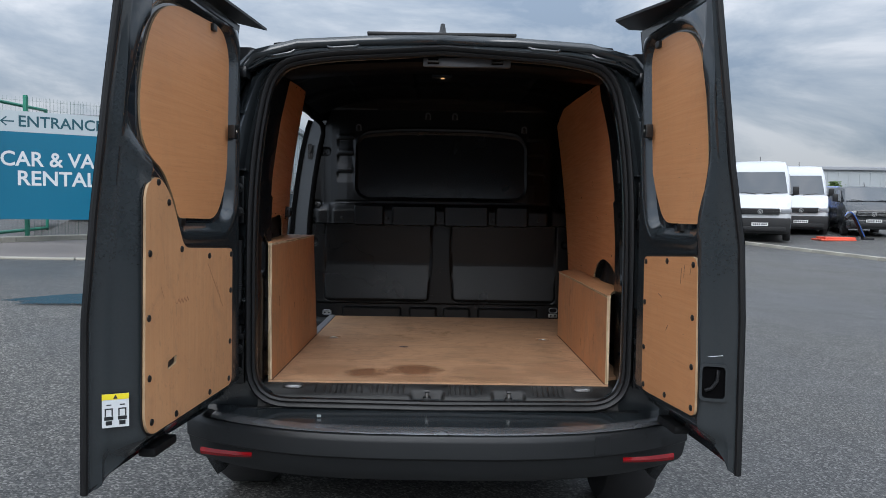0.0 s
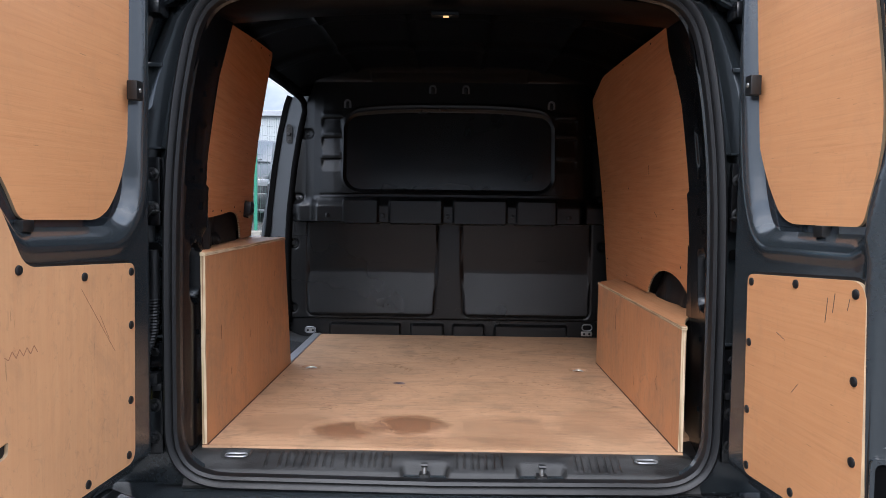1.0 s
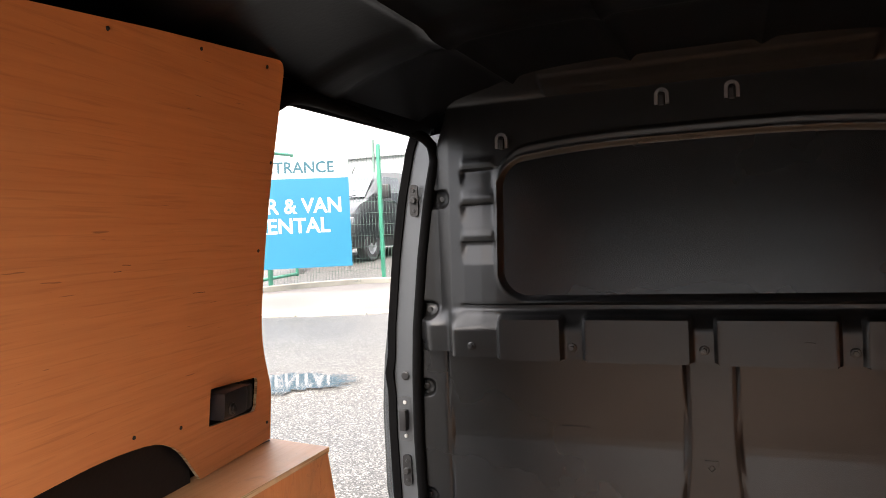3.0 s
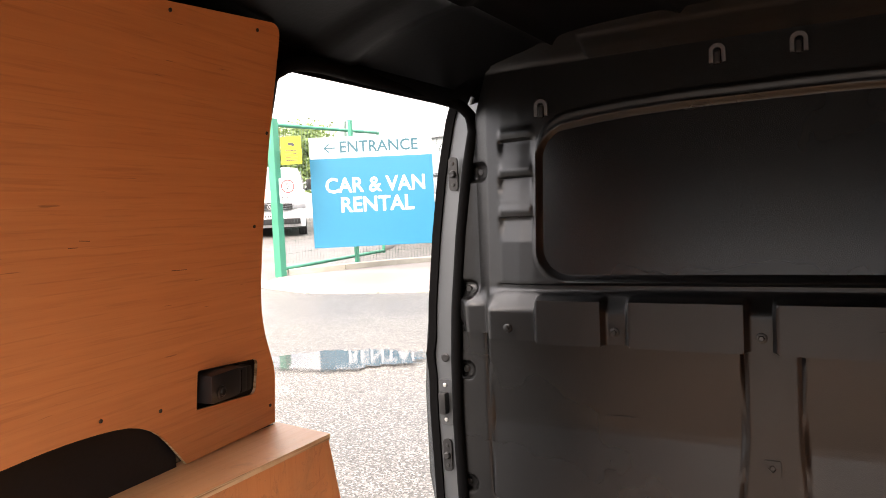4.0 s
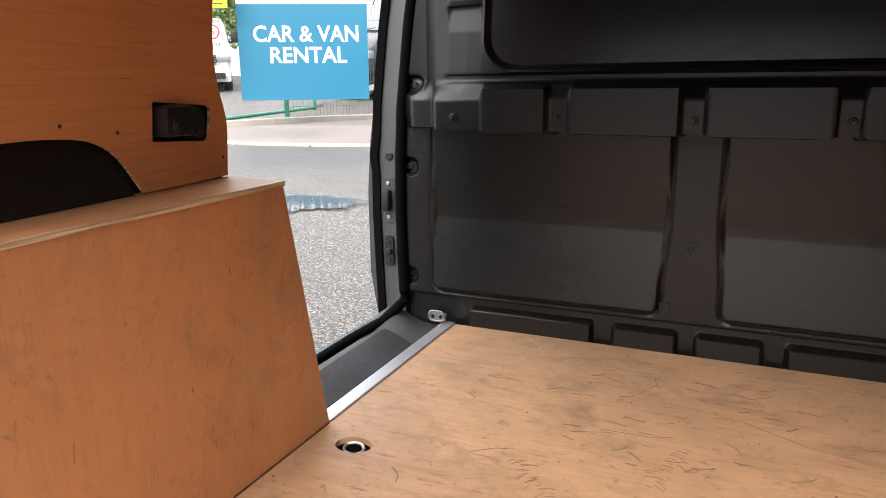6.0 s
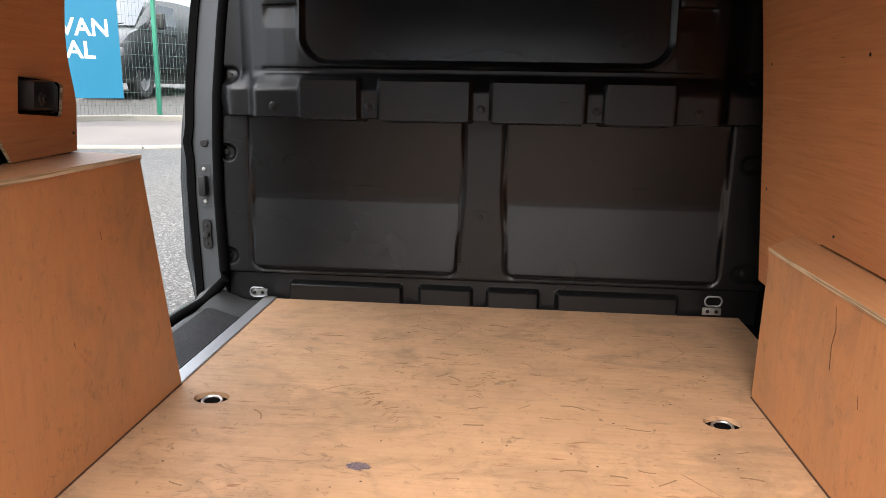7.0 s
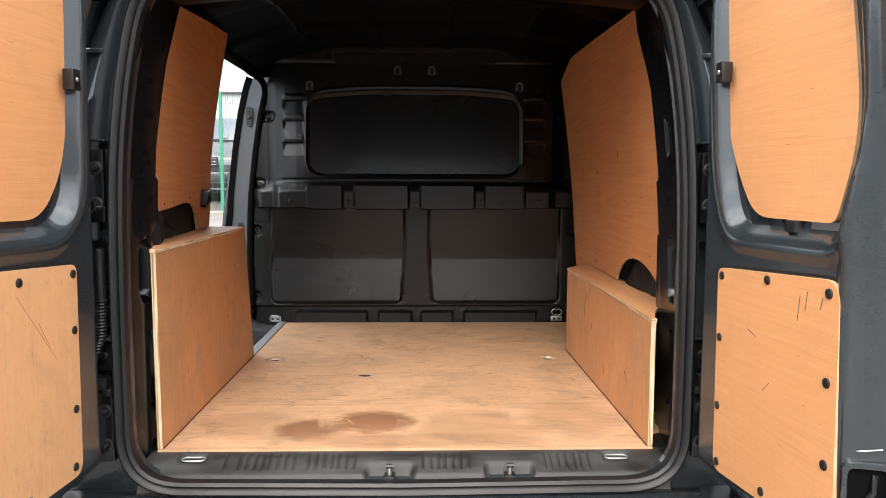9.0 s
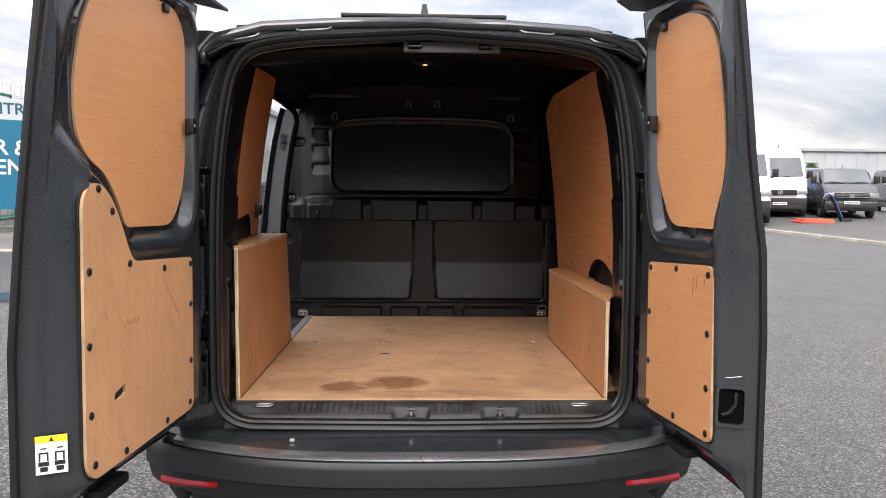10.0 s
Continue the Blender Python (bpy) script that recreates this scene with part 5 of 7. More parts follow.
L_WIN = [(0.47, 1.775, 0.10), (0.585, 1.70, 0.10), (0.645, 1.52, 0.1), (0.640, 1.41, 0.06), (0.60, 1.355, 0.05), (0.525, 1.325, 0.05), (0.47, 1.26, 0.05), (0.435, 1.195, 0.02), (0.18, 1.190, 0.05), (0.105, 1.28, 0.06), (0.040, 1.56, 0.1), (0.035, 1.72, 0.06), (0.12, 1.792, 0.06)]
L_REC = [(0.50, 1.800, 0.08), (0.66, 1.70, 0.10), (0.70, 1.52, 0.1), (0.70, 1.41, 0.06), (0.645, 1.335, 0.06), (0.56, 1.29, 0.06), (0.52, 1.23, 0.05), (0.46, 1.158, 0.03), (0.15, 1.150, 0.05), (0.075, 1.22, 0.06), (0.055, 1.55, 0.1), (0.050, 1.74, 0.06), (0.12, 1.81, 0.06)]
L_LOW = [(0.675, 1.275, 0.04), (0.615, 1.308, 0.05), (0.545, 1.262, 0.06), (0.465, 1.115, 0.03), (0.118, 1.096, 0.02), (0.126, 0.660, 0.03), (0.66, 0.655, 0.03), (0.688, 0.69, 0.03)]
l_caps = [(0.612, 1.287), (0.556, 1.237), (0.658, 1.11), (0.482, 1.112), (0.30, 1.083), (0.133, 1.078), (0.136, 0.963), (0.142, 0.80), (0.152, 0.682), (0.30, 0.675), (0.52, 0.672), (0.655, 0.688), (0.665, 0.80), (0.665, 0.95)]
door_l, PL = make_door(-1, (-0.667, -0.13), (-0.09, -0.996), 0.735, L_REC, L_WIN, L_LOW, -0.032, l_caps, (0.092, 1.47),
                       {"holes": [[(0.515, 0.832, 0.006), (0.565, 0.822, 0.006), (0.568, 0.800, 0.006), (0.518, 0.808, 0.006)]], "catches": [(0.425, 1.185), (0.20, 1.775)]})
R_WIN = [(0.26, 1.775, 0.06), (0.10, 1.775, 0.08), (0.015, 1.735, 0.06), (0.040, 1.51, 0.1), (0.105, 1.32, 0.1), (0.195, 1.20, 0.05), (0.440, 1.20, 0.02), (0.490, 1.35, 0.1), (0.440, 1.63, 0.1), (0.375, 1.735, 0.08)]
R_REC = [(0.30, 1.795, 0.06), (0.10, 1.80, 0.08), (0.035, 1.75, 0.06), (0.060, 1.50, 0.1), (0.085, 1.27, 0.1), (0.14, 1.16, 0.05), (0.475, 1.165, 0.04), (0.525, 1.34, 0.1), (0.500, 1.62, 0.1), (0.43, 1.74, 0.08)]
R_LOW = [(0.117, 1.090, 0.02), (0.500, 1.114, 0.04), (0.512, 0.678, 0.03), (0.126, 0.660, 0.03)]
r_caps = [(0.135, 1.075), (0.30, 1.088), (0.475, 1.090), (0.480, 0.945), (0.484, 0.81), (0.488, 0.698), (0.31, 0.688), (0.142, 0.680), (0.136, 0.80), (0.134, 0.945)]
door_r, PR = make_door(1, (0.655, -0.13), (0.09, -0.996), 0.545, R_REC, R_WIN, R_LOW, -0.030, r_caps, (0.094, 1.494), {"catches": [(0.33, 1.19), (0.12, 1.765)]})

# warning sticker on the slanted flange of the wider door
st_o, st_u, st_v = PL(0.687, 0.690, -0.032), (PL(0.722, 0.690, -0.097) - PL(0.687, 0.690, -0.032)), Vector((0, 0, 1))
st_n = st_u.cross(st_v).normalized()
if st_n.y > 0:
    st_n = -st_n
st_u = st_u.normalized()
to_st = lambda a, b, h: st_o + st_u * a + st_v * b + st_n * (h + 0.010)
sticker = part("warning_sticker", plate([(0, 0), (0.060, 0), (0.060, 0.082), (0, 0.082)], 0, 0.0008, to_st), M_SIGNWHITE, door_l, "white loading sticker with yellow top")
part("yellow_band", plate([(0, 0.068), (0.060, 0.068), (0.060, 0.082), (0, 0.082)], 0.0008, 0.0014, to_st), M_YELLOW, sticker)
part("warning_triangle", plate([(0.025, 0.070), (0.035, 0.070), (0.030, 0.080)], 0.0014, 0.002, to_st), M_INK, sticker)
for bx in (0.006, 0.036):
    bmv = bmesh.new()
    for q in ((0.0, 0.044, 0.018, 0.047), (0.0, 0.028, 0.003, 0.044), (0.015, 0.028, 0.018, 0.044), (-0.001, 0.018, 0.019, 0.027), (0.002, 0.006, 0.016, 0.016), (0.003, 0.054, 0.014, 0.0565)):
        prism(bmv, [(bx + q[0], q[1]), (bx + q[2], q[1]), (bx + q[2], q[3]), (bx + q[0], q[3])], 0.0008, 0.0013, to_st)
    part("sticker_diagram", bmv, M_DARKVAN, sticker)
# lever in its well on the narrower door
to_r = lambda a, b, h: PR(0.5085 + a * 0.362 + (h + 0.001) * 0.932, b, -a * 0.932 + (h + 0.001) * 0.362)
frame_o = fillet([(0.002, 0.728, 0.014), (0.074, 0.728, 0.014), (0.074, 0.830, 0.014), (0.002, 0.830, 0.014)], 4)
frame_i = fillet([(0.009, 0.736, 0.012), (0.067, 0.736, 0.012), (0.067, 0.822, 0.012), (0.009, 0.822, 0.012)], 4)
hw = part("lever_well", plate(frame_o, 0.004, 0.014, to_r, 0, [frame_i]), M_PAINT, door_r, "inside door lever well")
part("well_floor", plate(frame_i, 0.0045, 0.0055, to_r), M_STRIP, door_r, "dark well")
part("release_lever", tube([to_r(0.018, 0.756, 0.009), to_r(0.034, 0.764, 0.014), to_r(0.046, 0.784, 0.014), to_r(0.050, 0.812, 0.009)], 0.005, 8), M_SOFT, door_r, "black release lever", smooth=True)
part("bright_edge", tube([to_r(0.012, 0.846, 0.002), to_r(0.035, 0.847, 0.002), to_r(0.060, 0.851, 0.001)], 0.0012, 5), M_RIM, door_r, "thin bright edge above the lever")
# outer handles that stick out under the doors
for P, uu in ((PL, 0.50), (PR, 0.24)):
    part("door_foot", solid_box((uu - 0.06, 0.565, -0.075), (uu + 0.07, 0.592, -0.025), 0.010, lambda a, b, h: P(a, b, h)), M_SOFT, door_l if P is PL else door_r, "black lower door guide", smooth=True)
M_PEN = plain("brown_pen_line", (0.30, 0.13, 0.065), 0.6, 0, 30, 0.2)
# pen scribble and scratches on the wide board
bm = bmesh.new()
prev = (0.52, 0.972)
for i in range(9):
    nxt = (prev[0] - 0.009, 0.972 + (0.007 if i % 2 else -0.006))
    d = Vector((nxt[0] - prev[0], nxt[1] - prev[1])).normalized() * 0.0006
    prism(bm, [(prev[0] - d.y, prev[1] + d.x), (nxt[0] - d.y, nxt[1] + d.x), (nxt[0] + d.y, nxt[1] - d.x), (prev[0] + d.y, prev[1] - d.x)], 0.0086, 0.0091, lambda a, b, h: PL(a, b, h))
    prev = nxt
part("pen_scribble", bm, M_PEN, door_l, "brown zigzag pen scribble")
for a, b, c, d in ((0.31, 1.06, 0.20, 0.92), (0.25, 1.0, 0.22, 0.95), (0.60, 1.02, 0.585, 0.99)):
    v = Vector((c - a, d - b)).normalized() * 0.0003
    part("scratch", plate([(a - v.y, b + v.x), (c - v.y, d + v.x), (c + v.y, d - v.x), (a + v.y, b - v.x)], 0.0086, 0.0091, lambda p, q, h: PL(p, q, h)), M_PEN, door_l, "thin brown scratch")
for a, b, c, d in ((0.40, 1.075, 0.395, 1.03), (0.42, 1.085, 0.415, 1.05), (0.24, 0.985, 0.27, 0.975), (0.46, 1.08, 0.455, 1.06), (0.30, 0.88, 0.32, 0.90)):
    v = Vector((c - a, d - b)).normalized() * 0.0005
    part("scratch", plate([(a - v.y, b + v.x), (c - v.y, d + v.x), (c + v.y, d - v.x), (a + v.y, b - v.x)], 0.0086, 0.0091, lambda p, q, h: PR(p, q, h)), M_INK, door_r, "dark scratch")

# ---- plywood lining of the load space ----
hole_l = ring_pts(-0.509, 0.893, 0.036, 24, 0.028)
hole_r = ring_pts(0.505, 0.905, 0.036, 24, 0.028)
floor_pts = [(-0.611, -0.004), (0.611, -0.004), (0.611, 0.10), (0.70, 0.14), (0.74, 1.585), (-0.599, 1.585), (-0.600, 0.955), (-0.66, 0.955), (-0.66, 0.14), (-0.611, 0.10)]
ply_floor = part("plywood_floor", plate(floor_pts, 0.598, 0.610, flat, 0, [hole_l, hole_r]), [M_PLYFLOOR])
tagged(ply_floor, "worn tan plywood load floor with dark scuffs", "floor", kind="structure")
part("floor_packing", plate([(-0.64, 0.01), (0.72, 0.01), (0.74, 1.58), (-0.61, 1.58), (-0.61, 0.955), (-0.64, 0.955)], 0.586, 0.597), M_SOFT, ply_floor)
for hx, hy in ((-0.509, 0.893), (0.505, 0.905)):
    part("recessed_ring", tube([(hx + 0.020 * math.cos(a), hy + 0.014 * math.sin(a), 0.6025 + 0.004 * math.sin(a)) for a in span(0, 2 * math.pi, 18)[:-1]], 0.0028, 8, True), M_STEEL, ply_floor, "steel lashing ring in a round hole", smooth=True)
    part("hole_cup", plate(ring_pts(hx, hy, 0.042, 20, 0.032), 0.5972, 0.5985), M_STRIP, ply_floor)
part("edge_strip", solid_box((-0.634, 0.955, 0.599), (-0.598, 1.59, 0.6145), 0.003), M_ALU, ply_floor, "aluminium edging strip")

# stains: two brown rings of wear, one blue smear, boot prints, drag lines
M_STAIN = plain("brown_stain", (0.19, 0.080, 0.034), 0.6, 0, 30, 0.3)
M_BLUEINK = plain("blue_ink_smear", (0.11, 0.10, 0.15), 0.6, 0, 30, 0.3)
M_DRAG = plain("brown_drag_line", (0.25, 0.145, 0.078), 0.7, 0, 60, 0.3)
M_PLYCRACK = plain("dark_veneer_crack", (0.07, 0.03, 0.015), 0.7, 0, 40, 0.2)
rnd = random.Random(5)


def soft_stain(name, mat, cx, cy, rx, ry, label, thresh=0.5, scale=14.0, strength=0.6):
    """A stain that soaks into the board: a film whose cover fades out with a ragged edge."""
    m = mat.copy()
    n, l = m.node_tree.nodes, m.node_tree.links
    b = n["Principled BSDF"]
    tc = n.new("ShaderNodeTexCoord")
    mp = n.new("ShaderNodeMapping")
    mp.inputs["Scale"].default_value = (1 / rx, 1 / ry, 0)
    gr = n.new("ShaderNodeTexGradient")
    gr.gradient_type = "SPHERICAL"
    l.new(tc.outputs["Object"], mp.inputs["Vector"])
    l.new(mp.outputs["Vector"], gr.inputs["Vector"])
    tx = noise_node(n, l, scale, 8, (0.6, 1.6, 1), 0.72)
    ad = n.new("ShaderNodeMath")
    ad.operation = "MULTIPLY_ADD"
    l.new(tx.outputs["Fac"], ad.inputs[0])
    ad.inputs[1].default_value = 0.6
    l.new(gr.outputs["Fac"], ad.inputs[2])
    rp = ramp_node(n, l, ad.outputs["Value"], [(thresh, (0, 0, 0)), (thresh + 0.32, (strength,) * 3)])
    l.new(rp.outputs["Color"], b.inputs["Alpha"])
    bm = bmesh.new()
    prism(bm, ring_pts(cx, cy, rx, 28, ry), 0.6102, 0.6106)
    ob = part(name, bm, m, ply_floor, label, at=(cx, cy, 0.6102))
    ob.visible_shadow = False
    return ob


soft_stain("brown_stain", M_STAIN, -0.262, 0.135, 0.130, 0.115, "brown water stain", 0.50, 22, 0.44)
soft_stain("brown_stain", M_STAIN, -0.095, 0.195, 0.155, 0.125, "brown water stain", 0.50, 22, 0.47)
# broad, faint brown patches that darken the rear of the floor
for px, py, rx, ry, deep in ((-0.43, 0.17, 0.20, 0.15, 0.10), (0.20, 0.16, 0.26, 0.17, 0.09), (0.46, 0.22, 0.18, 0.20, 0.10), (0.02, 0.05, 0.40, 0.07, 0.14)):
    soft_stain("faint_patch", M_STAIN, px, py, rx, ry, "broad faint brown patch", 0.46, 9, deep)
soft_stain("blue_smear", M_BLUEINK, -0.160, 0.662, 0.062, 0.042, "blue ink smear", 0.98, 110, 0.5)


def scratch(pts, w, parent, mat, to, h, name="scratch_line", label="dark scratch"):
    b = bmesh.new()
    for (a0, b0), (a1, b1) in zip(pts, pts[1:]):
        v = Vector((a1 - a0, b1 - b0)).normalized() * w
        prism(b, [(a0 - v.y, b0 + v.x), (a1 - v.y, b1 + v.x), (a1 + v.y, b1 - v.x), (a0 + v.y, b0 - v.x)], h, h + 0.0005, to)
    return part(name, b, mat, parent, label)


# loose curved drag marks, thickest where loads were turned before the partition
rd = random.Random(23)
for k in range(64):
    cx, cy = (rd.gauss(0.06, 0.20), rd.uniform(1.02, 1.46)) if k < 40 else (rd.uniform(-0.52, 0.52), rd.uniform(0.22, 0.98))
    head, bend, ln = rd.uniform(-0.6, 0.6), rd.uniform(-28, 28), rd.uniform(0.015, 0.055)
    line, px, py = [], cx, cy
    for q in range(7):
        line.append((px, py))
        px, py = px + math.cos(head) * ln / 6, py + math.sin(head) * ln / 6
        head += bend * ln / 6
    scratch(line, rd.uniform(0.0006, 0.0018), ply_floor, M_DRAG, flat, 0.6101, "drag_mark", "brown drag mark")
for pts, w in (([(-0.30, 0.955), (-0.26, 0.985), (-0.24, 0.99)], 0.0016), ([(-0.02, 1.30), (0.14, 1.27), (0.27, 1.20), (0.33, 1.19)], 0.0016), ([(-0.06, 1.32), (-0.03, 1.38), (-0.04, 1.42)], 0.002),
               ([(0.12, 1.40), (0.16, 1.38), (0.20, 1.41)], 0.002), ([(0.13, 1.44), (0.17, 1.425), (0.21, 1.45)], 0.002), ([(-0.48, 0.38), (-0.36, 0.405), (-0.24, 0.395), (-0.12, 0.36)], 0.0012),
               ([(0.38, 0.70), (0.50, 0.55), (0.60, 0.42)], 0.0009), ([(-0.10, 1.13), (0.0, 1.135), (0.03, 1.15)], 0.0015), ([(-0.15, 1.10), (-0.08, 1.125)], 0.0015), ([(0.45, 1.2), (0.52, 1.28), (0.50, 1.36)], 0.001), ([(-0.55, 0.35), (0.55, 0.345)], 0.0007)):
    scratch(pts, w * 0.42, ply_floor, M_DRAG, flat, 0.6101)
for px, py, ang in ((-0.165, 0.90, 0.7), (0.035, 1.03, -0.3)):
    b = bmesh.new()
    for i in range(22):
        # curved tread bars across the sole and broken pieces of its rim
        along = (i - 11) * 0.0072 + rnd.uniform(-.003, .003)
        half = 0.036 * math.sqrt(max(0.05, 1 - (along / 0.085) ** 2))
        x0 = rnd.uniform(-half, half * 0.2)
        x1 = min(half, x0 + rnd.uniform(0.008, 0.030))
        pts = [(x, along + 0.010 * math.cos(x * 60) + rnd.uniform(-.001, .001)) for x in span(x0, x1, 5)]
        pts = [(px + a * math.cos(ang) - c * math.sin(ang), py + a * math.sin(ang) + c * math.cos(ang)) for a, c in pts]
        w = rnd.uniform(0.0004, 0.0010)
        for (a0, b0), (a1, b1) in zip(pts, pts[1:]):
            v = Vector((a1 - a0, b1 - b0)).normalized() * w
            prism(b, [(a0 - v.y, b0 + v.x), (a1 - v.y, b1 + v.x), (a1 + v.y, b1 - v.x), (a0 + v.y, b0 - v.x)], 0.6101, 0.6105)
    part("boot_print", b, M_DRAG, ply_floor, "dusty boot print")
b = bmesh.new()
for i in range(90):
    cx, cy = rnd.uniform(-0.58, 0.58), rnd.uniform(0.03, 1.55)
    r = rnd.uniform(0.0008, 0.0026)
    prism(b, ring_pts(cx, cy, r, 6, r * 0.7), 0.6101, 0.6105)
tagged(part("floor_specks", b, M_PLYCRACK, ply_floor, "dark specks"), kind="stuff")

# side boards
def left_x(y, z):
    return -0.735 + 0.112 * (0.87 - y) + 0.128 * (z - 1.105) - 0.010 * math.sin(math.pi * (z - 1.1) / 0.65)


def right_x(y, z):
    return 0.728 - 0.036 * (1.45 - y) - 0.100 * (z - 0.935) + 0.012 * math.sin(math.pi * (z - 0.93) / 0.85)


def curved_board(outline, xf, inward, holes=()):
    """A thin board bent to the side of the van; the outline is in (y, z)."""
    bm = bmesh.new()
    prism(bm, outline, 0, 0.006, lambda a, b, h: Vector((0, a, b)) + Vector((h, 0, 0)), 1, holes)
    bm.normal_update()
    big = [f for f in bm.faces if f.material_index == 0]
    bmesh.ops.triangulate(bm, faces=big)
    for axis_n, cuts in (((0, 0, 1), span(1.0, 1.75, 15)), ((0, 1, 0), span(0.2, 1.4, 8))):
        for c in cuts:
            co = (0, c, 0) if axis_n[1] else (0, 0, c)
            bmesh.ops.bisect_plane(bm, geom=bm.verts[:] + bm.edges[:] + bm.faces[:], plane_co=co, plane_no=axis_n)
    for v in bm.verts:
        h = v.co.x
        v.co.x = xf(v.co.y, v.co.z) + (h if inward > 0 else -h)
    return bm


L_SIDE = fillet([(0.864, 1.106, 0), (0.864, 1.20, 0.02), (0.822, 1.297, 0.06), (0.824, 1.50, 0.1), (0.838, 1.773, 0.025), (0.50, 1.742, 0), (0.115, 1.700, 0.01), (0.072, 1.54, 0.1), (0.062, 1.35, 0.1), (0.095, 1.186, 0.01), (0.28, 1.193, 0.05), (0.46, 1.203, 0.06), (0.580, 1.190, 0.06), (0.650, 1.106, 0.0)], 5)
LATCH = fillet([(0.671, 1.181, 0.004), (0.810, 1.171, 0.012), (0.816, 1.230, 0.012), (0.674, 1.240, 0.004)], 4)
lside = part("plywood_side_board", curved_board(L_SIDE, left_x, 1, [LATCH]), [M_PLYX, M_PLYEDGE])
tagged(lside, "reddish plywood side lining with a latch cut-out", "side board", "plywood lining")
R_SIDE = fillet([(1.445, 0.76, 0), (1.475, 1.10, 0.1), (1.497, 1.42, 0.1), (1.508, 1.712, 0.02), (1.20, 1.764, 0.05), (0.80, 1.750, 0), (0.210, 1.724, 0.02), (0.135, 1.50, 0.1), (0.125, 1.30, 0.1), (0.128, 1.05, 0.05), (0.128, 0.945, 0.0), (0.185, 0.990, 0.04), (0.27, 1.024, 0.06), (0.40, 1.040, 0.08), (0.545, 1.022, 0.08), (0.645, 0.968, 0.05), (0.668, 0.938, 0), (1.06, 0.938, 0), (1.06, 0.76, 0)], 5)
rside = part("plywood_side_board", curved_board(R_SIDE, right_x, -1), [M_PLYX, M_PLYEDGE])
tagged(rside, "reddish plywood side lining with a wheel arch cut-out", "side board", "plywood lining")
for y, z in ((0.42, 1.722), (0.60, 1.740), (0.78, 1.752), (0.82, 1.60), (0.80, 1.45), (0.85, 1.14), (0.60, 1.20), (0.50, 1.215), (0.30, 1.205), (0.19, 1.205)):
    part("board_screw", dome(bmesh.new(), y, z, 0.006, 0.0030, 0.002, lambda a, b, h: Vector((left_x(a, b) + h, a, b)), 8), M_DARKSTEEL, lside)
for y, z in ((1.42, 1.0), (1.42, 1.3), (1.40, 1.62), (0.8, 1.735), (0.40, 1.72), (0.9, 1.30), (0.25, 1.06), (1.0, 0.965)):
    part("board_screw", dome(bmesh.new(), y, z, 0.006, 0.0035, 0.002, lambda a, b, h: Vector((right_x(a, b) - h, a, b)), 8), M_DARKSTEEL, rside)
to_ls = lambda a, b, h: Vector((left_x(a, b) + h, a, b))
part("latch_backing", plate([(0.62, 1.13), (0.850, 1.13), (0.850, 1.26), (0.62, 1.26)], -0.034, -0.026, lambda a, b, h: Vector((left_x(a, b) + h, a, b))), M_SOFT, van)
b = bmesh.new()
box(b, (0.680, 1.186, -0.026), (0.752, 1.234, 0.030), 0.012, to_ls)
box(b, (0.738, 1.184, -0.026), (0.776, 1.228, 0.020), 0.008, to_ls)
lt = part("door_latch", b, M_LATCH, van, "black side door latch block", smooth=True)
part("latch_cover", solid_box((0.776, 1.178, -0.026), (0.806, 1.222, 0.004), 0.008, to_ls), M_LATCH, lt, smooth=True)
part("latch_groove", solid_box((0.754, 1.188, 0.012), (0.757, 1.224, 0.022), 0.001, to_ls), M_STRIP, lt)
b = dome(bmesh.new(), 0.700, 1.204, 0.030, 0.010, 0.004, to_ls)
dome(b, 0.700, 1.204, 0.033, 0.006, 0.004, to_ls, 8)
part("latch_screw", b, M_DARKSTEEL, lt)
to_rs = lambda a, b, h: Vector((right_x(a, b) - h, a, b))
for pts in ([(0.575, 1.335), (0.572, 1.365), (0.565, 1.368)], [(0.50, 1.20), (0.53, 1.215)], [(0.72, 1.12), (0.735, 1.125)], [(0.30, 1.225), (0.33, 1.223)], [(1.00, 1.30), (1.02, 1.30)]):
    scratch(pts, 0.0006, rside, M_PLYCRACK, to_rs, 0.0061)
for pts in ([(0.47, 1.445), (0.485, 1.444)], [(0.455, 1.437), (0.468, 1.437)], [(0.62, 1.395), (0.65, 1.394)]):
    scratch(pts, 0.0004, lside, M_PLYCRACK, to_ls, 0.0061)

# post behind the side board that closes the gap to the outer skin
bm = bmesh.new()
grid(bm, span(0, 1, 6), span(0.585, 1.76, 40), lambda u, z: Vector((left_x(0.86, max(z, 1.1)) - 0.004 - (0.165 + 0.06 * ss(1.3, 0.9, z)) * u, lerp_table([(1.1, 0.860), (1.2, 0.856), (1.297, 0.816), (1.5, 0.818), (1.77, 0.832)], z) + 0.006 * math.sin(u * math.pi) + 0.02 * u, z)))
part("rear_door_post", bm, M_BLACKPAINT, van, "black steel post behind the side board", smooth=True)

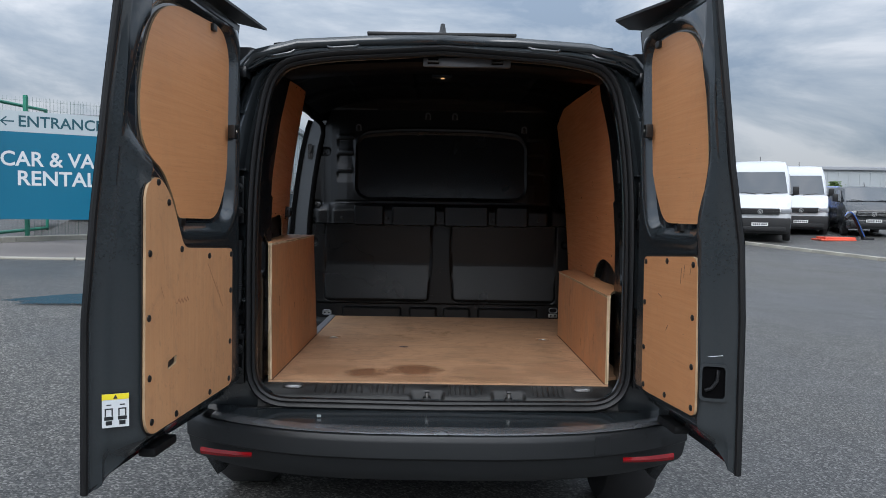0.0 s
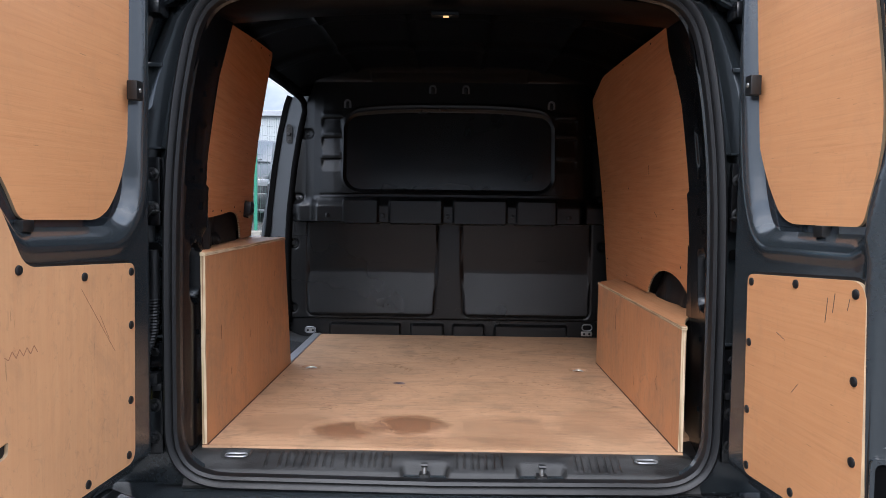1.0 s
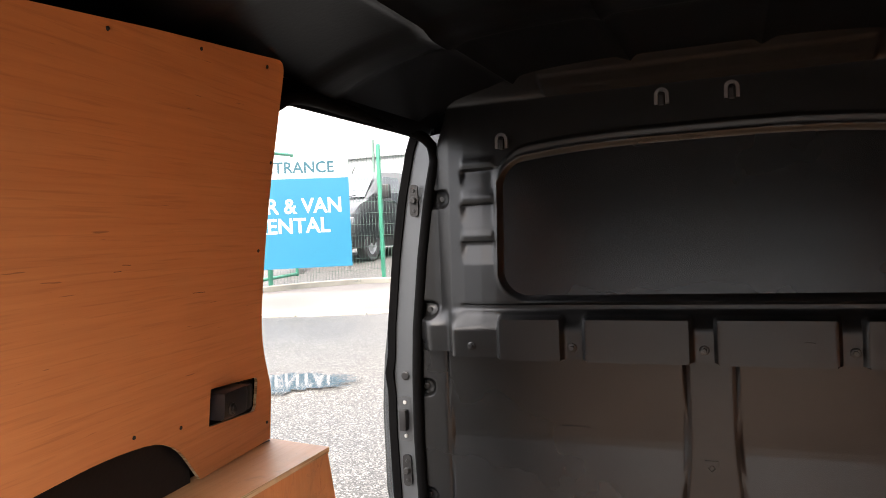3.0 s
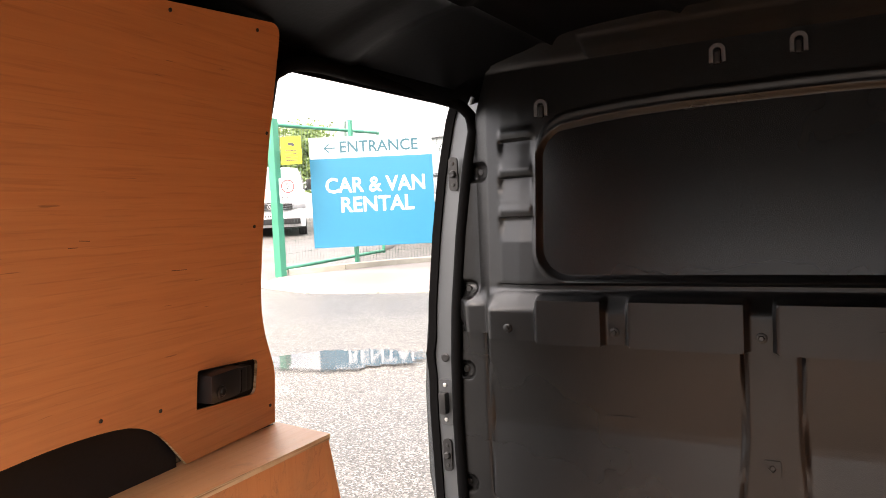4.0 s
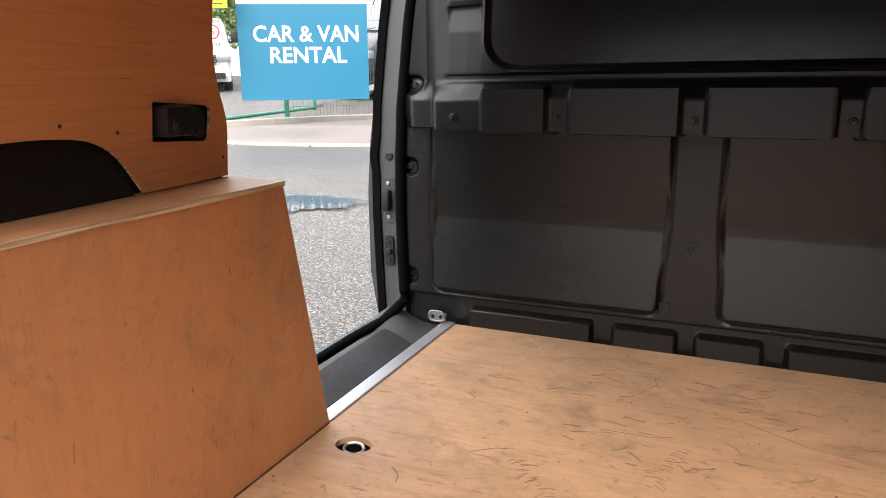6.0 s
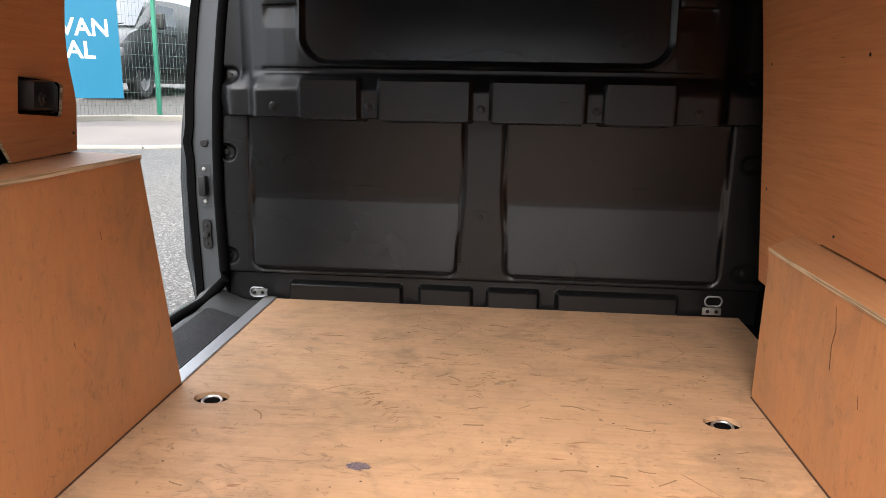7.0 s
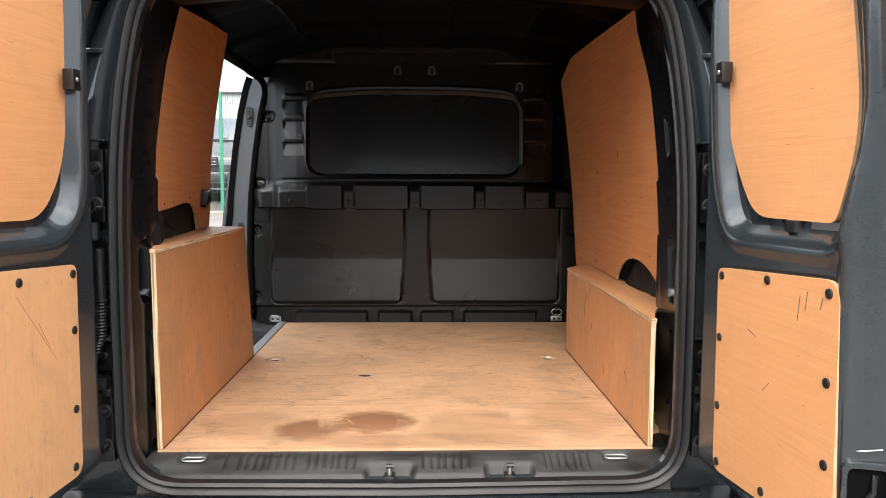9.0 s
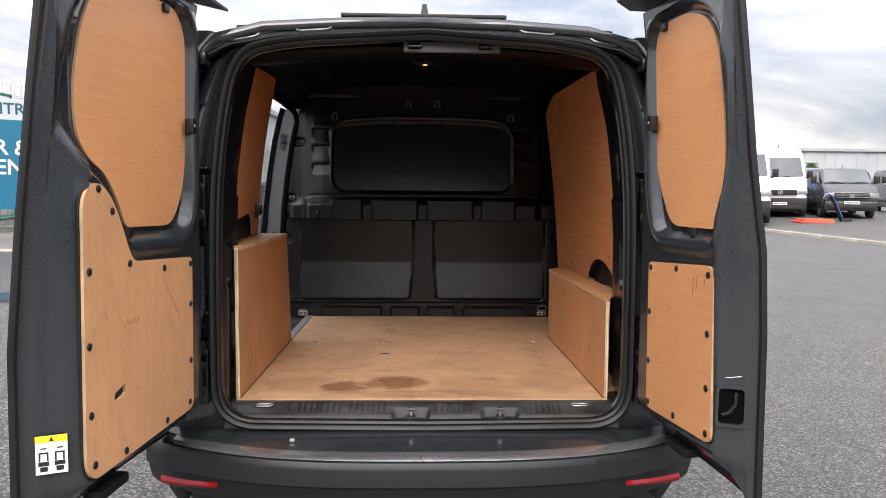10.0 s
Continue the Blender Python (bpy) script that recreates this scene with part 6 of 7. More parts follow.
# wheel arch boxes
def arch_box(side, face, top, label):
    ob = thing("wheel_arch_box", (side * 0.66, 0.5, 0.611), label, "wheel arch box", "wheel arch boxes")
    inw = lambda a, b, h: Vector((side * (0.600 + h), a, b))
    fp = part("face_board", plate(face, 0, 0.012, inw, 1), [M_PLYZ, M_PLYEDGEV], ob, "reddish plywood with pale cut edges")
    zt = max(b for a, b in face)
    tp = part("top_board", plate(top, zt + 0.0005, zt + 0.0095, lambda a, b, h: Vector((side * a, b, h)), 1), [M_PLYTOP, M_PLYEDGE], ob, "reddish plywood top with pale edges")
    part("inner_batten", solid_box((side * 0.614, 0.20, 0.6125), (side * 0.640, 0.80, 0.645), 0.002), M_PLYEDGE, ob)
    return fp, tp


l_face, l_top = arch_box(-1, [(0.0, 0.6115), (0.952, 0.6115), (0.850, 1.094), (-0.004, 1.094)],
                         fillet([(0.598, -0.010, 0), (0.598, 0.852, 0), (0.732, 0.872, 0), (0.732, 0.668, 0.01), (0.708, 0.52, 0.06), (0.702, 0.36, 0.05), (0.672, 0.24, 0.05), (0.650, 0.12, 0.03), (0.620, 0.03, 0.0), (0.612, -0.008, 0)], 5), "tall plywood wheel arch box with a sloping front edge")
r_face, r_top = arch_box(1, [(0.0, 0.6115), (1.036, 0.6115), (1.030, 0.924), (0.0, 0.924)],
                         fillet([(0.598, -0.006, 0), (0.598, 1.032, 0), (0.724, 1.20, 0), (0.722, 0.672, 0.01), (0.704, 0.59, 0.06), (0.706, 0.43, 0.05), (0.740, 0.33, 0.03), (0.715, 0.25, 0.03), (0.645, 0.11, 0.02), (0.614, 0.02, 0), (0.612, -0.006, 0)], 5), "low plywood wheel arch box with a cut-out top")
to_rf = lambda a, b, h: Vector((0.600 - h, a, b))
to_lf = lambda a, b, h: Vector((-0.600 + h, a, b))
scratch([(0.725, 0.905), (0.715, 0.87), (0.722, 0.84), (0.718, 0.80)], 0.0007, r_face, M_PLYCRACK, to_rf, 0.0002)
for pts in ([(0.62, 0.80), (0.615, 0.78)], [(0.45, 0.70), (0.448, 0.67)], [(0.2, 0.72), (0.22, 0.74), (0.20, 0.76)]):
    scratch(pts, 0.0003, r_face, M_PLYCRACK, to_rf, 0.0002)
for pts in ([(0.40, 0.84), (0.397, 0.815)], [(0.60, 0.83), (0.603, 0.82)], [(0.2, 0.77), (0.205, 0.745)], [(0.70, 0.99), (0.702, 0.975)], [(0.12, 0.90), (0.118, 0.86)]):
    scratch(pts, 0.0003, l_face, M_PLYCRACK, to_lf, 0.0002)
# dark strips laid on the box tops along the lower edges of the side boards
scratch([(0.724, 0.93), (0.7245, 0.85), (0.724, 0.78), (0.722, 0.675)], 0.0022, r_top, M_PLYCRACK, lambda a, b, h: Vector((a - 0.004, b, 0.9336 + h)), 0.0001)
scratch([(0.730, 0.86), (0.730, 0.675)], 0.0018, l_top, M_PLYCRACK, lambda a, b, h: Vector((-a + 0.002, b, 1.1038 + h)), 0.0001)

# dark strips laid on the floor along the foot of the face boards
scratch([(0.0, 0.0), (1.034, 0.0)], 0.0022, r_face, M_PLYCRACK, lambda a, b, h: Vector((0.5985 - b, a, 0.6104 + h)), 0.0001, "foot_strip", "dark strip along the joint at the foot")
scratch([(0.0, 0.0), (0.95, 0.0)], 0.0022, l_face, M_PLYCRACK, lambda a, b, h: Vector((-0.5985 + b, a, 0.6104 + h)), 0.0001, "foot_strip", "dark strip along the joint at the foot")

# moulded wheel arch covers behind the boards
def arch_cover(side, yc, zc, ry, rz, x0, x1):
    """A half dome that bulges into the load space, with radial grooves."""
    bm = bmesh.new()

    def f(t, v):
        a = math.pi * t
        r = min(v, 1.0)
        x = x0 + 0.030 * r ** 3 + (x1 - x0) * max(0.0, v - 1.0)
        x -= 0.007 * math.exp(-((t - 0.38) / 0.03) ** 2) * ss(0.3, 0.7, r) + 0.007 * math.exp(-((t - 0.60) / 0.03) ** 2) * ss(0.3, 0.7, r)
        x += 0.006 * ss(0.60, 0.64, r) * ss(0.90, 0.86, r)
        return Vector((side * x, yc + ry * math.cos(a) * r, zc + rz * math.sin(a) * r))
    grid(bm, span(0, 1, 60), span(0, 1, 24) + [1.5, 2.0], f)
    return part("wheel_arch_cover", bm, M_ARCH, van, "black moulded wheel arch cover", smooth=True)


arch_cover(-1, 0.40, 0.86, 0.34, 0.35, 0.715, 0.84)
arch_cover(1, 0.42, 0.70, 0.36, 0.355, 0.700, 0.82)
# lumpy trim at the foot of the rear pillar, above the boxes
for side, zb, z_top in ((-1, 1.104, 1.275),):
    def lump(u, v):
        y = 0.098 + 0.542 * u
        x = lerp_table([(0.0, 0.640), (0.05, 0.638), (0.13, 0.650), (0.24, 0.672), (0.38, 0.688), (0.6, 0.698), (1.0, 0.714)], u)
        x += -0.008 * math.sin(u * 26) * math.sin(v * 4) * (u < 0.45) + 0.004 * v
        h = lerp_table([(0.0, 1.0), (0.06, 0.96), (0.16, 0.76), (0.30, 0.68), (0.85, 0.74), (1.0, 0.6)], u)
        return Vector((side * (x + (0.0 if side < 0 else 0.03)), y, zb - 0.05 + v * (z_top - zb + 0.05) * h))
    bm = bmesh.new()
    grid(bm, span(0, 1, 48), span(0, 1, 14), lump)
    tr = part("pillar_trim", bm, M_ARCH, van, "black lumpy pillar trim", smooth=True)
    for u, v in ((0.485, 0.42), (0.44, 0.24)):
        # hollow cone that stands out of the trim
        c = lump(u, v)
        prof = [(0.034, -0.004), (0.026, 0.003), (0.015, 0.011), (0.011, 0.012), (0.008, 0.010), (0.005, 0.002)]
        b = bmesh.new()
        loops = [[b.verts.new((c.x - side * h, c.y + r * math.cos(a), c.z + 0.8 * r * math.sin(a))) for a in span(0, 2 * math.pi, 20)[:-1]] for r, h in prof]
        for l0, l1 in zip(loops, loops[1:]):
            for i in range(20):
                b.faces.new((l0[i - 1], l0[i], l1[i], l1[i - 1]))
        b.faces.new(loops[-1])
        part("trim_cone", b, M_ARCH, tr, smooth=True)

# ---- yard: kerbs, pavement, puddle ----
def smooth_line(pts, step=0.5):
    """Points at even steps along a rounded line."""
    v = [Vector((*p, 0)) for p in pts]
    out = []
    for i in range(len(v) - 1):
        p0, p1, p2, p3 = v[max(i - 1, 0)], v[i], v[i + 1], v[min(i + 2, len(v) - 1)]
        k = max(2, int((p2 - p1).length / 0.1))
        for s in range(k):
            t = s / k
            out.append(0.5 * ((2 * p1) + (p2 - p0) * t + (2 * p0 - 5 * p1 + 4 * p2 - p3) * t * t + (3 * p1 - p0 - 3 * p2 + p3) * t ** 3))
    out.append(v[-1])
    even, run = [out[0]], 0.0
    for a, b in zip(out, out[1:]):
        run += (b - a).length
        if run >= step:
            even.append(b)
            run = 0.0
    return [(p.x, p.y) for p in even]


def kerb_run(name, pts, w, up, label, length=0.9):
    """Kerb stones end to end along a line."""
    ob = tagged(thing(name, (pts[0][0], pts[0][1], ground_z(*pts[0])), label, "kerb"), kind="structure")
    line = smooth_line(pts, length)
    for (ax, ay), (bx, by) in zip(line, line[1:]):
        d = Vector((bx - ax, by - ay))
        n = Vector((-d.y, d.x)).normalized() * w / 2
        d = d.normalized() * 0.006
        z0, z1 = ground_z(ax, ay), ground_z(bx, by)
        b = bmesh.new()
        lo = [b.verts.new((x, y, z)) for x, y, z in ((ax + d.x - n.x, ay + d.y - n.y, z0 - 0.1), (bx - d.x - n.x, by - d.y - n.y, z1 - 0.1), (bx - d.x + n.x, by - d.y + n.y, z1 - 0.1), (ax + d.x + n.x, ay + d.y + n.y, z0 - 0.1))]
        hi = [b.verts.new((v.co.x, v.co.y, v.co.z + 0.1 + up)) for v in lo]
        b.faces.new(lo[::-1])
        top = b.faces.new(hi)
        for i in range(4):
            b.faces.new((lo[i - 1], lo[i], hi[i], hi[i - 1]))
        bmesh.ops.bevel(b, geom=list(top.edges), offset=0.012, segments=1, affect="EDGES")
        part("kerb_stone", b, M_KERB, ob)
    return line


K1 = [(-16, 12.5), (-9.5, 8.9), (-7.3, 7.75), (-6.6, 7.25), (-5.8, 7.35), (-4.7, 7.85), (-3.8, 8.5), (-2.6, 9.9), (-1.5, 11.8), (0.5, 16)]
K2 = [(-7.55, 8.55), (-6.9, 9.8), (-6.3, 10.8), (-5.3, 11.5), (-4.6, 12.2), (-3.2, 13.6), (-1.2, 16)]
kerb_run("kerb_low", K1, 0.16, 0.025, "flush pale concrete kerb by the yard")
kerb_run("kerb_raised", K2, 0.15, 0.10, "raised pale concrete kerb below the fence")
line = smooth_line(K1[2:], 0.6)
back = smooth_line(K2, 0.6)
bm = bmesh.new()
k = min(len(line), len(back))
rows = []
for i in range(24):
    a, b_ = line[min(len(line) - 1, int(i * (len(line) - 1) / 23))], back[min(len(back) - 1, int(i * (len(back) - 1) / 23))]
    rows.append([bm.verts.new((a[0] + (b_[0] - a[0]) * t, a[1] + (b_[1] - a[1]) * t, ground_z(a[0] + (b_[0] - a[0]) * t, a[1] + (b_[1] - a[1]) * t) + 0.014)) for t in span(0, 1, 5)])
for r0, r1 in zip(rows, rows[1:]):
    for i in range(5):
        bm.faces.new((r0[i], r0[i + 1], r1[i + 1], r1[i]))
tagged(part("pavement", bm, M_PAVE, smooth=True), "brown-grey pavement between two kerbs", "pavement", kind="structure")
# the hard standing behind the raised kerb lies a little higher
inner = smooth_line(K2[1:], 0.6)
bm = bmesh.new()
rows = []
for i, (x, y) in enumerate(inner):
    t = i / (len(inner) - 1)
    d = Vector((-0.30 - 0.30 * t, 0.95 - 0.10 * t)).normalized()
    rows.append([bm.verts.new((x + d.x * q, y + d.y * q, ground_z(x + d.x * q, y + d.y * q) + 0.09 + 0.11 * ss(0.1, 2.5, q))) for q in (0.06, 0.6, 1.2, 2.0, 3.0, 5.0, 9.0, 16.0, 30.0)])
for r0, r1 in zip(rows, rows[1:]):
    for i in range(len(r0) - 1):
        bm.faces.new((r0[i], r0[i + 1], r1[i + 1], r1[i]))
tagged(part("hard_standing", bm, M_TARMAC, smooth=True, at=(0, 0, 0)), "tarmac hard standing behind the fence", "tarmac", kind="structure")
KR = [(6.5, 40), (9.2, 28), (10.6, 22.2), (11.3, 20.2), (12.5, 17.2), (14.2, 13), (16, 8), (17, -4)]
kerb_run("kerb_far", KR, 0.18, 0.10, "pale concrete kerb beside the parked vans", 1.0)
bm = bmesh.new()
rl = smooth_line(KR, 1.5)
rows = [[bm.verts.new((x + t, y + 0.3 * t, ground_z(x + t, y + 0.3 * t) + 0.095 + 0.06 * ss(0.1, 3.0, t))) for t in (0.05, 2, 5, 10, 18, 30, 60)] for x, y in rl]
for r0, r1 in zip(rows, rows[1:]):
    for i in range(6):
        bm.faces.new((r0[i], r0[i + 1], r1[i + 1], r1[i]))
tagged(part("parking_apron", bm, M_TARMAC, smooth=True, at=(0, 0, 0)), "raised tarmac apron with parked vans", "tarmac", kind="structure")
# puddle with a ragged edge
rp = random.Random(8)
pts = []
for i in range(160):
    a = 2 * math.pi * i / 160
    r = 1 + 0.22 * math.sin(3 * a + 1) + 0.12 * math.sin(7 * a) + 0.06 * math.sin(17 * a) + 0.05 * math.sin(31 * a + 2) + rp.uniform(-0.05, 0.05)
    pts.append((-3.48 + 0.85 * r * math.cos(a) * 0.85 - 0.25 * r * math.sin(a), 4.54 + 0.36 * r * math.sin(a) + 0.40 * r * math.cos(a)))
zp = ground_z(-3.48, 4.54)
bm = bmesh.new()
vs = [bm.verts.new((x, y, (zp + ground_z(x, y)) / 2 + 0.010)) for x, y in pts]
bm.faces.new(vs)
tagged(part("puddle", bm, m_water, at=(-3.48, 4.54, zp)), "shallow rain puddle on tarmac", "puddle", kind="structure")
# ---- fence, gate and signs ----
def mesh_panel(bm, a, b, h, z_off, step=0.076, rows=0.2, r=0.0016):
    a, b = Vector(a), Vector(b)
    ln = (b - a).length
    d = (b - a) / ln
    n = Vector((-d.y, d.x)) * r
    za, zb = ground_z(*a) + z_off, ground_z(*b) + z_off

    def bar(p, q, w):
        vs_ = []
        for c in (p, q):
            for o in ((w.x, w.y, 0), (-w.x, -w.y, 0)):
                vs_.append(bm.verts.new((c[0] + o[0], c[1] + o[1], c[2])))
        bm.faces.new((vs_[0], vs_[1], vs_[3], vs_[2]))
    k = int(ln / step)
    for i in range(k + 1):
        t = i / k
        p = a.lerp(b, t)
        z = za + (zb - za) * t
        wv = d * r
        bar((p.x, p.y, z), (p.x, p.y, z + h), wv)
    for j in range(int(h / rows) + 1):
        z = j * rows
        v = [bm.verts.new(c) for c in ((a.x, a.y, za + z - r), (b.x, b.y, zb + z - r), (b.x, b.y, zb + z + r), (a.x, a.y, za + z + r))]
        bm.faces.new(v)


fence = thing("mesh_fence", (-5.7, 11.25, ground_z(-5.7, 11.25)), "green steel mesh fence behind a low kerb", "fence")
posts = [(-7.05, 9.75), (-5.72, 11.28), (-4.05, 13.0), (-2.3, 14.9), (-0.6, 16.9), (1.2, 19)]
for i, (x, y) in enumerate(posts):
    z = ground_z(x, y)
    part("post", solid_box((x - 0.03, y - 0.03, z - 0.05), (x + 0.03, y + 0.03, z + 2.48), 0.006), M_GREEN, fence, "green steel post")
for p, q in zip(posts, posts[1:]):
    b = bmesh.new()
    mesh_panel(b, p, q, 2.4, 0.06, 0.055, 0.2, 0.0022)
    tagged(part("wire_mesh", b, M_WIRE, fence, "welded wire mesh"), kind="stuff")
far_fence = thing("mesh_fence", (-14, 15, ground_z(-14, 15)), "tall grey mesh fence across the yard", "fence")
fp = [(-22, 13.5), (-18.8, 14.6), (-15.6, 15.7), (-12.4, 16.8), (-9.2, 17.9)]
for x, y in fp:
    z = ground_z(x, y)
    part("post", solid_box((x - 0.03, y - 0.03, z - 0.05), (x + 0.03, y + 0.03, z + 3.2), 0.006), M_WIRE, far_fence)
for p, q in zip(fp, fp[1:]):
    b = bmesh.new()
    mesh_panel(b, p, q, 3.1, 0.06, 0.10, 0.3, 0.002)
    tagged(part("wire_mesh", b, M_WIRE, far_fence), kind="stuff")

gate = thing("mesh_gate", (-7.52, 8.38, ground_z(-7.52, 8.38)), "open green steel mesh gate", "gate")
g0, g1 = (-7.52, 8.38), (-7.55, 11.3)
z0, z1 = ground_z(*g0), ground_z(*g1)
part("gate_post", solid_box((g0[0] - 0.065, g0[1] - 0.065, z0 - 0.05), (g0[0] + 0.065, g0[1] + 0.065, z0 + 2.45), 0.008), M_GREEN, gate, "thick green post")
for za, zb in ((z0 + 0.12, z1 + 0.12), (z0 + 2.36, z1 + 2.36)):
    part("gate_rail", tube([(g0[0], g0[1], za), (g1[0], g1[1], zb)], 0.03, 8), M_GREEN, gate)
part("gate_stile", tube([(g1[0], g1[1], z1 + 0.08), (g1[0], g1[1], z1 + 2.38)], 0.03, 8), M_GREEN, gate)
b = bmesh.new()
mesh_panel(b, g0, g1, 2.2, 0.14)
tagged(part("wire_mesh", b, M_WIRE, gate), kind="stuff")

# big sign
so_, se_ = Vector((-7.20, 8.84, 0.985)), Vector((-5.525, 9.81, 0.985))
su = (se_ - so_).normalized()
sn = Vector((su.y, -su.x, 0))
SW, SH = (se_ - so_).length, 1.74
to_sign = lambda a, b, h: so_ + su * a + sn * h + Vector((0, 0, b))
sign = thing("rental_sign", tuple(so_.lerp(se_, 0.5) - Vector((0, 0, 0.985 - ground_z(-6.36, 9.32)))), "blue and pale grey rental sign board", "sign")
part("blue_panel", plate([(0, 0), (SW, 0), (SW, SH - 0.335), (0, SH - 0.335)], -0.012, 0.004, to_sign), M_SIGNBLUE, sign, "blue sign panel")
part("pale_panel", plate([(0, SH - 0.333), (SW, SH - 0.333), (SW, SH), (0, SH)], -0.012, 0.004, to_sign), M_SIGNPALE, sign, "pale grey sign panel")
part("entrance_text", lettering("ENTRANCE", 0.250, lambda a, b, h: to_sign(SW * 0.565 + a * 0.97, SH - 0.170 + b, 0.006 + h), 0.001, "CENTER", 0.004), M_SIGNTEAL, sign, "dark teal lettering")
bm = bmesh.new()
for q in ([(0.245, -0.010), (0.42, -0.010), (0.42, 0.012), (0.245, 0.012)], [(0.225, 0.0), (0.305, 0.075), (0.325, 0.065), (0.255, 0.0)], [(0.225, 0.0), (0.255, 0.0), (0.325, -0.065), (0.305, -0.075)]):
    prism(bm, [(a, b_ + SH - 0.172) for a, b_ in q], 0.005, 0.007, to_sign)
part("arrow", bm, M_SIGNTEAL, sign, "dark teal arrow")
part("car_van_text", lettering("CAR & VAN", 0.330, lambda a, b, h: to_sign(SW * 0.525 + a * 0.93, 0.965 + b, 0.006 + h), 0.001, "CENTER", 0.006), M_SIGNWHITE, sign, "bold white lettering")
part("rental_text", lettering("RENTAL", 0.330, lambda a, b, h: to_sign(SW * 0.530 + a * 0.97, 0.655 + b, 0.006 + h), 0.001, "CENTER", 0.006), M_SIGNWHITE, sign, "bold white lettering")
for zb in (1.35, 2.35):
    part("sign_bracket", tube([to_sign(0.40, zb - so_.z, -0.01), (-7.05, 9.75, zb)], 0.02, 6), M_GREEN, sign, "green steel bracket to the fence post")
# notices on the gate post
to_note = lambda a, b, h: Vector((-7.52, 8.38, 0)) + su * (a + 0.19) + sn * (0.075 + h) + Vector((0, 0, b))
note = thing("yellow_notice", tuple(to_note(0.1, 2.31, 0)), "yellow camera warning notice on a gate", "notice")
part("notice_board", plate([(-0.06, 2.31), (0.25, 2.31), (0.25, 2.73), (-0.06, 2.73)], 0, 0.004, to_note), M_YELLOW, note)
bm = bmesh.new()
prism(bm, [(0.05, 2.60), (0.14, 2.58), (0.15, 2.62), (0.06, 2.65)], 0.004, 0.006, to_note)
for j in range(4):
    prism(bm, [(0.0, 2.36 + 0.05 * j), (0.19, 2.36 + 0.05 * j), (0.19, 2.375 + 0.05 * j), (0.0, 2.375 + 0.05 * j)], 0.004, 0.006, to_note)
part("notice_bars", bm, M_INK, note)
part("mount_bar", tube([(-7.52, 8.38, 2.52), to_note(0.10, 2.52, -0.006)], 0.008, 6), M_GREEN, note)
limit = thing("speed_sign", tuple(to_note(0, 1.7, 0)), "white five mile speed limit notice", "notice")
part("limit_board", plate([(-0.12, 1.72), (0.14, 1.72), (0.14, 2.10), (-0.12, 2.10)], 0, 0.004, to_note), M_SIGNWHITE, limit)
part("mount_bar", tube([(-7.52, 8.38, 1.9), to_note(0.0, 1.9, -0.006)], 0.008, 6), M_GREEN, limit)
part("limit_ring", plate(ring_pts(0.01, 1.975, 0.105, 24), 0.004, 0.006, to_note, 0, [ring_pts(0.01, 1.975, 0.085, 24)]), M_RED, limit, "red ring")
part("limit_number", lettering("5", 0.13, lambda a, b, h: to_note(0.01 + a, 1.975 + b, 0.005 + h), 0.001), M_INK, limit)
part("limit_word", lettering("MPH", 0.10, lambda a, b, h: to_note(0.01 + a, 1.79 + b, 0.005 + h), 0.001), M_INK, limit)


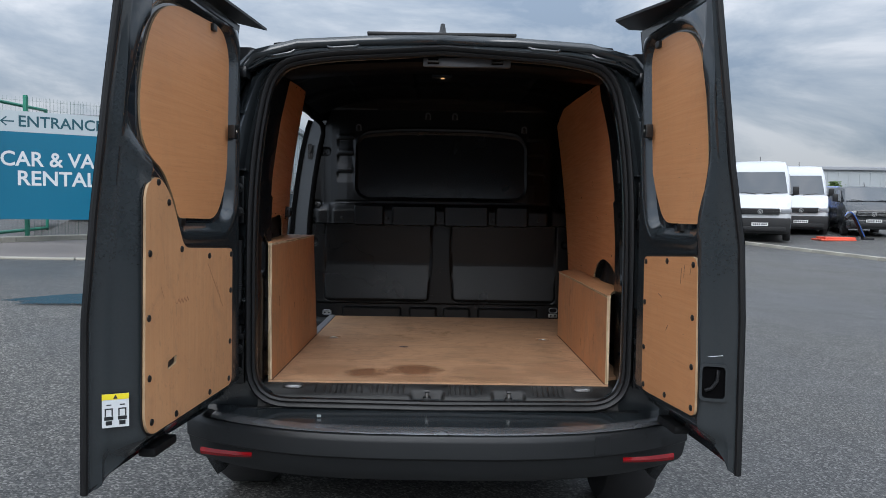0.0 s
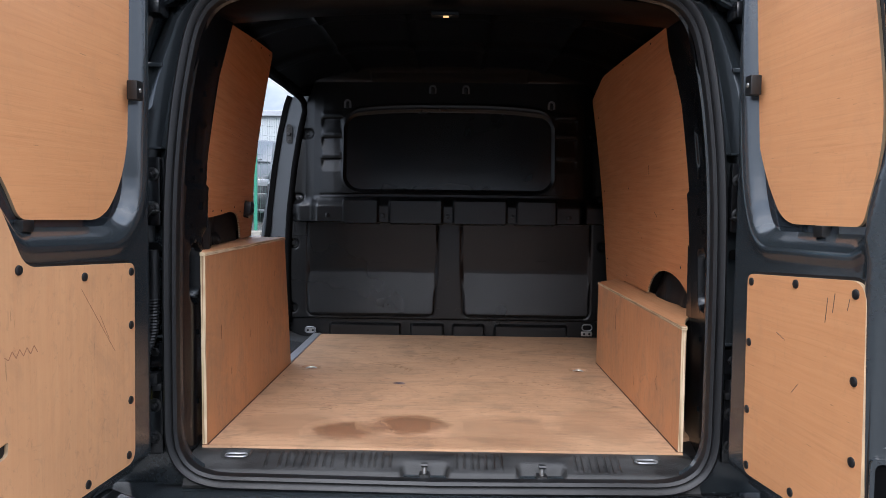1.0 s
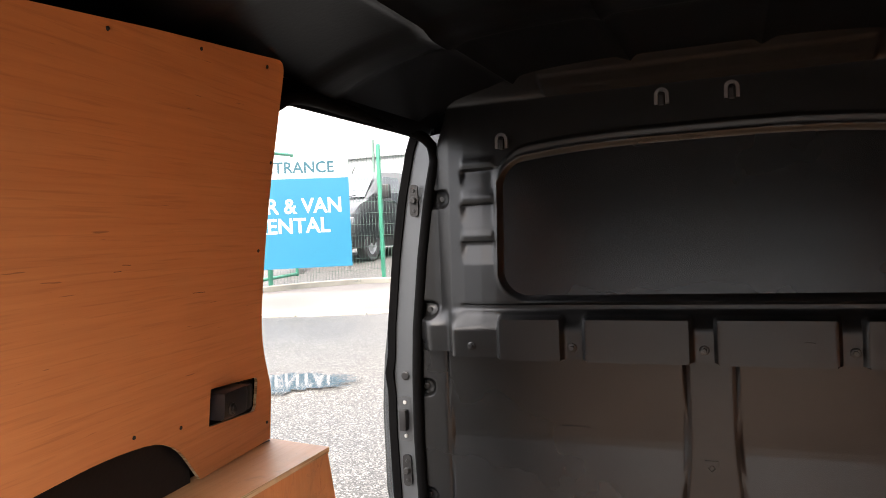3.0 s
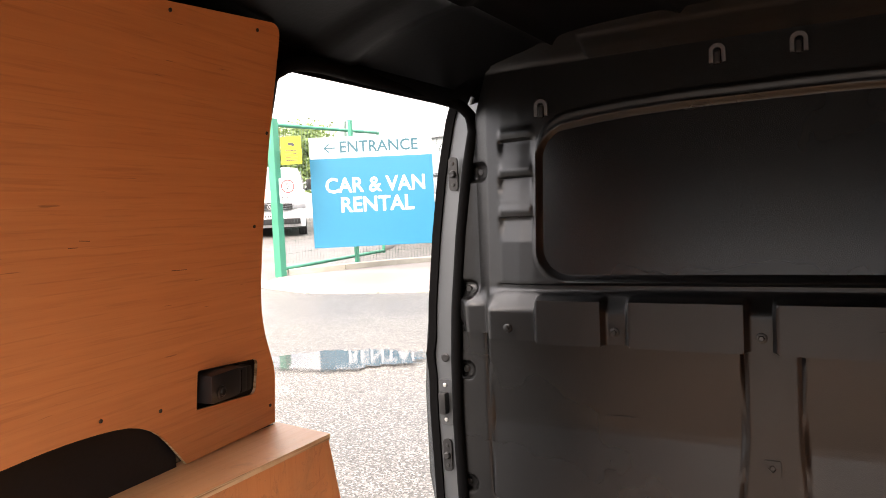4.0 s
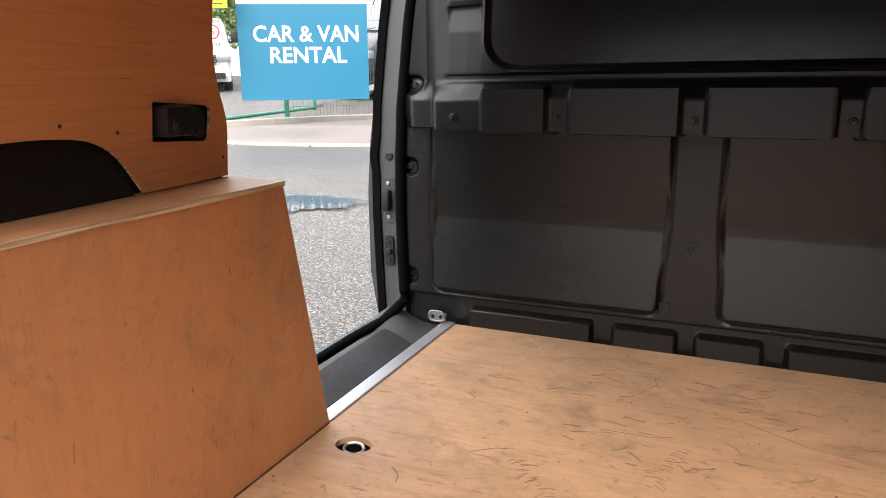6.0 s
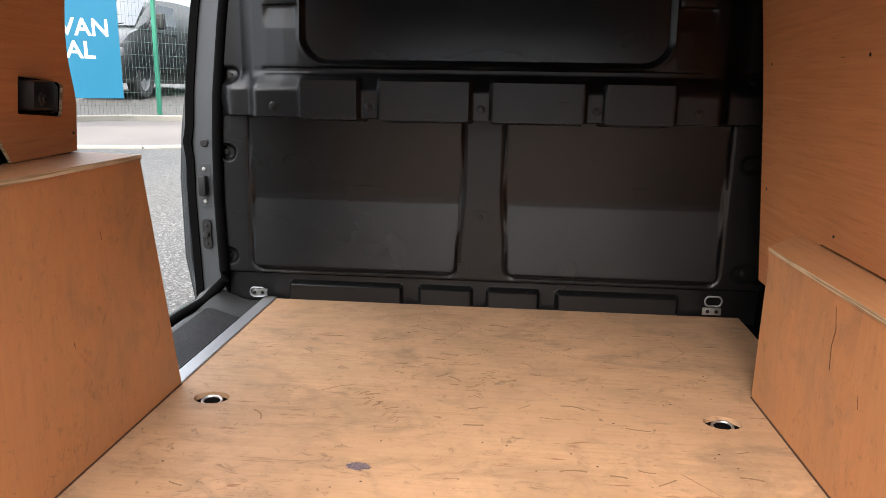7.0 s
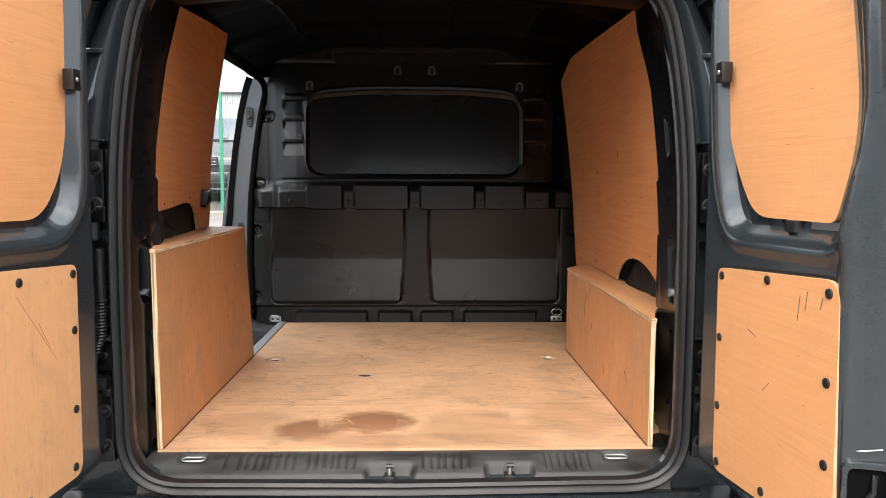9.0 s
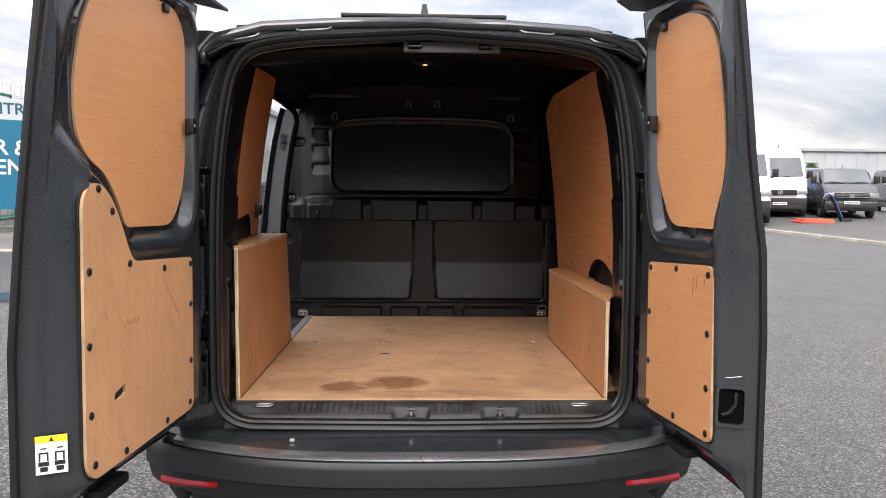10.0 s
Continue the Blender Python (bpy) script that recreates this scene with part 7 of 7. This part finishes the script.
# ---- parked vehicles ----
def vehicle(label, paint, L, W, H, place, heading, group, tall=False, lift=0.0):
    """A parked van, nose along -y before it is turned: lofted body, glass, lamps, grille, mirrors, wheels."""
    ob = thing("parked_van", (0, 0, 0), label, "van", group)
    hb, hood, wt = (1.30, 1.02, H - 0.11) if not tall else (1.60, 1.20, H - 0.45)
    ws0, ws1 = (0.85, 1.60) if not tall else (0.80, 1.32)
    zr = H
    st = [(0.0, hood - 0.20, 0.86), (0.05, hood - 0.06, 0.93), (0.16, hood, 0.97), (ws0 * 0.55, hood + (hb - hood) * 0.62, 0.99), (ws0, hb, 1.0), (ws1, wt, 1.0), (ws1 + 0.22, wt + (zr - wt) * 0.62, 1.0), (ws1 + 0.55, zr - 0.03, 1.0), (ws1 + 1.0, zr, 1.0), (L * 0.65, zr, 1.0), (L - 0.12, zr - 0.01, 1.0), (L, zr - 0.08, 0.97)]
    hw = W / 2

    def sec(y, zt, wf):
        w = hw * wf
        k = max(0.0, (zt - hb) / max(zr - hb, 0.1))
        shoulder = min(zt, 1.0) * 0.98
        tw = w * (1 - 0.11 * k - (0.05 if k < 0.05 else 0))
        bow = 0.10 * ss(0.7, 0.0, y)
        pts = [(w * 0.93, 0.28), (w * 0.985, 0.42), (w, min(0.62, zt)), (w * 0.995, shoulder)]
        if k > 0.02:
            pts += [(w * 0.985, min(zt - 0.02, hb)), ((w * 0.985 + tw) / 2 + 0.01, (hb + zt) / 2), (tw, zt - 0.13 * k - 0.03), (tw * 0.93, zt - 0.03), (tw * 0.6, zt), (0, zt + 0.01)]
        else:
            pts += [(w * 0.98, zt - 0.012), (w * 0.95, zt - 0.006), (w * 0.9, zt), (w * 0.75, zt + 0.006), (w * 0.4, zt + 0.015), (0, zt + 0.02)]
        full_ = [(-x, z) for x, z in pts] + [(x, z) for x, z in pts[::-1][1:]]
        return [Vector((x, y + bow * (abs(x) / hw) ** 2, z)) for x, z in full_]
    bm = bmesh.new()
    rings = [[bm.verts.new(p) for p in sec(*s)] for s in st]
    for r0, r1 in zip(rings, rings[1:]):
        for i in range(len(r0) - 1):
            bm.faces.new((r0[i], r0[i + 1], r1[i + 1], r1[i]))
    bm.faces.new(rings[0])
    bm.faces.new(rings[-1])
    part("body", bm, paint, ob, smooth=True)
    # windscreen
    ang = math.atan2(zr - 0.14 - hb, ws1 - ws0)
    bm = bmesh.new()
    grid(bm, span(-1, 1, 10), span(0.05, 0.97, 6), lambda u, v: Vector((u * hw * (0.88 - 0.10 * v), ws0 + (ws1 - ws0) * v - 0.030 + 0.03 * u * u * (1 - v), hb + (wt - hb) * v + 0.028)))
    part("windscreen", bm, M_GLASS, ob, "dark windscreen", smooth=True)
    for s in (-1, 1):
        q = [(ws0 + 0.30, hb - 0.02, 0.04), (ws1 + 0.85, hb - 0.06, 0.04), (ws1 + 0.85, wt - 0.06, 0.05), (ws1 + 0.10, wt - 0.06, 0.05)]
        part("side_window", plate(fillet(q, 3), 0, 0.012, lambda a, b, h: Vector((s * (hw * (0.99 - 0.11 * max(0, (b - hb) / (zr - hb)) * 0.85) + h), a, b))), M_GLASS, ob)
        part("headlight", solid_box((hw * 0.62, -0.012, hood - 0.26), (hw * 0.97, 0.20, hood - 0.09), 0.04, lambda a, b, h: Vector((s * a, b + 0.09 * (a / hw) ** 2, h))), M_LAMPGLASS, ob, "clear headlamp", smooth=True)
        m = part("wing_mirror", solid_box((hw + 0.06, ws0 + 0.42, hb + 0.02), (hw + 0.26, ws0 + 0.56, hb + 0.32), 0.04, lambda a, b, h: Vector((s * a, b, h))), M_SOFT, ob, "black wing mirror", smooth=True)
        part("mirror_arm", solid_box((hw - 0.06, ws0 + 0.45, hb - 0.01), (hw + 0.10, ws0 + 0.52, hb + 0.06), 0.015, lambda a, b, h: Vector((s * a, b, h))), M_SOFT, ob)
        for wy in (0.95, L - 1.05):
            wheel(ob, s * (hw - 0.12), wy, 0.34, 0.22, s)
        part("side_trim", solid_box((hw - 0.004, 1.4, 0.50), (hw + 0.012, L - 1.5, 0.60), 0.006, lambda a, b, h: Vector((s * a, b, h))), M_SOFT, ob)
    zt = hood - 0.28
    gr = part("grille", solid_box((-hw * 0.60, -0.022, zt), (hw * 0.60, 0.06, zt + 0.20), 0.02), M_SOFT, ob, "black front grille", smooth=True)
    for j in range(3):
        part("grille_bar", solid_box((-hw * 0.58, -0.032, zt + 0.03 + 0.06 * j), (hw * 0.58, -0.02, zt + 0.040 + 0.06 * j), 0.003), M_DARKSTEEL if tall else M_RIM, gr, "bright grille bar")
    part("bumper", solid_box((-hw * 0.95, -0.045, 0.26), (hw * 0.95, 0.12, hood - 0.40), 0.05, lambda a, b, h: Vector((a, b + 0.10 * (a / hw) ** 2, h))), paint if not tall else M_SOFT, ob, smooth=True)
    part("lower_grille", solid_box((-hw * 0.80, -0.055, 0.34), (hw * 0.80, 0.0, 0.50), 0.02), M_SOFT, ob, "black lower grille", smooth=True)
    bd = part("badge", plate(ring_pts(0, zt + 0.085, 0.082, 24), 0, 0.012, lambda a, b, h: Vector((a, -0.034 - h, b))), M_STEEL, ob, "round bright badge")
    part("badge_field", plate(ring_pts(0, zt + 0.085, 0.066, 24), 0.0125, 0.014, lambda a, b, h: Vector((a, -0.034 - h, b))), M_INK, bd)
    part("badge_mark", plate([(-0.045, zt + 0.118), (-0.02, zt + 0.118), (0, zt + 0.06), (0.02, zt + 0.118), (0.045, zt + 0.118), (0.008, zt + 0.03), (-0.008, zt + 0.03)], 0.0145, 0.0155, lambda a, b, h: Vector((a, -0.034 - h, b))), M_STEEL, bd)
    np_ = part("number_plate", solid_box((-0.26, -0.070, 0.52), (0.26, -0.058, 0.63), 0.002), M_PLATE, ob, "pale plate with dark bars")
    for j in range(7):
        x0 = -0.225 + 0.064 * j + (0.02 if j > 3 else 0)
        part("plate_bar", solid_box((x0, -0.0715, 0.545), (x0 + 0.042, -0.070, 0.605)), M_INK, np_)
    for s in (-1, 1):
        part("wiper", tube([(s * 0.12, ws0 - 0.02, hb + 0.03), (s * 0.62, ws0 + 0.03, hb + 0.10)], 0.010, 6), M_SOFT, ob)
    part("roof_aerial", tube([(0, ws1 + 0.3, zr - 0.03), (0, ws1 + 0.45, zr + 0.13)], 0.012, 6), M_SOFT, ob)
    if not tall:
        part("rear_window", plate(fillet([(-0.6, hb + 0.1, 0.05), (0.6, hb + 0.1, 0.05), (0.52, zr - 0.2, 0.05), (-0.52, zr - 0.2, 0.05)], 3), 0, 0.01, lambda a, b, h: Vector((a, L + h - 0.01, b))), M_GLASS, ob)
    x, y = place
    ob.matrix_basis = pose(x, y, ground_z(x, y) + (0.15 if x > 5 else lift), 0, 0, heading)
    return ob


right = "vans parked in a row"
vehicle("white high-roof van with a black bumper", M_WHITE, 6.0, 2.04, 2.88, (11.02, 22.0), -22, right, True)
vehicle("white high-roof van with a black bumper", M_WHITE, 6.0, 2.04, 2.88, (14.25, 25.6), -22, right, True)
vehicle("bright blue van behind white vans", M_BLUEVAN, 5.0, 1.90, 1.97, (17.2, 29.2), -24, right)
vehicle("dark grey mid-size van on the apron", M_DARKVAN, 5.0, 1.90, 1.97, (16.35, 24.3), -20, right)
vehicle("dark grey mid-size van by a kerb", M_DARKVAN, 5.0, 1.90, 1.97, (20.6, 26.4), -22, right)
left = "vans parked behind the fence"
vehicle("white van behind a mesh gate", M_WHITE, 5.2, 1.95, 2.05, (-13.4, 14.6), 42, left)
vehicle("dark grey mid-size van parked behind the fence", M_DARKVAN, 5.3, 1.90, 1.99, (-7.9, 12.35), 0, left, lift=0.2)
vehicle("dark grey mid-size van nosed up to the fence", M_DARKVAN, 5.0, 1.90, 1.97, (-5.0, 14.0), 3, left, lift=0.2)

# ---- buildings, tree, lamp posts ----
def shed(label, x0, y0, x1, y1, h, yaw, openings):
    ob = thing("warehouse", ((x0 + x1) / 2, (y0 + y1) / 2, 0), label, "building")
    zb = -0.5
    part("wall", solid_box((x0, y0, zb), (x1, y1, h), 0.02), M_CLAD, ob, "pale grey metal cladding")
    part("roof", solid_box((x0 - 0.25, y0 - 0.25, h + 0.002), (x1 + 0.25, y1 + 0.25, h + 0.28), 0.05), M_ROOF, ob, "grey roof edge")
    bmr = bmesh.new()
    n = int((x1 - x0) / 0.9)
    for i in range(n):
        xx = x0 + (i + 0.5) * (x1 - x0) / n
        box(bmr, (xx - 0.03, y0 - 0.035, zb), (xx + 0.03, y0 - 0.002, h))
    part("cladding_ribs", bmr, M_CLAD, ob)
    for a, b, c, d in openings:
        w = part("roller_door", solid_box((a, y0 - 0.05, b), (c, y0 - 0.038, d), 0.003), M_SIGNPALE, ob, "pale roller door")
        for j in range(1, int((d - b) / 0.35)):
            part("door_slat", solid_box((a + 0.05, y0 - 0.058, b + 0.35 * j), (c - 0.05, y0 - 0.0505, b + 0.35 * j + 0.03), 0.002), M_ROOF, w)
    return ob


shed("long low pale grey warehouse behind parked vans", -42, 33, -8, 44, 5.4, 0, [(-16.6, 0.5, -13.2, 4.4), (-24.5, 0.5, -21.0, 4.4)])
shed("long low pale warehouse across the yard", 26, 58, 75, 70, 5.2, 0, [(34, 0, 38, 3.6), (46, 0, 50, 3.6)])
shed("pale warehouse wall at the far end", -7.5, 48, 12, 56, 5.0, 0, [(-3, 0, 1, 3.5)])


# added out of view: blocks the low sky that upright van panels would reflect
shed("unseen warehouse added behind the van to block low sky", -45, -34, 45, -24, 6.5, 0, [])


def lamp_post(x, y, h, label):
    ob = thing("street_lamp", (x, y, ground_z(x, y)), label, "street lamp", "lamp posts")
    z = ground_z(x, y)
    bm_ = bmesh.new()
    rr = [(0, 0.09), (1.2, 0.08), (1.25, 0.06), (h, 0.04)]
    lp = [[bm_.verts.new((x + r * math.cos(a), y + r * math.sin(a), z + q)) for a in span(0, 2 * math.pi, 10)[:-1]] for q, r in rr]
    for l0, l1 in zip(lp, lp[1:]):
        for i in range(10):
            bm_.faces.new((l0[i - 1], l0[i], l1[i], l1[i - 1]))
    part("column", bm_, M_ROOF, ob, "grey steel column", smooth=True)
    part("bracket", tube([(x - 0.45, y, z + h), (x + 0.45, y, z + h)], 0.03, 6), M_ROOF, ob)
    for s in (-1, 1):
        part("lantern", solid_box((x + s * 0.45 - 0.16, y - 0.1, z + h - 0.06), (x + s * 0.45 + 0.16, y + 0.1, z + h + 0.04), 0.02), M_BRACKET, ob, "flat dark lantern")


lamp_post(-13.4, 32.0, 6.2, "twin-headed grey lamp post behind a warehouse")
lamp_post(17.0, 44.0, 6.5, "slim grey lamp post behind white vans")


def tree(x, y, h, r, seed, label):
    rt = random.Random(seed)
    z = ground_z(x, y)
    ob = thing("tree", (x, y, z), label, "tree", "trees")
    bm_ = bmesh.new()
    limbs = [((0, 0, 0), (0.1, 0.05, h * 0.45), 0.18, 0.11)]
    tips = []
    for i in range(9):
        a = rt.uniform(0, 6.28)
        s = h * rt.uniform(0.3, 0.5)
        e = (math.cos(a) * r * rt.uniform(0.4, 0.8), math.sin(a) * r * rt.uniform(0.4, 0.8), h * rt.uniform(0.6, 0.9))
        limbs.append(((0.05, 0.03, s), e, 0.08, 0.025))
        tips.append(e)
    for p, q, r0, r1 in limbs:
        p, q = Vector(p), Vector(q)
        ringsl = []
        for t in span(0, 1, 4):
            c = p.lerp(q, t)
            rr_ = r0 + (r1 - r0) * t
            ringsl.append([bm_.verts.new((x + c.x + rr_ * math.cos(a), y + c.y + rr_ * math.sin(a), z + c.z)) for a in span(0, 2 * math.pi, 7)[:-1]])
        for l0, l1 in zip(ringsl, ringsl[1:]):
            for i in range(7):
                bm_.faces.new((l0[i - 1], l0[i], l1[i], l1[i - 1]))
    part("trunk", bm_, M_BARK, ob, smooth=True)
    verts, faces = [], []
    for i in range(5200):
        t = tips[rt.randrange(len(tips))]
        a, b_, c = rt.gauss(0, 0.30) * r, rt.gauss(0, 0.30) * r, rt.gauss(0, 0.16) * h
        c0 = Vector((x + t[0] + a, y + t[1] + b_, z + max(h * 0.32, min(t[2] + c, h * 1.02))))
        s = rt.uniform(0.05, 0.10)
        d1 = Vector((rt.gauss(0, 1), rt.gauss(0, 1), rt.gauss(0, 0.6))).normalized() * s
        d2 = d1.cross(Vector((rt.gauss(0, 1), rt.gauss(0, 1), rt.gauss(0, 1)))).normalized() * s * 0.6
        n0 = len(verts)
        verts += [c0 - d1, c0 + d2, c0 + d1, c0 - d2]
        faces.append((n0, n0 + 1, n0 + 2, n0 + 3))
    me = bpy.data.meshes.new("crown")
    me.from_pydata([tuple(v) for v in verts], [], faces)
    bm_ = bmesh.new()
    bm_.from_mesh(me)
    bpy.data.meshes.remove(me)
    part("crown", bm_, M_LEAF, ob, "light green leaves")


tree(-18.6, 21.5, 3.4, 1.3, 3, "light green leafy tree behind a fence")
tree(-21.5, 25.0, 4.2, 1.8, 4, "light green leafy tree behind a fence")
tree(31.8, 55.0, 3.3, 0.55, 6, "small green tree by a far warehouse")

# red board with a bent black and blue hose on the apron
rx, ry = 14.4, 23.3
rz = ground_z(rx, ry) + 0.155
board = thing("red_board", (rx, ry, rz), "flat orange-red board lying on tarmac", "board")
part("board_top", solid_box((rx - 0.55, ry - 0.30, rz + 0.062), (rx + 0.55, ry + 0.35, rz + 0.13), 0.02), M_CORRODED, board)
part("board_base", solid_box((rx - 0.75, ry - 0.40, rz), (rx + 0.52, ry + 0.30, rz + 0.06), 0.02), M_CORRODED, board)
hose = thing("hose", (rx + 0.75, ry, rz), "bent black hose with a blue line beside a red board", "hose")
arc = [(rx + 0.30 + 0.75 * t, ry - 0.05 + 0.1 * t, rz + 0.05 + 0.85 * math.sin(math.pi * (0.28 + 0.72 * t)) * (1.15 - 0.4 * t)) for t in span(0, 1, 18)]
part("black_pipe", tube(arc, 0.075, 8), M_SOFT, hose, smooth=True)
arc2 = [(p[0] - 0.10 + 0.05 * i / 18, p[1] - 0.1, p[2] + 0.10) for i, p in enumerate(arc)]
part("blue_line", tube(arc2, 0.018, 6), M_BLUEVAN, hose, smooth=True)
part("hose_end", solid_box((rx + 0.95, ry - 0.1, rz), (rx + 1.35, ry + 0.12, rz + 0.13), 0.04), M_SOFT, hose, smooth=True)
